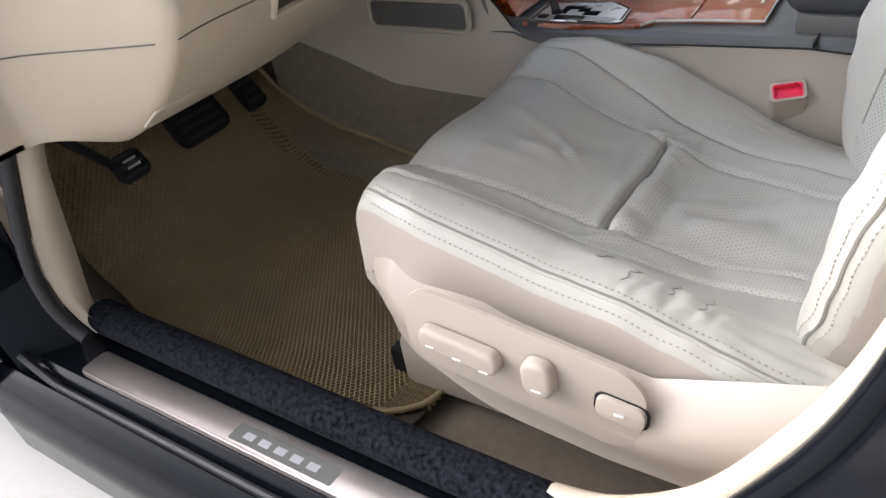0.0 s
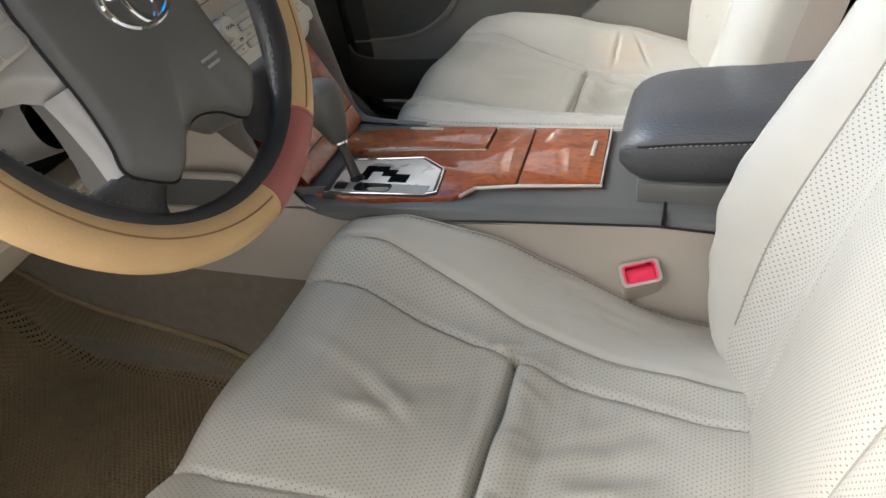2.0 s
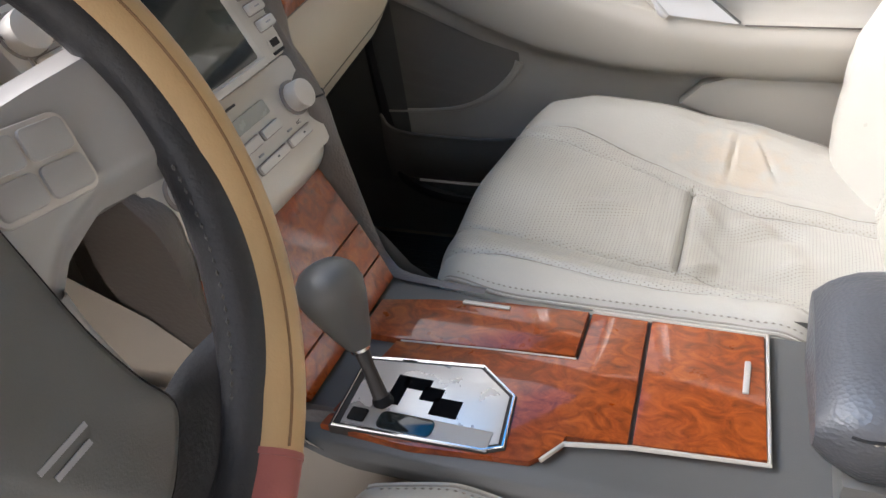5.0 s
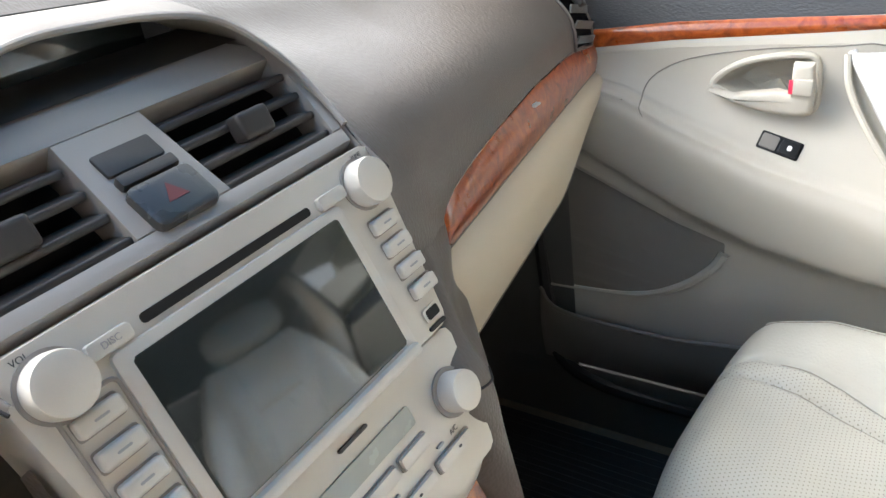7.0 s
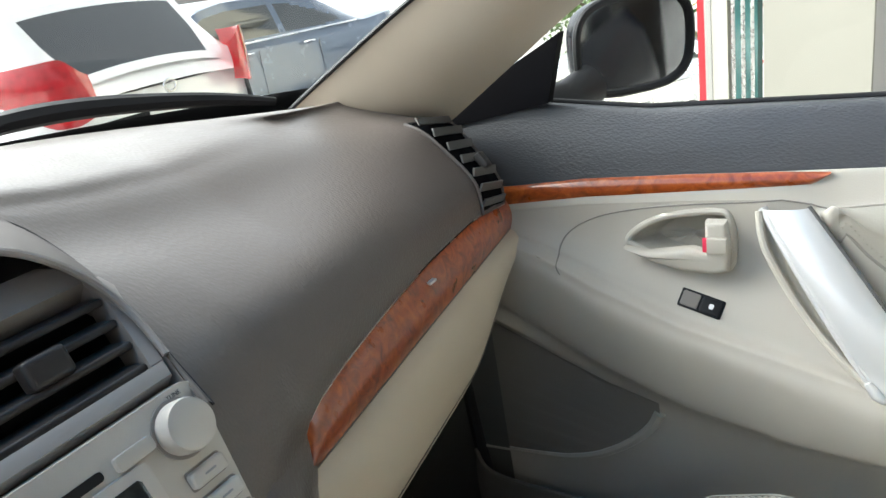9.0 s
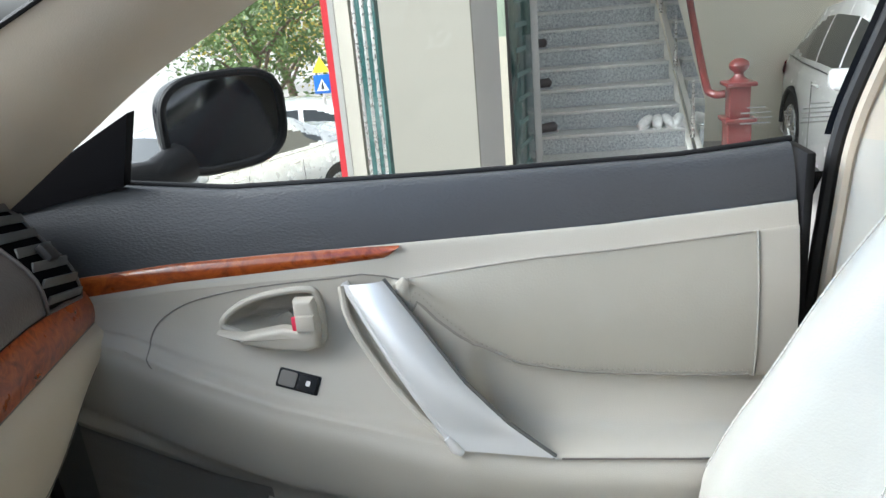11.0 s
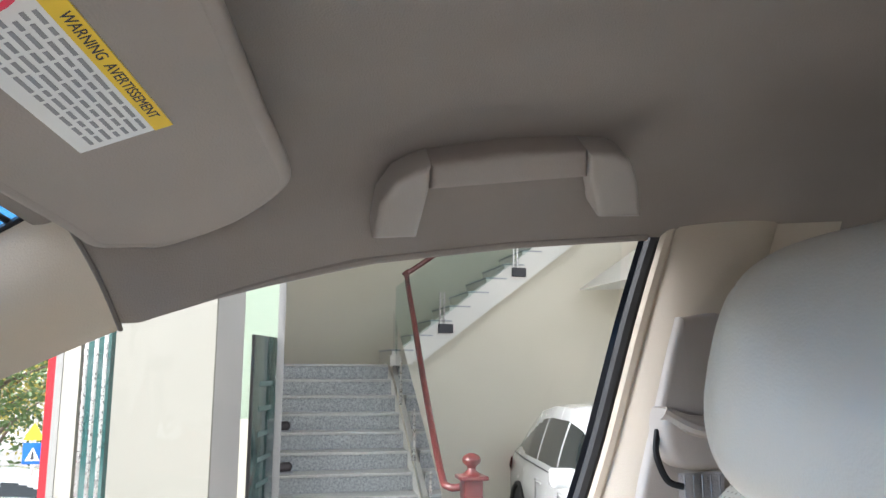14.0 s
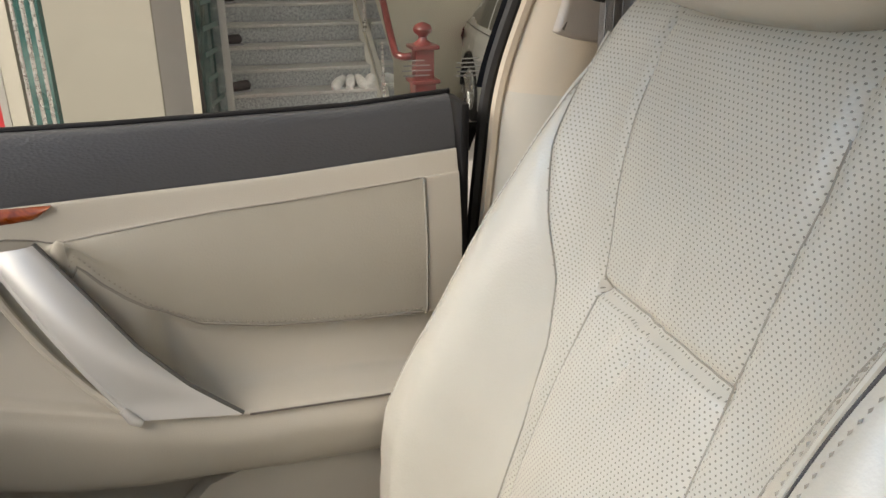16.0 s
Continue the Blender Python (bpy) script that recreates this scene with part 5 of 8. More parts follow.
part("wood_strip", grid(wood_strip, 60, 10), M_WOOD, dash, "curved burl wood strip with a small bright mark")
part("strip_edge", tube([(0.200 + 0.510 * k / 40, face_y(0.200 + 0.510 * k / 40) + 0.003, wood_low(0.200 + 0.510 * k / 40) - 0.0008) for k in range(41)], 0.0008, 6), M_GREY, dash)
part("strip_mark", box(0.440, 0.452, 0.7745, 0.7800, 0.9210, 0.9238, 0.001), M_SATIN, dash)


def lower_right(a, b):
    x = 0.194 + a * 0.518
    fy = face_y(x)
    top = wood_low(x)
    pts = [(fy + 0.004, top - 0.002), (fy - 0.006, top - 0.018), (fy - 0.010, 0.835), (fy - 0.006, 0.798), (fy + 0.008, 0.765), (fy + 0.034, 0.742), (fy + 0.12, 0.72), (fy + 0.30, 0.69)]
    y, z = along(pts, b)
    y += 0.02 * sm(0.24, 0.196, x) * b
    return (x, y, top - (top - z) * (1 - 0.62 * sm(0.50, 0.72, x)))


part("glovebox_panel", grid(lower_right, 50, 50), M_BEIGE, dash, "beige padded lower dash panel")
part("panel_seam", tube([Vector(lower_right(0.05 + 0.9 * k / 30, 0.50)) + Vector((0, -0.0004, 0)) for k in range(31)], 0.0010, 6), M_GREY, dash)

# closing pieces behind and below the dash
part("screen_foot", grid(lambda a, b: (-0.76 + 1.52 * a, screen_y(-0.76 + 1.52 * a) - 0.004 + 0.10 * b, 1.054 - 0.030 * b), 40, 3), M_BLACK, dash)
part("under_panel", grid(lambda a, b: (0.20 + 0.49 * a, lower_right(a, 1.0)[1] * (1 - b) + 1.50 * b, lower_right(a, 1.0)[2] * (1 - b) + 0.50 * b), 20, 6), M_BLACK, dash)
# corner vent at the passenger end
vent_c = thing("corner_air_vent", "dark grey slatted air vent in the dash corner", "air vent")
def vent_at(x, b, h=0.0):
    p = Vector(dash_pt(x, b))
    m = frame_of(p, Vector(dash_pt(x + 0.006, b)) - p, p - Vector(dash_pt(x, b + 0.02)))
    return m @ pose(0, 0, h)


VX0, VX1, VB0, VB1 = 0.612, 0.6925, 0.53, 0.90
# flat black sheet on the dash skin; its colour stands for shade between slats
part("vent_well", grid(lambda a, b: vent_at(VX0 + a * (VX1 - VX0), VB0 + b * (VB1 - VB0), 0.0012).translation, 8, 30), M_SAIL, vent_c)
rim_c = [(VX0, VB0 + k * 0.1 * (VB1 - VB0)) for k in range(11)] + [(VX1, VB1 - k * 0.1 * (VB1 - VB0)) for k in range(11)]
part("vent_rim", tube([vent_at(x, b, 0.002).translation for x, b in rim_c], 0.0022, 8, closed=True), M_GREY, vent_c)
for k in range(7):
    m = vent_at((VX0 + VX1) / 2, VB0 + (k + 0.65) * (VB1 - VB0) / 7.3, 0.0035) @ pose(0, 0, 0, 28)
    part("slat", box(-0.0385, 0.0385, -0.0050, 0.0050, -0.0014, 0.0014, 0.001, m=m), M_GREY_SMOOTH, vent_c)
part("vent_tab", box(-0.010, 0.010, -0.010, 0.010, 0.003, 0.013, 0.003, m=vent_at(0.655, 0.74)), M_PANEL_DARK, vent_c)

# ---- display hood and centre vents ----
pod = thing("display_hood", "dark grey hood over the recessed clock display and centre vents", "car dashboard")


def soft(table, t, odd=False):
    """A table read with its corners rounded; t may be negative, mirrored evenly or oddly."""
    w = min(0.07, max(0.0, 1 - abs(t)))
    vals = []
    for k in range(-3, 4):
        u = t + w * k / 3
        v = interp(table, abs(u))
        vals.append(math.copysign(v, u) if odd else v)
    return sum(vals) / len(vals)


def pod_rim(t):
    """The hood's edge from the lower right corner over the top to the lower left; t from -1 to 1."""
    x = soft(((0, 0.0), (0.45, 0.125), (0.56, 0.155), (0.68, 0.166), (0.84, 0.158), (1, 0.133)), t, True)
    y = soft(((0, 0.915), (0.45, 0.930), (0.56, 0.930), (0.68, 0.895), (0.84, 0.825), (1, 0.728)), t)
    z = soft(((0, 1.112), (0.45, 1.100), (0.56, 1.090), (0.68, 1.069), (0.84, 1.037), (1, 0.988)), t)
    return Vector((x, y, z))


rim_pts = curve_points([pod_rim(-1 + 2 * k / 26) for k in range(27)], 4)
part("hood_joint", tube(rim_pts, 0.0011, 6), M_BLACK, pod)


def top_mid(a, b):
    """The dash top between the hood's joint and the windscreen's foot."""
    x = -0.1302 + 0.2604 * a
    p = pod_rim(math.copysign(min(abs(x) / 0.125 * 0.45, 0.45) if abs(x) <= 0.125 else 0.45 + (abs(x) - 0.125) / 0.030 * 0.11, x))
    rows = sorted(along(dash_profile(x, 0.985), k / 60) for k in range(42))
    y = p.y + (screen_y(x) - p.y) * b
    first = interp(rows, p.y) + crown(x, p.y)
    return (x, y, interp(rows, y) + crown(x, y) + (p.z - first) * (1 - b) ** 3 * sm(0.1302, 0.09, abs(x)))


part("dash_skin", grid(top_mid, 62, 40), M_GREY, dash)


def pod_edge(t):
    """The hood's inner edge over the display recess."""
    x = soft(((0, 0.0), (0.3, 0.060), (0.45, 0.092), (0.56, 0.112), (0.68, 0.135), (0.84, 0.142), (1, 0.128)), t, True)
    y = soft(((0, 0.846), (0.3, 0.833), (0.45, 0.817), (0.56, 0.814), (0.68, 0.806), (0.84, 0.782), (1, 0.729)), t)
    z = soft(((0, 1.106), (0.3, 1.102), (0.45, 1.096), (0.56, 1.083), (0.68, 1.060), (0.84, 1.030), (1, 0.987)), t)
    return Vector((x, y, z))


part("hood_lip", grid(lambda a, b: tuple(pod_rim(2 * a - 1).lerp(pod_edge(2 * a - 1), b) + Vector((0, 0, 0.004 * math.sin(math.pi * b)))), 80, 10), M_HOOD, pod)
part("lip_edge", tube(curve_points([pod_edge(-0.9 + 1.8 * k / 30) for k in range(31)], 2), 0.0025, 8), M_VENT, pod)


def pod_inner(a, b):
    p = pod_edge((2 * a - 1) * 0.98) + Vector((0, 0, -0.002))
    k = 1 - sm(0.60, 0.80, abs(2 * a - 1))
    deep = Vector((p.x * 1.2, 0.965, 1.090 - 0.06 * abs(p.x)))
    return tuple(p.lerp((p + Vector((0, 0.03, -0.012))).lerp(deep, k), b))


part("hood_lining", grid(pod_inner, 60, 6), M_VENT, pod)
HF_ = frame_of((0.0, 0.787, 1.031), (1, 0, 0), Vector((0, 0.066, 0.050)))
part("vent_panel", prism([(-0.146, 0.041), (0.146, 0.041), (0.142, 0.052), (0.12, 0.066), (-0.12, 0.066), (-0.142, 0.052)], -0.03, 0.0, 0.002, m=HF_), M_VENT, pod)
part("vent_sill", prism([(-0.131, -0.042), (0.131, -0.042), (0.134, -0.031), (-0.134, -0.031)], -0.03, 0.0, 0.002, m=HF_), M_VENT, pod)
part("button_panel", prism([(-0.033, -0.031), (0.033, -0.031), (0.029, 0.041), (-0.029, 0.041)], -0.03, 0.0, 0.002, m=HF_), M_VENT, pod)
part("display_window", box(-0.104, 0.104, 0.898, 0.908, 1.060, 1.097, 0.002), M_SCREEN, pod, "dark recessed clock display")
part("recess_floor", grid(lambda a, b: ((2 * a - 1) * 0.138, 0.836 + b * 0.070, 1.0705 + 0.004 * b), 8, 4), M_PANEL_DARK, pod)
for sx in (-1, 1):
    part("vent_side", prism([(sx * 0.125, -0.031), (sx * 0.134, -0.031), (sx * 0.150, 0.03), (sx * 0.147, 0.041), (sx * 0.137, 0.041), (sx * 0.140, 0.032)][::sx], -0.03, 0.0, 0.001, m=HF_), M_VENT, pod)
    part("vent_well", box(min(sx * 0.030, sx * 0.142), max(sx * 0.030, sx * 0.142), -0.033, 0.043, -0.034, -0.026, m=HF_), M_BLACK, pod)
    for k in range(4):
        v, ends = -0.0215 + k * 0.0178, (sx * 0.032, sx * (0.1260 + 0.0040 * k))
        part("slat", box(min(ends), max(ends), -0.0026, 0.0026, -0.012, 0.011, 0.0022, 3, m=HF_ @ pose(0, v, -0.0115, 40)), M_PANEL_DARK, pod)
    part("vent_tab", box(sx * 0.081 - 0.013, sx * 0.081 + 0.013, -0.009, 0.009, -0.008, 0.007, 0.004, 3, m=HF_ @ pose(0, 0.001, 0, 30)), M_PANEL_DARK, pod)
hz = part("hazard_button", prism(rounded(0.043, 0.030, 0.005, 3, 0.0, -0.020), 0, 0.006, 0.003, m=HF_), M_DARK_GLOSS, pod)
part("hazard_mark", prism([(0.0, -0.012), (-0.007, -0.024), (0.007, -0.024)], 0, 0.0063, m=HF_), M_HAZARD, hz)
part("clock_buttons", prism(rounded(0.038, 0.008, 0.0015, 2, 0, 0.0005), 0, 0.0055, 0.0015, m=HF_), M_PANEL_DARK, pod)
part("clock_window", prism(rounded(0.038, 0.016, 0.0015, 2, 0, 0.0155), 0, 0.0022, 0.0006, m=HF_), M_PANEL_DARK, pod)

# ---- driver's side of the dash ----
def top_left(a, b):
    x0 = hood_side(along(dash_profile(-0.15, 0.985), b)[0])
    x = -x0 - a * (0.693 - x0)
    y, z = along(dash_profile(x, 0.985), b)
    return (x, y + 0.02 * sm(0.7, 1.0, b), z + crown(x, y))


part("dash_skin", grid(top_left, 40, 40), M_GREY, dash)
cl = thing("instrument_cluster", "dark instrument cluster under a grey hood behind the wheel", "instrument cluster")
part("cluster_hood", grid(lambda a, b: (-0.40 + 0.21 * math.cos(math.pi * a), 0.70 + 0.24 * b, 0.95 + 0.135 * math.sin(math.pi * a) ** 0.7 + 0.004 * b), 30, 8), M_GREY, cl)
part("cluster_face", box(-0.60, -0.20, 0.86, 0.88, 0.90, 1.08, 0.01), M_BLACK, cl)


def knee(a, b):
    x = -0.79 + a * 0.645
    pts = [(0.84, 0.995), (0.735, 0.955), (0.690, 0.86), (0.705, 0.81), (0.745, 0.755), (0.80, 0.705), (0.865, 0.668), (0.90, 0.664), (1.00, 0.68)]
    y, z = along(pts, b)
    rise = 0.055 * sm(-0.45, -0.14, x) - 0.0
    bow = 0.012 * math.sin(math.pi * a)
    wrap = sm(-0.655, -0.755, x)
    y += max(0.0, 0.95 - y) * wrap - 0.010 * math.exp(-((x + 0.672) / 0.012) ** 2) * (1 - wrap)
    return (x, y - bow * (1 - wrap) + 0.07 * sm(-0.30, -0.14, x), z + (0.008 + 0.4 * rise + 0.020 * sm(-0.66, -0.74, x)) * sm(0.3, 0.8, b))


def closed_knee(a, b):
    """The panel leaves an opening for the steering column."""
    x, y, z = knee(a, b)
    return not (-0.513 < x < -0.268 and z > 0.788 and y < 0.80)


part("knee_panel", grid(knee, 129, 100, closed_knee), M_BEIGE, dash, "beige lower dash panel over the pedals")
def on_knee(a, b, h):
    p = Vector(knee(a, b))
    dx, dy = Vector(knee(a + 0.01, b)) - p, p - Vector(knee(a, b + 0.01))
    m = frame_of(p, dx, dy)
    return m @ pose(0, 0, h)


def knee_at(x, z):
    a = (x + 0.79) / 0.645
    return Vector(min((knee(a, k / 200) for k in range(20, 200)), key=lambda p: abs(p[2] - z)))


OPEN = [knee_at(-0.513, z) for z in (0.93, 0.90, 0.87, 0.84, 0.81)] + [knee_at(-0.508 + 0.0234 * k, 0.787) for k in range(11)] + [knee_at(-0.268, z) for z in (0.81, 0.84, 0.87, 0.90, 0.93)]
part("opening_rim", tube(OPEN, 0.0055, 8), M_BEIGE, dash)
part("opening_back", box(-0.53, -0.25, 0.80, 0.81, 0.77, 0.96), M_BLACK, dash)
part("switch_blank", prism(rounded(0.042, 0.03, 0.004, 3), -0.001, 0.004, 0.002, m=on_knee(0.268, 0.22, 0.0)), M_BEIGE, dash)
part("switch_knob", prism(rounded(0.03, 0.016, 0.006, 3), -0.001, 0.010, 0.004, m=on_knee(0.259, 0.215, 0.003)), M_VENT, dash)
part("switch_blank", prism(rounded(0.042, 0.03, 0.004, 3), -0.001, 0.004, 0.002, m=on_knee(0.36, 0.22, 0.0)), M_BEIGE, dash)
part("fuse_cover", prism(rounded(0.07, 0.05, 0.005, 3), -0.001, 0.0022, 0.001, m=on_knee(0.235, 0.62, 0.0)), M_BEIGE, dash)
part("knee_seam", tube([Vector(knee(k / 40, 0.40 - 0.05 * sm(0.0, 0.3, k / 40))) + Vector((0, -0.0006, 0.0004)) for k in range(0, 24)], 0.0011, 6), M_GREY, dash)
part("column_shroud", grid(lambda a, b: (-0.392 + (0.075 + 0.045 * b) * math.copysign(abs(math.cos(2 * math.pi * a)) ** 0.6, math.cos(2 * math.pi * a)), 0.575 + 0.215 * b, 0.935 - 0.045 * b + (0.05 + 0.012 * b) * math.copysign(abs(math.sin(2 * math.pi * a)) ** 0.7, math.sin(2 * math.pi * a))), 40, 10), M_GREY_SMOOTH, dash, "smooth grey steering column shroud")


# ---- car body: floor, sill, pillars, roof ----
def structure(name, label, category):
    return thing(name, label, category, kind="structure")


floor = structure("floor", "brown-grey carpet of the car floor and footwells", "car floor")


def carpet(a, b):
    x = -0.73 + a * 1.46
    y = -1.2 + b * 2.75
    z = interp(((-1.2, 0.262), (1.06, 0.262), (1.18, 0.29), (1.46, 0.57), (1.50, 0.80), (1.58, 1.0)), y)
    z += 0.05 * sm(0.20, 0.10, abs(x)) * sm(1.1, 0.8, y)
    return (x, min(y, 1.48), z)


part("carpet", grid(carpet, 40, 80), M_CARPET, floor)

# moulded foam mat: raised diamond ribs round sunken cells
mat_t = thing("floor_mat", "brown moulded foam floor mat with diamond cells in the driver's footwell", "floor mat")


def mat_edge(v):
    """How far the mat reaches to each side at a length v; past the tunnel's foot it climbs."""
    return (-0.675 + 0.03 * sm(0.95, 1.15, v), -0.180 + interp(((0.5, -0.02), (0.62, 0.02), (0.80, 0.105), (0.97, 0.135), (1.1, 0.165), (1.3, 0.18)), v))


def mat_pt(x, v, sink=0.0):
    z = interp(((0.45, 0.291), (1.0, 0.291), (1.08, 0.303), (1.16, 0.345), (1.42, 0.625)), v)
    z += 0.010 * noise.noise((x * 4, v * 4, 1.7)) * sm(0.5, 0.7, v) + 0.012 * sm(-0.6, -0.675, x)
    if x > -0.180:
        go, rise = roll_over(x + 0.180, 0.0, 0.03)
        lean = sink * min(1.0, rise / 0.03)
        return Vector((-0.180 + go + lean, min(v, 1.40), z + rise - sink + lean))
    return Vector((x, min(v, 1.40), z - sink))


PX, PY = 0.0118, 0.0088
mb, hb_ = bmesh.new(), bmesh.new()
ny = int((1.36 - 0.50) / (PY / 2))
for j in range(ny):
    v = 0.50 + j * PY / 2
    lo, hi = mat_edge(v)
    corner = 0.06 * sm(0.56, 0.50, v)
    lo, hi = lo + corner, hi - corner * 0.9
    n = int((hi - lo) / PX)
    for i in range(n):
        x = lo + (i + (0.5 if j % 2 else 0.0)) * PX
        c = [(x, v - PY / 2), (x + PX / 2, v), (x, v + PY / 2), (x - PX / 2, v)]
        o = [mb.verts.new(mat_pt(*p)) for p in c]
        k = [mb.verts.new(mat_pt(x + (p[0] - x) * 0.80, v + (p[1] - v) * 0.80, 0.0)) for p in c]
        d = [mb.verts.new(mat_pt(x + (p[0] - x) * 0.72, v + (p[1] - v) * 0.72, 0.009)) for p in c]
        for q in range(4):
            mb.faces.new((o[q], o[(q + 1) % 4], k[(q + 1) % 4], k[q]))
            mb.faces.new((k[q], k[(q + 1) % 4], d[(q + 1) % 4], d[q]))
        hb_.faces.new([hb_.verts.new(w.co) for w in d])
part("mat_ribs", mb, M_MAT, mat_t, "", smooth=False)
# cell floors and base carry painted shade, darker than the ribs
part("mat_cells", hb_, M_MAT_CELL_SHADE, mat_t, "", smooth=False)
part("mat_base", grid(lambda a, b: mat_pt(mat_edge(0.5 + b * 0.87)[0] + a * (mat_edge(0.5 + b * 0.87)[1] - mat_edge(0.5 + b * 0.87)[0]), 0.5 + b * 0.87, 0.008), 30, 50), M_MAT_CELL_SHADE, mat_t)
part("mat_rim", tube(curve_points([mat_pt(-0.672, 1.05), mat_pt(-0.674, 0.80), mat_pt(-0.672, 0.62), mat_pt(-0.662, 0.555), mat_pt(-0.63, 0.515), mat_pt(-0.58, 0.498), mat_pt(-0.42, 0.498), mat_pt(-0.27, 0.505)], 6), 0.0045, 8), M_MAT, mat_t)
part("mat_rim", tube([mat_pt(mat_edge(0.57 + k * 0.02)[1] + 0.002, 0.57 + k * 0.02) for k in range(40)], 0.005, 8), M_MAT, mat_t)
mat_p = thing("floor_mat", "dark ribbed rubber floor mat in the passenger footwell", "floor mat")
part("mat_sheet", grid(lambda a, b: (0.16 + a * 0.50, 0.55 + b * 0.60, 0.284 + 0.08 * sm(0.8, 1.0, b)), 10, 16), M_RUBBER, mat_p)
part("ribbed_top", grid(lambda a, b: (0.17 + a * 0.48, 0.56 + b * 0.55, 0.286 + 0.08 * sm(0.82, 1.0, b) + 0.0025 * math.sin(a * 240)), 240, 6), M_RUBBER, mat_p)

# pedals
def pedal(label, x, y, z, w, h, lean, arm_to, treads):
    t = thing("pedal", label, "pedal", group="pedals")
    m = pose(x, y, z, lean, 0, 0)
    part("pad", prism(rounded(w, h, min(w, h) * 0.25, 4), 0, 0.014, 0.004, m=m @ pose(0, 0, 0, 0, 180, 0) @ pose(0, 0, 0, 180, 0, 0)), M_BLACK, t)
    for k in range(treads):
        part("tread", box(-w * 0.38, w * 0.38, -h * 0.35 + k * h * 0.7 / max(1, treads - 1) - 0.003, -h * 0.35 + k * h * 0.7 / max(1, treads - 1) + 0.003, 0.013, 0.017, 0.001, m=m), M_RUBBER, t)
    part("arm", tube([m @ Vector((0, 0, 0)), m @ Vector((0.0, h * 0.4, -0.03)), Vector(arm_to)], 0.008, 8), M_BLACK, t)
    return t


pedal("wide black rubber brake pedal above the mat", -0.388, 1.12, 0.533, 0.115, 0.078, 52, (-0.41, 1.34, 0.80), 4)
pedal("narrow black accelerator pedal above the mat", -0.235, 1.16, 0.53, 0.05, 0.11, 52, (-0.24, 1.38, 0.75), 5)
pb = pedal("small black parking brake pedal near the kick panel", -0.575, 1.06, 0.548, 0.055, 0.048, 48, (-0.665, 1.10, 0.66), 3)
for k in (-1, 1):
    part("pad_mark", box(-0.012, 0.012, k * 0.006 - 0.002, k * 0.006 + 0.002, 0.0172, 0.0182, m=pose(-0.575, 1.06, 0.548, 48, 0, 0)), M_INK_PALE, pb)

# driver's sill, from the carpet out
sill = structure("door_sill", "driver's door sill with black fabric seal and steel scuff plate", "door sill")
part("inner_sill", grid(lambda a, b: (-0.725 - 0.01 * b, -0.6 + a * 1.62, 0.27 + 0.14 * b), 4, 4), M_BEIGE, sill)
seal_path = [(-0.762, -0.62, 0.405), (-0.762, -0.1, 0.405), (-0.760, 0.4, 0.405), (-0.756, 0.80, 0.405), (-0.754, 0.955, 0.405)]
part("fabric_seal", tube(curve_points(seal_path, 10), [0.0275] * 41, 18, flat=0.75), M_FLOCK, sill, "black flocked door seal")
part("seal_end", tube([(-0.754, 0.950, 0.405), (-0.753, 0.985, 0.407), (-0.752, 0.998, 0.408)], [0.0285, 0.027, 0.012], 18, flat=0.8), M_FLOCK, sill)
part("scuff_plate", prism(rounded(0.046, 1.05, 0.010, 4, -0.8125, 0.415), 0.372, 0.381, 0.0025), M_SCUFF, sill, "brushed steel scuff plate with a dark inlay")
part("plate_ridge", box(-0.8365, -0.8335, -0.08, 0.92, 0.380, 0.384, 0.001), M_SCUFF, sill)
part("plate_inlay", prism(rounded(0.026, 0.165, 0.002, 2, -0.8155, 0.556), 0.380, 0.3815), M_GREY_SMOOTH, sill)
for k in range(5):
    part("inlay_mark", box(-0.821, -0.811, 0.500 + k * 0.026, 0.516 + k * 0.026, 0.3813, 0.3818), M_INK_PALE, sill)


def rocker(a, b):
    y = -1.2 + a * 2.32
    prof = [(-0.745, 0.372), (-0.838, 0.370), (-0.846, 0.362), (-0.850, 0.350), (-0.862, 0.349), (-0.868, 0.356), (-0.874, 0.349), (-0.892, 0.325), (-0.905, 0.28), (-0.90, 0.20)]
    s = b * (len(prof) - 1)
    i = min(int(s), len(prof) - 2)
    f = s - i
    return (prof[i][0] * (1 - f) + prof[i + 1][0] * f, y, prof[i][1] * (1 - f) + prof[i + 1][1] * f)


part("rocker_panel", grid(rocker, 30, 36), M_PAINT, sill, "glossy black rocker panel")
part("sill_lip_seal", tube([(-0.858, -1.1, 0.352), (-0.858, 0.98, 0.352), (-0.856, 1.06, 0.38)], 0.006, 8), M_RUBBER, sill)

# front kick trim and door jamb on the driver's side
jamb = structure("door_jamb", "beige kick trim and dark door jamb beside the pedals", "car pillar")


def kick(a, b):
    """Beige trim from the seal's end up to the dash."""
    z = 0.40 + b * 0.62
    y0 = interp(((0.40, 0.955), (0.47, 1.00), (0.60, 1.03), (0.70, 1.02), (1.02, 0.93)), z)
    return (-0.775 + 0.073 * a ** 1.2 + 0.006 * math.sin(math.pi * a), y0 + 0.36 * a, z)


part("kick_trim", grid(kick, 16, 30), M_BEIGE, jamb)
FL_L = curve_points([(-0.735, 0.985, 0.73), (-0.753, 1.0, 0.655), (-0.785, 1.0, 0.542), (-0.790, 1.0, 0.468), (-0.785, 0.985, 0.42), (-0.782, 0.96, 0.40)], 6)
FL_R = curve_points([(-0.690, 0.995, 0.71), (-0.714, 1.005, 0.64), (-0.734, 1.005, 0.508), (-0.748, 1.0, 0.430), (-0.750, 0.985, 0.41), (-0.752, 0.96, 0.398)], 6)
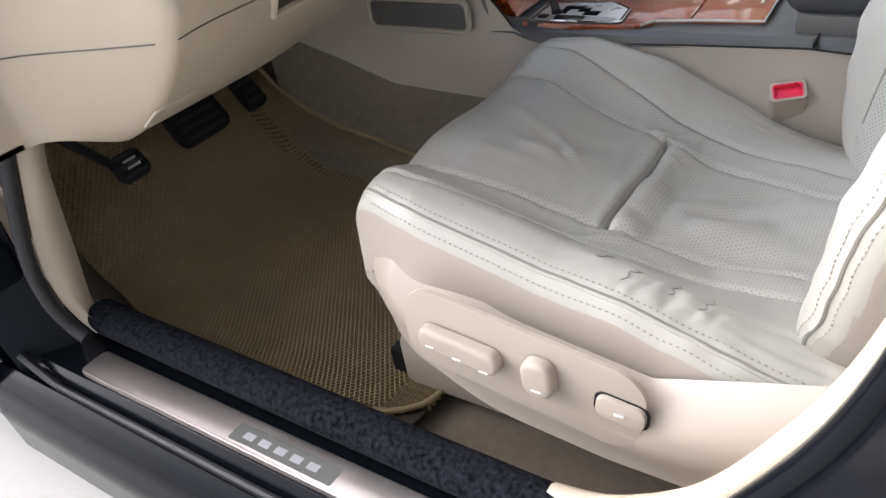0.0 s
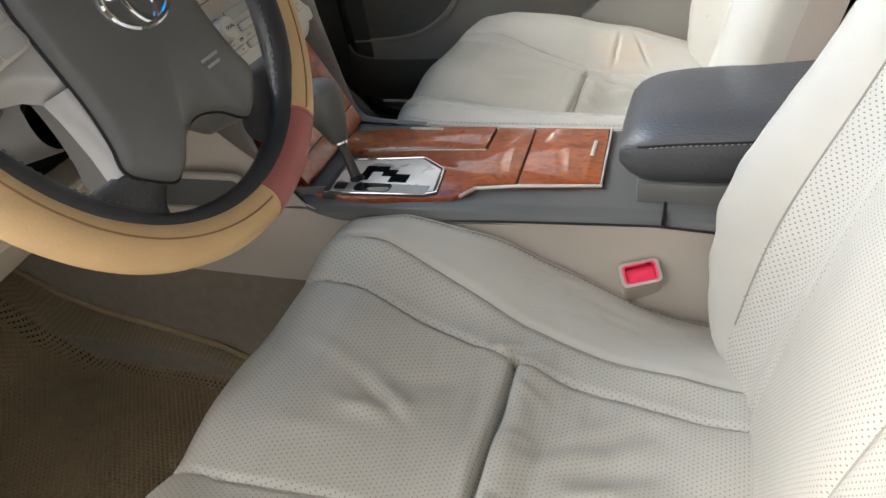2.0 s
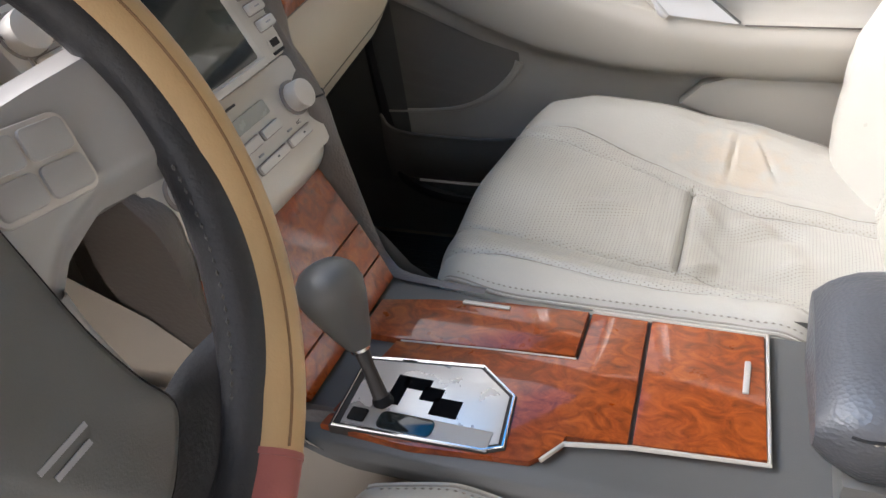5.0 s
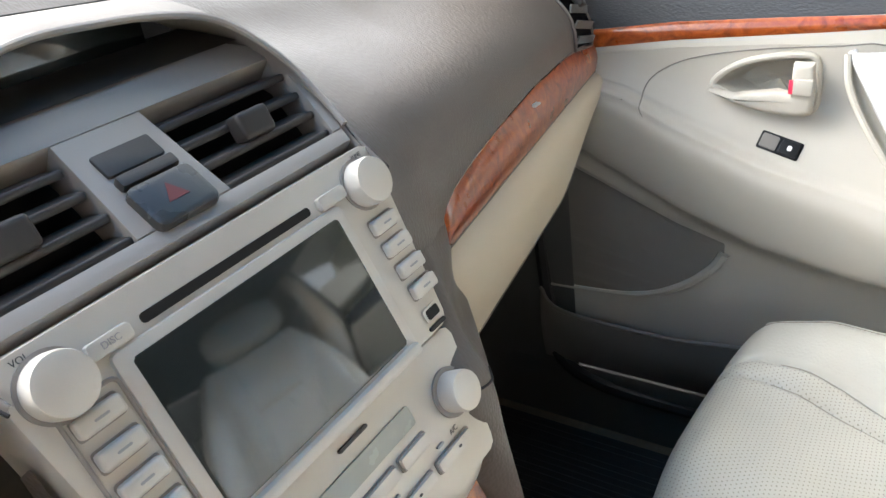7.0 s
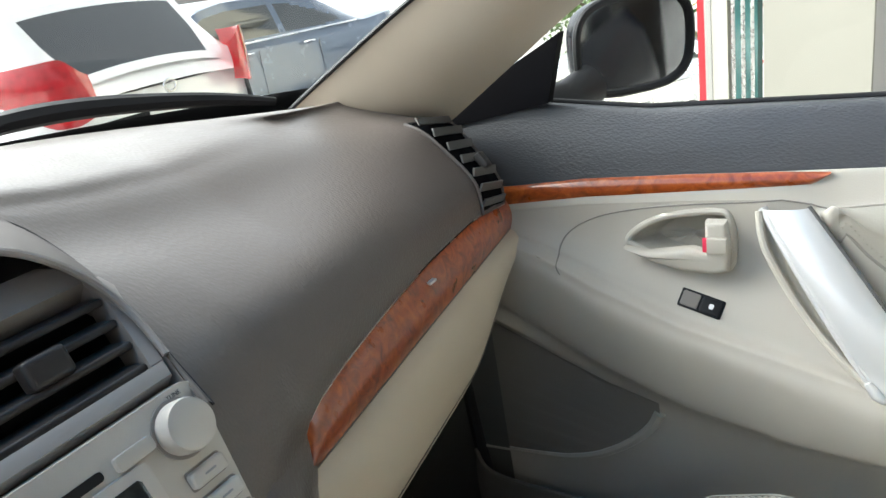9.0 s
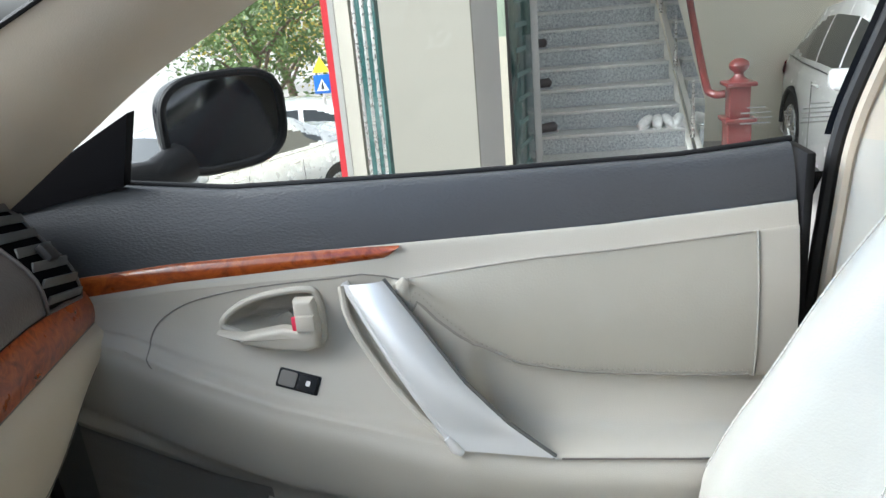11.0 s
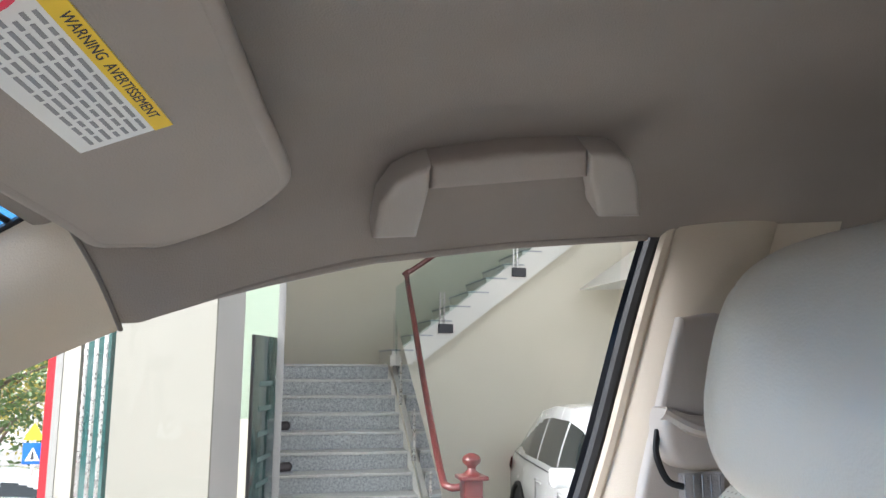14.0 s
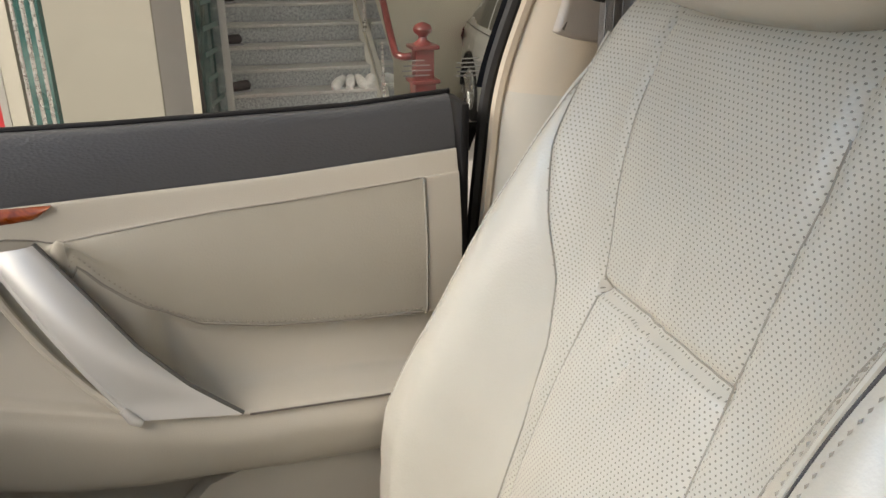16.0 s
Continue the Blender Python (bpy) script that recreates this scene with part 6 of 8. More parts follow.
part("kick_flange", grid(lambda a, b: FL_L[int(round(b * (len(FL_L) - 1)))].lerp(FL_R[int(round(b * (len(FL_L) - 1)))], a) + Vector((0, -0.010 * math.sin(math.pi * a), 0)), 8, len(FL_L) - 1), M_BEIGE, jamb)
part("edge_seal", tube([p + Vector((-0.013, 0.004, 0)) for p in FL_L], 0.011, 10), M_RUBBER, jamb)
part("jamb_panel", grid(lambda a, b: (-0.79 - 0.075 * a, interp(((0, 1.00), (0.3, 1.05), (0.5, 1.05), (1, 0.95)), b) + 0.06 * a + 0.015 * math.sin(9 * b), 0.345 + b * 0.70), 14, 30), M_JAMB, jamb)
part("jamb_back", grid(lambda a, b: (-0.865 + 0.10 * a, 1.12 + 0.0 * a, 0.2 + b * 0.85), 4, 4), M_PAINT, jamb)
for z in (0.52, 0.86):
    part("door_hinge", box(-0.86, -0.80, 1.045, 1.10, z - 0.03, z + 0.03, 0.008), M_JAMB, jamb)
part("fender_side", grid(lambda a, b: (-0.88 - 0.03 * math.sin(math.pi * b) + 0.10 * a ** 4, 1.12 + a * 1.5, 0.2 + b * 0.75), 12, 10), M_PAINT, jamb)

bp_l = structure("pillar_middle_left", "beige middle pillar trim beside the driver's seat with dark outer seal", "car pillar")
b_line = curve_points([(-0.752, 0.235, 0.412), (-0.752, 0.17, 0.43), (-0.752, 0.09, 0.494), (-0.752, 0.03, 0.59), (-0.752, -0.012, 0.69), (-0.750, -0.04, 0.82), (-0.748, -0.055, 1.0), (-0.70, -0.12, 1.38)], 8)
part("pillar_edge", tube(b_line, 0.015, 10, flat=1.0), M_BEIGE, bp_l)
part("outer_seal", tube([p + Vector((-0.032, 0.0, -0.006)) for p in b_line], 0.014, 10), M_PAINT, bp_l)
part("pillar_outer", grid(lambda a, b: (b_line[int(a * (len(b_line) - 1))].x - 0.045 - 0.09 * b, b_line[int(a * (len(b_line) - 1))].y - 0.03 * b, b_line[int(a * (len(b_line) - 1))].z - 0.01), len(b_line) - 1, 6), M_PAINT, bp_l)
part("pillar_trim", grid(lambda a, b: (b_line[int(a * (len(b_line) - 1))].x + 0.012 + 0.05 * b, b_line[int(a * (len(b_line) - 1))].y - 0.22 * b, b_line[int(a * (len(b_line) - 1))].z), len(b_line) - 1, 6), M_BEIGE, bp_l)

# ---- passenger door ----
door = structure("door_passenger", "closed passenger door, dark grey over pale grey-beige trim with wood strip", "car door")
ZB = ((-0.02, 1.034), (0.05, 1.027), (0.15, 1.019), (0.40, 1.014), (0.65, 1.013), (0.80, 1.028), (0.9, 1.035))
ZD = ((-0.02, 0.980), (0.10, 0.970), (0.23, 0.960), (0.46, 0.9500), (0.60, 0.945), (0.72, 0.939), (0.82, 0.929), (0.9, 0.92))
XR = ((-0.02, 0.656), (0.05, 0.656), (0.15, 0.651), (0.30, 0.650), (0.40, 0.646), (0.60, 0.660), (0.775, 0.680), (0.9, 0.69))
ZR = ((-0.02, 0.712), (0.05, 0.713), (0.156, 0.716), (0.30, 0.720), (0.40, 0.736), (0.60, 0.784), (0.70, 0.818), (0.775, 0.852), (0.9, 0.885))
ZL = ((-0.02, 0.63), (0.24, 0.632), (0.48, 0.646), (0.60, 0.668), (0.704, 0.702), (0.80, 0.745), (0.9, 0.79))


def stitch_z(y):
    return interp(((0.0, 0.790), (0.153, 0.793), (0.26, 0.800), (0.33, 0.813), (0.38, 0.840), (0.42, 0.878), (0.453, 0.921)), y)


def door_pts(y):
    zb, zd, xr, zr, zl = (interp(t, y) for t in (ZB, ZD, XR, ZR, ZL))
    k = sm(0.476, 0.450, y)  # behind the slanting pull handle the upholstered panel begins
    k_mid, k_low = sm(0.462, 0.436, y), sm(0.400, 0.365, y)
    zs = stitch_z(min(y, 0.45))
    zp = zd - interp(((0.0, 0.024), (0.3, 0.026), (0.46, 0.033), (0.5, 0.026)), y)
    za, ze, xe = zp - 0.006, zr + 0.007, xr + 0.018  # the face between the belt and the armrest's edge

    def face(f):
        return 0.7155 + (xe - 0.7155) * f + 0.10 * (za - ze) * math.sin(math.pi * f), za + (ze - za) * f

    def mix(f, x, z, k=k):
        fx, fz = face(f)
        return fx * (1 - k) + x * k, fz * (1 - k) + z * k

    return [
        (0.785, zb - 0.004), (0.762, zb + 0.001), (0.748, zb - 0.004), (0.735, (zb + zd) / 2), (0.728, zd + 0.003), (0.7275, zd), (0.723, zd - 0.003), (0.716, zp),
        (0.7155 - 0.004 * k, zp - 0.006), mix(0.25, 0.699, (zp + zs) / 2), mix(0.5, 0.702, zs, k_mid),
        mix(0.72, 0.714, zs - 0.012, k_low), mix(0.88, 0.709, zr + 0.026, k_low), (xr + 0.018 + 0.025 * k_low, zr + 0.007), (xr + 0.004, zr + 0.002), (xr, zr - 0.006),
        (xr - 0.006, zr - 0.03), (xr + 0.003, zl + 0.018), (xr + 0.016, zl), (0.700, zl - 0.022), (0.706, zl - 0.06), (0.700, 0.50), (0.695, 0.42), (0.70, 0.39)]


ND = 23


def door_at(a, b):
    y = 0.90 - a * 0.865
    x, z = along(door_pts(y), b)
    return (x, y, z)


NB = 23 * 6
def stations(lo, hi):
    return lambda a, b: lo / ND <= b < hi / ND


CUP = [(0.668, 0.868), (0.655, 0.883), (0.63, 0.896), (0.595, 0.9035), (0.562, 0.905), (0.553, 0.896), (0.549, 0.87), (0.551, 0.846), (0.565, 0.8395), (0.60, 0.842), (0.635, 0.852), (0.655, 0.860)]
CUP_LOOP = curve_points([(y, z, 0) for y, z in CUP], 6, True)
CUP_MID = Vector((0.595, 0.872, 0))


def in_cup(y, z):
    """Inside the release cup's outline."""
    hit = False
    for p, q in zip(CUP_LOOP, CUP_LOOP[1:] + CUP_LOOP[:1]):
        if (p.y > z) != (q.y > z) and y < p.x + (z - p.y) * (q.x - p.x) / (q.y - p.y):
            hit = not hit
    return hit


def trim_face(a, b):
    y = 0.90 - a * 0.865
    if not 5.5 / ND <= b < 14.5 / ND or (0.075 < y < 0.445 and 7.7 / ND <= b < 10.2 / ND):
        return False
    p = door_at(a, b)
    return not (0.54 < y < 0.68 and in_cup(y, p[2]))


part("belt_pad", grid(door_at, 100, NB, stations(0, 5.5)), M_BELT, door, "dark grey padded belt line")
part("upper_trim", grid(door_at, 240, 23 * 12, trim_face), M_DOOR, door)
part("leather_panel", grid(door_at, 240, 23 * 12, lambda a, b: 0.075 < 0.90 - a * 0.865 < 0.445 and 7.7 / ND <= b < 10.2 / ND), M_DOOR_LEATHER, door, "stitched grey-beige leather door panel")
part("armrest_ledge", grid(door_at, 100, NB, stations(14.5, 19)), M_DOOR, door)
part("lower_panel", grid(door_at, 100, NB, stations(19, 23)), M_DOOR, door)
yl = [0.445 - k * 0.0065 for k in range(57)]
def on_door(y, s, off=0.0):
    x, z = along(door_pts(y), s / ND)
    return Vector((x - off, y, z))


def door_face(y, z, off=0.0):
    """The point of the door's inner face at a given length and height."""
    s = min((abs(on_door(y, k / 8).z - z), k / 8) for k in range(44, 8 * 15))[1]
    p = on_door(y, s)
    return Vector((p.x - off, y, z))


part("panel_groove", tube([on_door(y, 10.15, 0.0002) for y in yl], 0.0016, 8), M_SEAM, door)
part("stitching", stitches([on_door(y, 9.98, 0.0022) for y in yl], 0.006, 0.0013), M_STITCH, door)
part("panel_line", tube([on_door(y, 7.7, 0.0003) for y in yl], 0.0011, 6), M_SEAM, door)
part("panel_line", tube([on_door(0.076, 7.7 + 2.6 * k / 14, 0.0003) for k in range(15)], 0.0015, 6), M_SEAM, door)
part("panel_line", tube([on_door(y, 14.4, 0.0006) for y in yl[24:]], 0.0012, 6), M_GREY, door)
part("rear_edge", box(0.716, 0.780, 0.022, 0.032, 0.40, 1.026, 0.003), M_BLACK, door)
part("outer_skin", grid(lambda a, b: (0.80 + 0.10 * math.sin(math.pi * min(1, b * 1.05)) ** 0.6, 1.1 - a * 1.12, 0.985 - b * 0.76), 10, 16), M_PAINT, door)
part("belt_seal", tube([(0.768, y, interp(ZB, y) + 0.002) for y in (0.03, 0.15, 0.4, 0.65, 0.775)], 0.0035, 8), M_BLACK, door)
# wood strip of the door
WL, WH = ((0.455, 0.9480), (0.462, 0.9415), (0.472, 0.9345), (0.50, 0.931), (0.60, 0.921), (0.72, 0.910), (0.835, 0.893)), ((0.455, 0.9485), (0.50, 0.9485), (0.60, 0.9455), (0.72, 0.940), (0.835, 0.928))
part("wood_strip", grid(lambda a, b: (on_door(0.835 - a * 0.38, 5.5).x - 0.002 - 0.007 * math.sin(math.pi * b) ** 0.6, 0.835 - a * 0.38, interp(WH, 0.835 - a * 0.38) * (1 - b) + interp(WL, 0.835 - a * 0.38) * b), 60, 10), M_WOOD, door, "glossy burl wood strip")
# inner release: cup, lever, red mark
def cup_rim_at(k, off):
    p = CUP_LOOP[k % len(CUP_LOOP)]
    return door_face(p.x, p.y, off)


def bowl(a, b):
    p = cup_rim_at(int(round(a * len(CUP_LOOP))), 0.0)
    c = Vector((p.x + 0.022, CUP_MID.x, CUP_MID.y))
    q = p.lerp(c, b)
    q.x = p.x + 0.026 * sm(0.0, 0.45, b)
    return q


# cup lined darker than the plastic trim: painted shade inside the bowl
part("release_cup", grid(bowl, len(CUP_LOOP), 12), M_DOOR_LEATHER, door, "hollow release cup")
part("cup_rim", tube([cup_rim_at(k, 0.001) for k in range(len(CUP_LOOP))], 0.0042, 8, closed=True), M_DOOR, door)
lever_t = prism([(0.668, 0.866), (0.640, 0.862), (0.615, 0.866), (0.590, 0.870), (0.5745, 0.866), (0.5745, 0.902), (0.553, 0.902), (0.549, 0.87), (0.551, 0.846), (0.565, 0.841), (0.60, 0.843), (0.635, 0.852)], 0, 0.016, 0.006, m=Matrix(((0, 0, -1, 0.7005), (1, 0, 0, 0), (0, 1, 0, 0), (0, 0, 0, 1))), seg=3)
lv = part("release_lever", lever_t, M_DOOR, door)
part("lock_tab", box(0.680, 0.688, 0.551, 0.572, 0.868, 0.886, 0.002), M_DOOR, lv)
part("lock_mark", box(0.6815, 0.686, 0.5715, 0.5765, 0.869, 0.885, 0.0008), M_RED, lv)
REC = curve_points([(0.69, 0.806, 0), (0.735, 0.822, 0), (0.752, 0.846, 0), (0.745, 0.872, 0), (0.71, 0.893, 0), (0.66, 0.905, 0), (0.60, 0.912, 0), (0.53, 0.9165, 0)], 6)
part("recess_line", tube([door_face(p.x, p.y, 0.0002) for p in REC] + [on_door(0.50 - 0.009 * k, 7.75, 0.0003) for k in range(7)], 0.0009, 6), M_POCKET, door)
# window switch
SWM = frame_of(door_face(0.581, 0.803) + Vector((0.0015, 0, 0)), door_face(0.561, 0.7975) - door_face(0.601, 0.8085), door_face(0.578, 0.815) - door_face(0.584, 0.791))
part("switch_plate", prism(rounded(0.050, 0.022, 0.002, 2), -0.012, 0.0030, 0.001, m=SWM), M_BLACK, door)
part("switch_rocker", prism(rounded(0.020, 0.017, 0.002, 2, -0.0125, 0), -0.002, 0.0042, 0.001, m=SWM), M_POCKET, door)
part("switch_button", prism(rounded(0.022, 0.018, 0.002, 2, 0.0115, 0), -0.002, 0.0055, 0.0015, m=SWM), M_BLACK, door)
part("switch_mark", prism(rounded(0.005, 0.006, 0.001, 1, 0.012, 0), 0, 0.0060, m=SWM), M_WHITE, door)
# pull handle
def handle(a, b):
    top_f, top_r = Vector((0.706, 0.519, 0.912)), Vector((0.702, 0.474, 0.916))
    bot_f, bot_r = Vector((0.642, 0.402, 0.738)), Vector((0.648, 0.296, 0.7215))
    k = b
    p = top_f.lerp(bot_f, k)
    q = top_r.lerp(bot_r, k)
    w = interp(((0, 1.0), (0.55, 0.80), (0.8, 0.85), (1, 1.0)), k)
    q = p.lerp(q, w) if k < 1 else q
    r = p.lerp(q, a)
    r.x -= 0.014 * math.sin(math.pi * a) ** 0.5 * math.sin(math.pi * min(1, 0.12 + k)) + 0.010 * math.sin(math.pi * k)
    return r


ph = part("pull_handle", grid(handle, 16, 30), M_SATIN, door, "diagonal satin silver pull handle")
part("handle_edge", tube([handle(0.0, k / 20) + Vector((0.004, 0, 0)) for k in range(21)], 0.005, 8), M_SATIN, ph)
part("handle_edge", tube([handle(1.0, k / 20) + Vector((0.003, 0, 0)) for k in range(21)], 0.003, 8), M_GREY_SMOOTH, ph)
LIP = curve_points([(0.706, 0.522, 0.910), (0.694, 0.514, 0.872), (0.677, 0.479, 0.815), (0.659, 0.439, 0.770), (0.645, 0.405, 0.742)], 6)
# hollow takes the darker leather tone as painted shade behind the bar
part("grip_hollow", grid(lambda a, b: LIP[int(round(b * (len(LIP) - 1)))].lerp(handle(0.0, b), a) + Vector((0.016 * math.sin(math.pi * min(1.0, a * 1.1)) ** 0.7 * math.sin(math.pi * b) ** 0.5, 0, 0)), 12, len(LIP) - 1), M_DOOR_LEATHER, ph, "finger hollow behind the handle, shade put into its colour")
part("grip_lip", tube(LIP, 0.0042, 8), M_DOOR, ph)
part("handle_foot", tube([(0.6445, 0.412, 0.752), (0.6415, 0.404, 0.741), (0.6425, 0.396, 0.734)], [0.004, 0.006, 0.004], 10), M_SATIN, ph)
# speaker and map pocket low on the door
SPK = curve_points([(0.640, 0.636, 0), (0.655, 0.610, 0), (0.690, 0.578, 0), (0.740, 0.552, 0), (0.80, 0.541, 0), (0.90, 0.536, 0)], 6)


def low_face(y, z, off=0.0):
    s_ = min((abs(on_door(y, k / 8).z - z), k / 8) for k in range(8 * 19, 8 * 23))[1]
    return Vector((on_door(y, s_).x - off, y, z))


def speaker(a, b):
    p = SPK[int(round(a * (len(SPK) - 1)))]
    z = p.y + (interp(ZL, p.x) - 0.028 - p.y) * b
    return low_face(p.x, z, 0.003) 


part("speaker_grille", grid(speaker, len(SPK) - 1, 70), M_POCKET, door, "ribbed speaker grille with a rounded corner low in the door")
part("speaker_border", tube([low_face(p.x, p.y, 0.002) for p in SPK], [0.008 - 0.004 * k / (len(SPK) - 1) for k in range(len(SPK))], 8), M_DOOR, door)
PLIP = curve_points([(0.690, 0.915, 0.53), (0.672, 0.871, 0.506), (0.668, 0.71, 0.501), (0.668, 0.587, 0.512), (0.670, 0.35, 0.518), (0.682, 0.06, 0.52)], 8)
part("map_pocket", grid(lambda a, b: PLIP[int(round(a * (len(PLIP) - 1)))].lerp(Vector((0.694, PLIP[int(round(a * (len(PLIP) - 1)))].y, 0.395)), b ** 1.4) + Vector((-0.008 * math.sin(math.pi * b), 0, -0.125 * (b - b ** 1.4))), len(PLIP) - 1, 10), M_POCKET, door, "map pocket wall")
part("inner_sill", box(0.70, 0.80, -0.25, 1.1, 0.18, 0.385, 0.01), M_GREY_SMOOTH, door)
part("pocket_lip", tube(PLIP, 0.0035, 8), M_POCKET, door)
part("armrest_bracket", prism([(0.376, 0.583), (0.342, 0.618), (0.30, 0.632), (0.05, 0.655), (0.04, 0.44), (0.14, 0.498)], 0, 0.026, 0.010, m=Matrix(((0, 0, -1, 0.700), (1, 0, 0, 0), (0, 1, 0, 0), (0, 0, 0, 1)))), M_DOOR, door)
part("kick_trim_right", grid(lambda a, b: (0.705 - 0.02 * b, 0.86 + 0.65 * a, 0.25 + 0.66 * b), 8, 8), M_GREY_SMOOTH, door)
part("door_seal", tube(curve_points([(0.705, 0.925, 0.93), (0.70, 0.92, 0.80), (0.70, 0.905, 0.50), (0.70, 0.86, 0.37), (0.705, 0.6, 0.345), (0.705, 0.1, 0.345)], 8), 0.012, 8), M_RUBBER, door)

# ---- roof, pillars, glass ----
ceiling = structure("ceiling", "warm grey woven fabric headliner of the car roof", "headliner")
EDGE = ((-1.3, 0.64, 1.33), (-0.6, 0.66, 1.385), (-0.25, 0.668, 1.388), (-0.08, 0.671, 1.383), (0.07, 0.671, 1.368), (0.222, 0.668, 1.345), (0.33, 0.659, 1.314), (0.425, 0.648, 1.277), (0.45, 0.618, 1.325), (0.475, 0.588, 1.370), (0.52, 0.575, 1.380), (0.57, 0.565, 1.380))


def edge_at(y):
    return interp([(e[0], e[1]) for e in EDGE], y), interp([(e[0], e[2]) for e in EDGE], y)


def roof_z(x, y):
    front = interp(((-1.3, 1.42), (-0.6, 1.468), (0.0, 1.474), (0.2, 1.472), (0.36, 1.462), (0.47, 1.437), (0.56, 1.400)), y)
    return front


def headliner(a, b):
    y = 0.545 - b * 1.85
    t = 2 * a - 1
    q = abs(t)
    ex, ez = edge_at(y)
    zc = roof_z(0, y)
    x = ex * q
    late = interp(((0, 0), (0.6, 0.03), (0.8, 0.10), (0.88, 0.20), (0.92, 0.32), (0.96, 0.60), (1, 1.0)), q)
    drop = interp(((0, 0), (0.5, 0.04), (0.7, 0.11), (0.80, 0.22), (0.88, 0.42), (0.94, 0.66), (1, 1.0)), q)
    drop += (late - drop) * sm(0.20, 0.40, y)
    return (math.copysign(x, t), y, zc + (ez - zc) * drop)


part("headliner", grid(headliner, 120, 110), M_LINER, ceiling)
part("roof_skin", grid(lambda a, b: ((edge_at(0.545 - b * 1.875)[0] + 0.015) * (2 * a - 1), 0.545 - b * 1.875, 1.505 - 0.060 * abs(2 * a - 1) ** 2.5 - 0.025 * sm(0.35, 0.56, 0.545 - b * 1.875) - 0.06 * sm(-1.0, -1.33, 0.545 - b * 1.875)), 20, 20), M_PAINT, ceiling)
for side in (-1, 1):
    ys = [-0.08 + 0.048 * k for k in range(11)]
    part("roof_seal", tube([(side * (edge_at(y)[0] + 0.001), y, edge_at(y)[1] + 0.001) for y in ys], [0.004 * sm(0.42, 0.25, y) + 0.0006 for y in ys], 8), M_LINER, ceiling)


def a_pillar(side):
    inner_l = curve_points([(0.622, 1.09, 1.045), (0.621, 1.035, 1.078), (0.606, 0.857, 1.170), (0.602, 0.70, 1.243), (0.600, 0.59, 1.296), (0.598, 0.505, 1.350), (0.590, 0.47, 1.372)], 8)
    outer_l = curve_points([(0.735, 0.96, 0.985), (0.724, 0.905, 1.010), (0.712, 0.80, 1.078), (0.700, 0.694, 1.147), (0.686, 0.60, 1.195), (0.664, 0.50, 1.243), (0.648, 0.425, 1.277)], 8)

    def f(a, b):
        i = int(round(b * (len(inner_l) - 1)))
        p = inner_l[i].lerp(outer_l[i], a)
        p += Vector((-0.018, -0.022, -0.006)) * math.sin(math.pi * a) * (1 - 0.75 * sm(0.72, 1.0, b))
        return (side * p.x, p.y, p.z)
    return f


for side, nm in ((1, "pillar_front_right"), (-1, "pillar_front_left")):
    ap = structure(nm, "beige windscreen pillar trim", "car pillar")
    part("pillar_trim", grid(a_pillar(side), 14, 48), M_PILLAR, ap)
    pts = [Vector(a_pillar(side)(0.0, k / 48)) for k in range(49)]
    part("screen_edge", tube([p + Vector((side * -0.001, 0.002, 0.001)) for p in pts], 0.003, 8), M_BLACK, ap)
    part("trim_joint", tube([Vector(a_pillar(side)(k / 12, 1.0)) + Vector((0, 0, -0.001)) for k in range(13)], 0.0022, 6), M_GREY, ap)

# mirror sail and door mirror outside
mir = thing("door_mirror", "black folding door mirror outside the passenger window", "wing mirror")
part("sail", prism([(0.742, 1.112), (0.765, 1.03), (0.93, 1.00), (0.91, 1.025)], 0, 0.02, 0.004, m=Matrix(((0, 0, 1, 0.738), (1, 0, 0, 0), (0, 1, 0, 0), (0, 0, 0, 1)))), M_SAIL, mir)
mc = Vector((0.985, 0.732, 1.061))
def mirror_shell(a, b):
    th = 2 * math.pi * a
    c, s = math.cos(th), math.sin(th)
    px, pz = math.copysign(abs(c) ** 0.62, c) * 0.094, math.copysign(abs(s) ** 0.62, s) * 0.069
    r = math.cos(b * math.pi / 2) ** 0.6
    return mm @ Vector((px * r, -0.005 + 0.085 * math.sin(b * math.pi / 2), pz * r))


mm = pose(mc.x, mc.y, mc.z, 3, 0, -43)
part("mirror_housing", grid(mirror_shell, 48, 14), M_PAINT, mir)
part("mirror_rim", tube([mm @ Vector((math.copysign(abs(math.cos(t)) ** 0.62, math.cos(t)) * 0.0915, -0.006, math.copysign(abs(math.sin(t)) ** 0.62, math.sin(t)) * 0.0663)) for t in (2 * math.pi * k / 48 for k in range(48))], 0.006, 8, closed=True), M_BLACK, mir)
part("mirror_glass", grid(lambda a, b: mm @ Vector((math.copysign(abs(math.cos(2 * math.pi * a)) ** 0.62, math.cos(2 * math.pi * a)) * 0.0895 * b, -0.004, math.copysign(abs(math.sin(2 * math.pi * a)) ** 0.62, math.sin(2 * math.pi * a)) * 0.0645 * b)), 48, 4), M_MIRROR, mir)
part("mirror_arm", tube([(0.80, 0.84, 1.01), (0.88, 0.80, 1.005), (0.93, 0.78, 1.015)], [0.03, 0.026, 0.03], 12), M_BLACK, mir)

# windows
def window(name, label, fn, nu, nv, mat):
    w = structure(name, label, "car window")
    p = part("pane", grid(fn, nu, nv), mat, w)
    p.visible_shadow = False
    return w


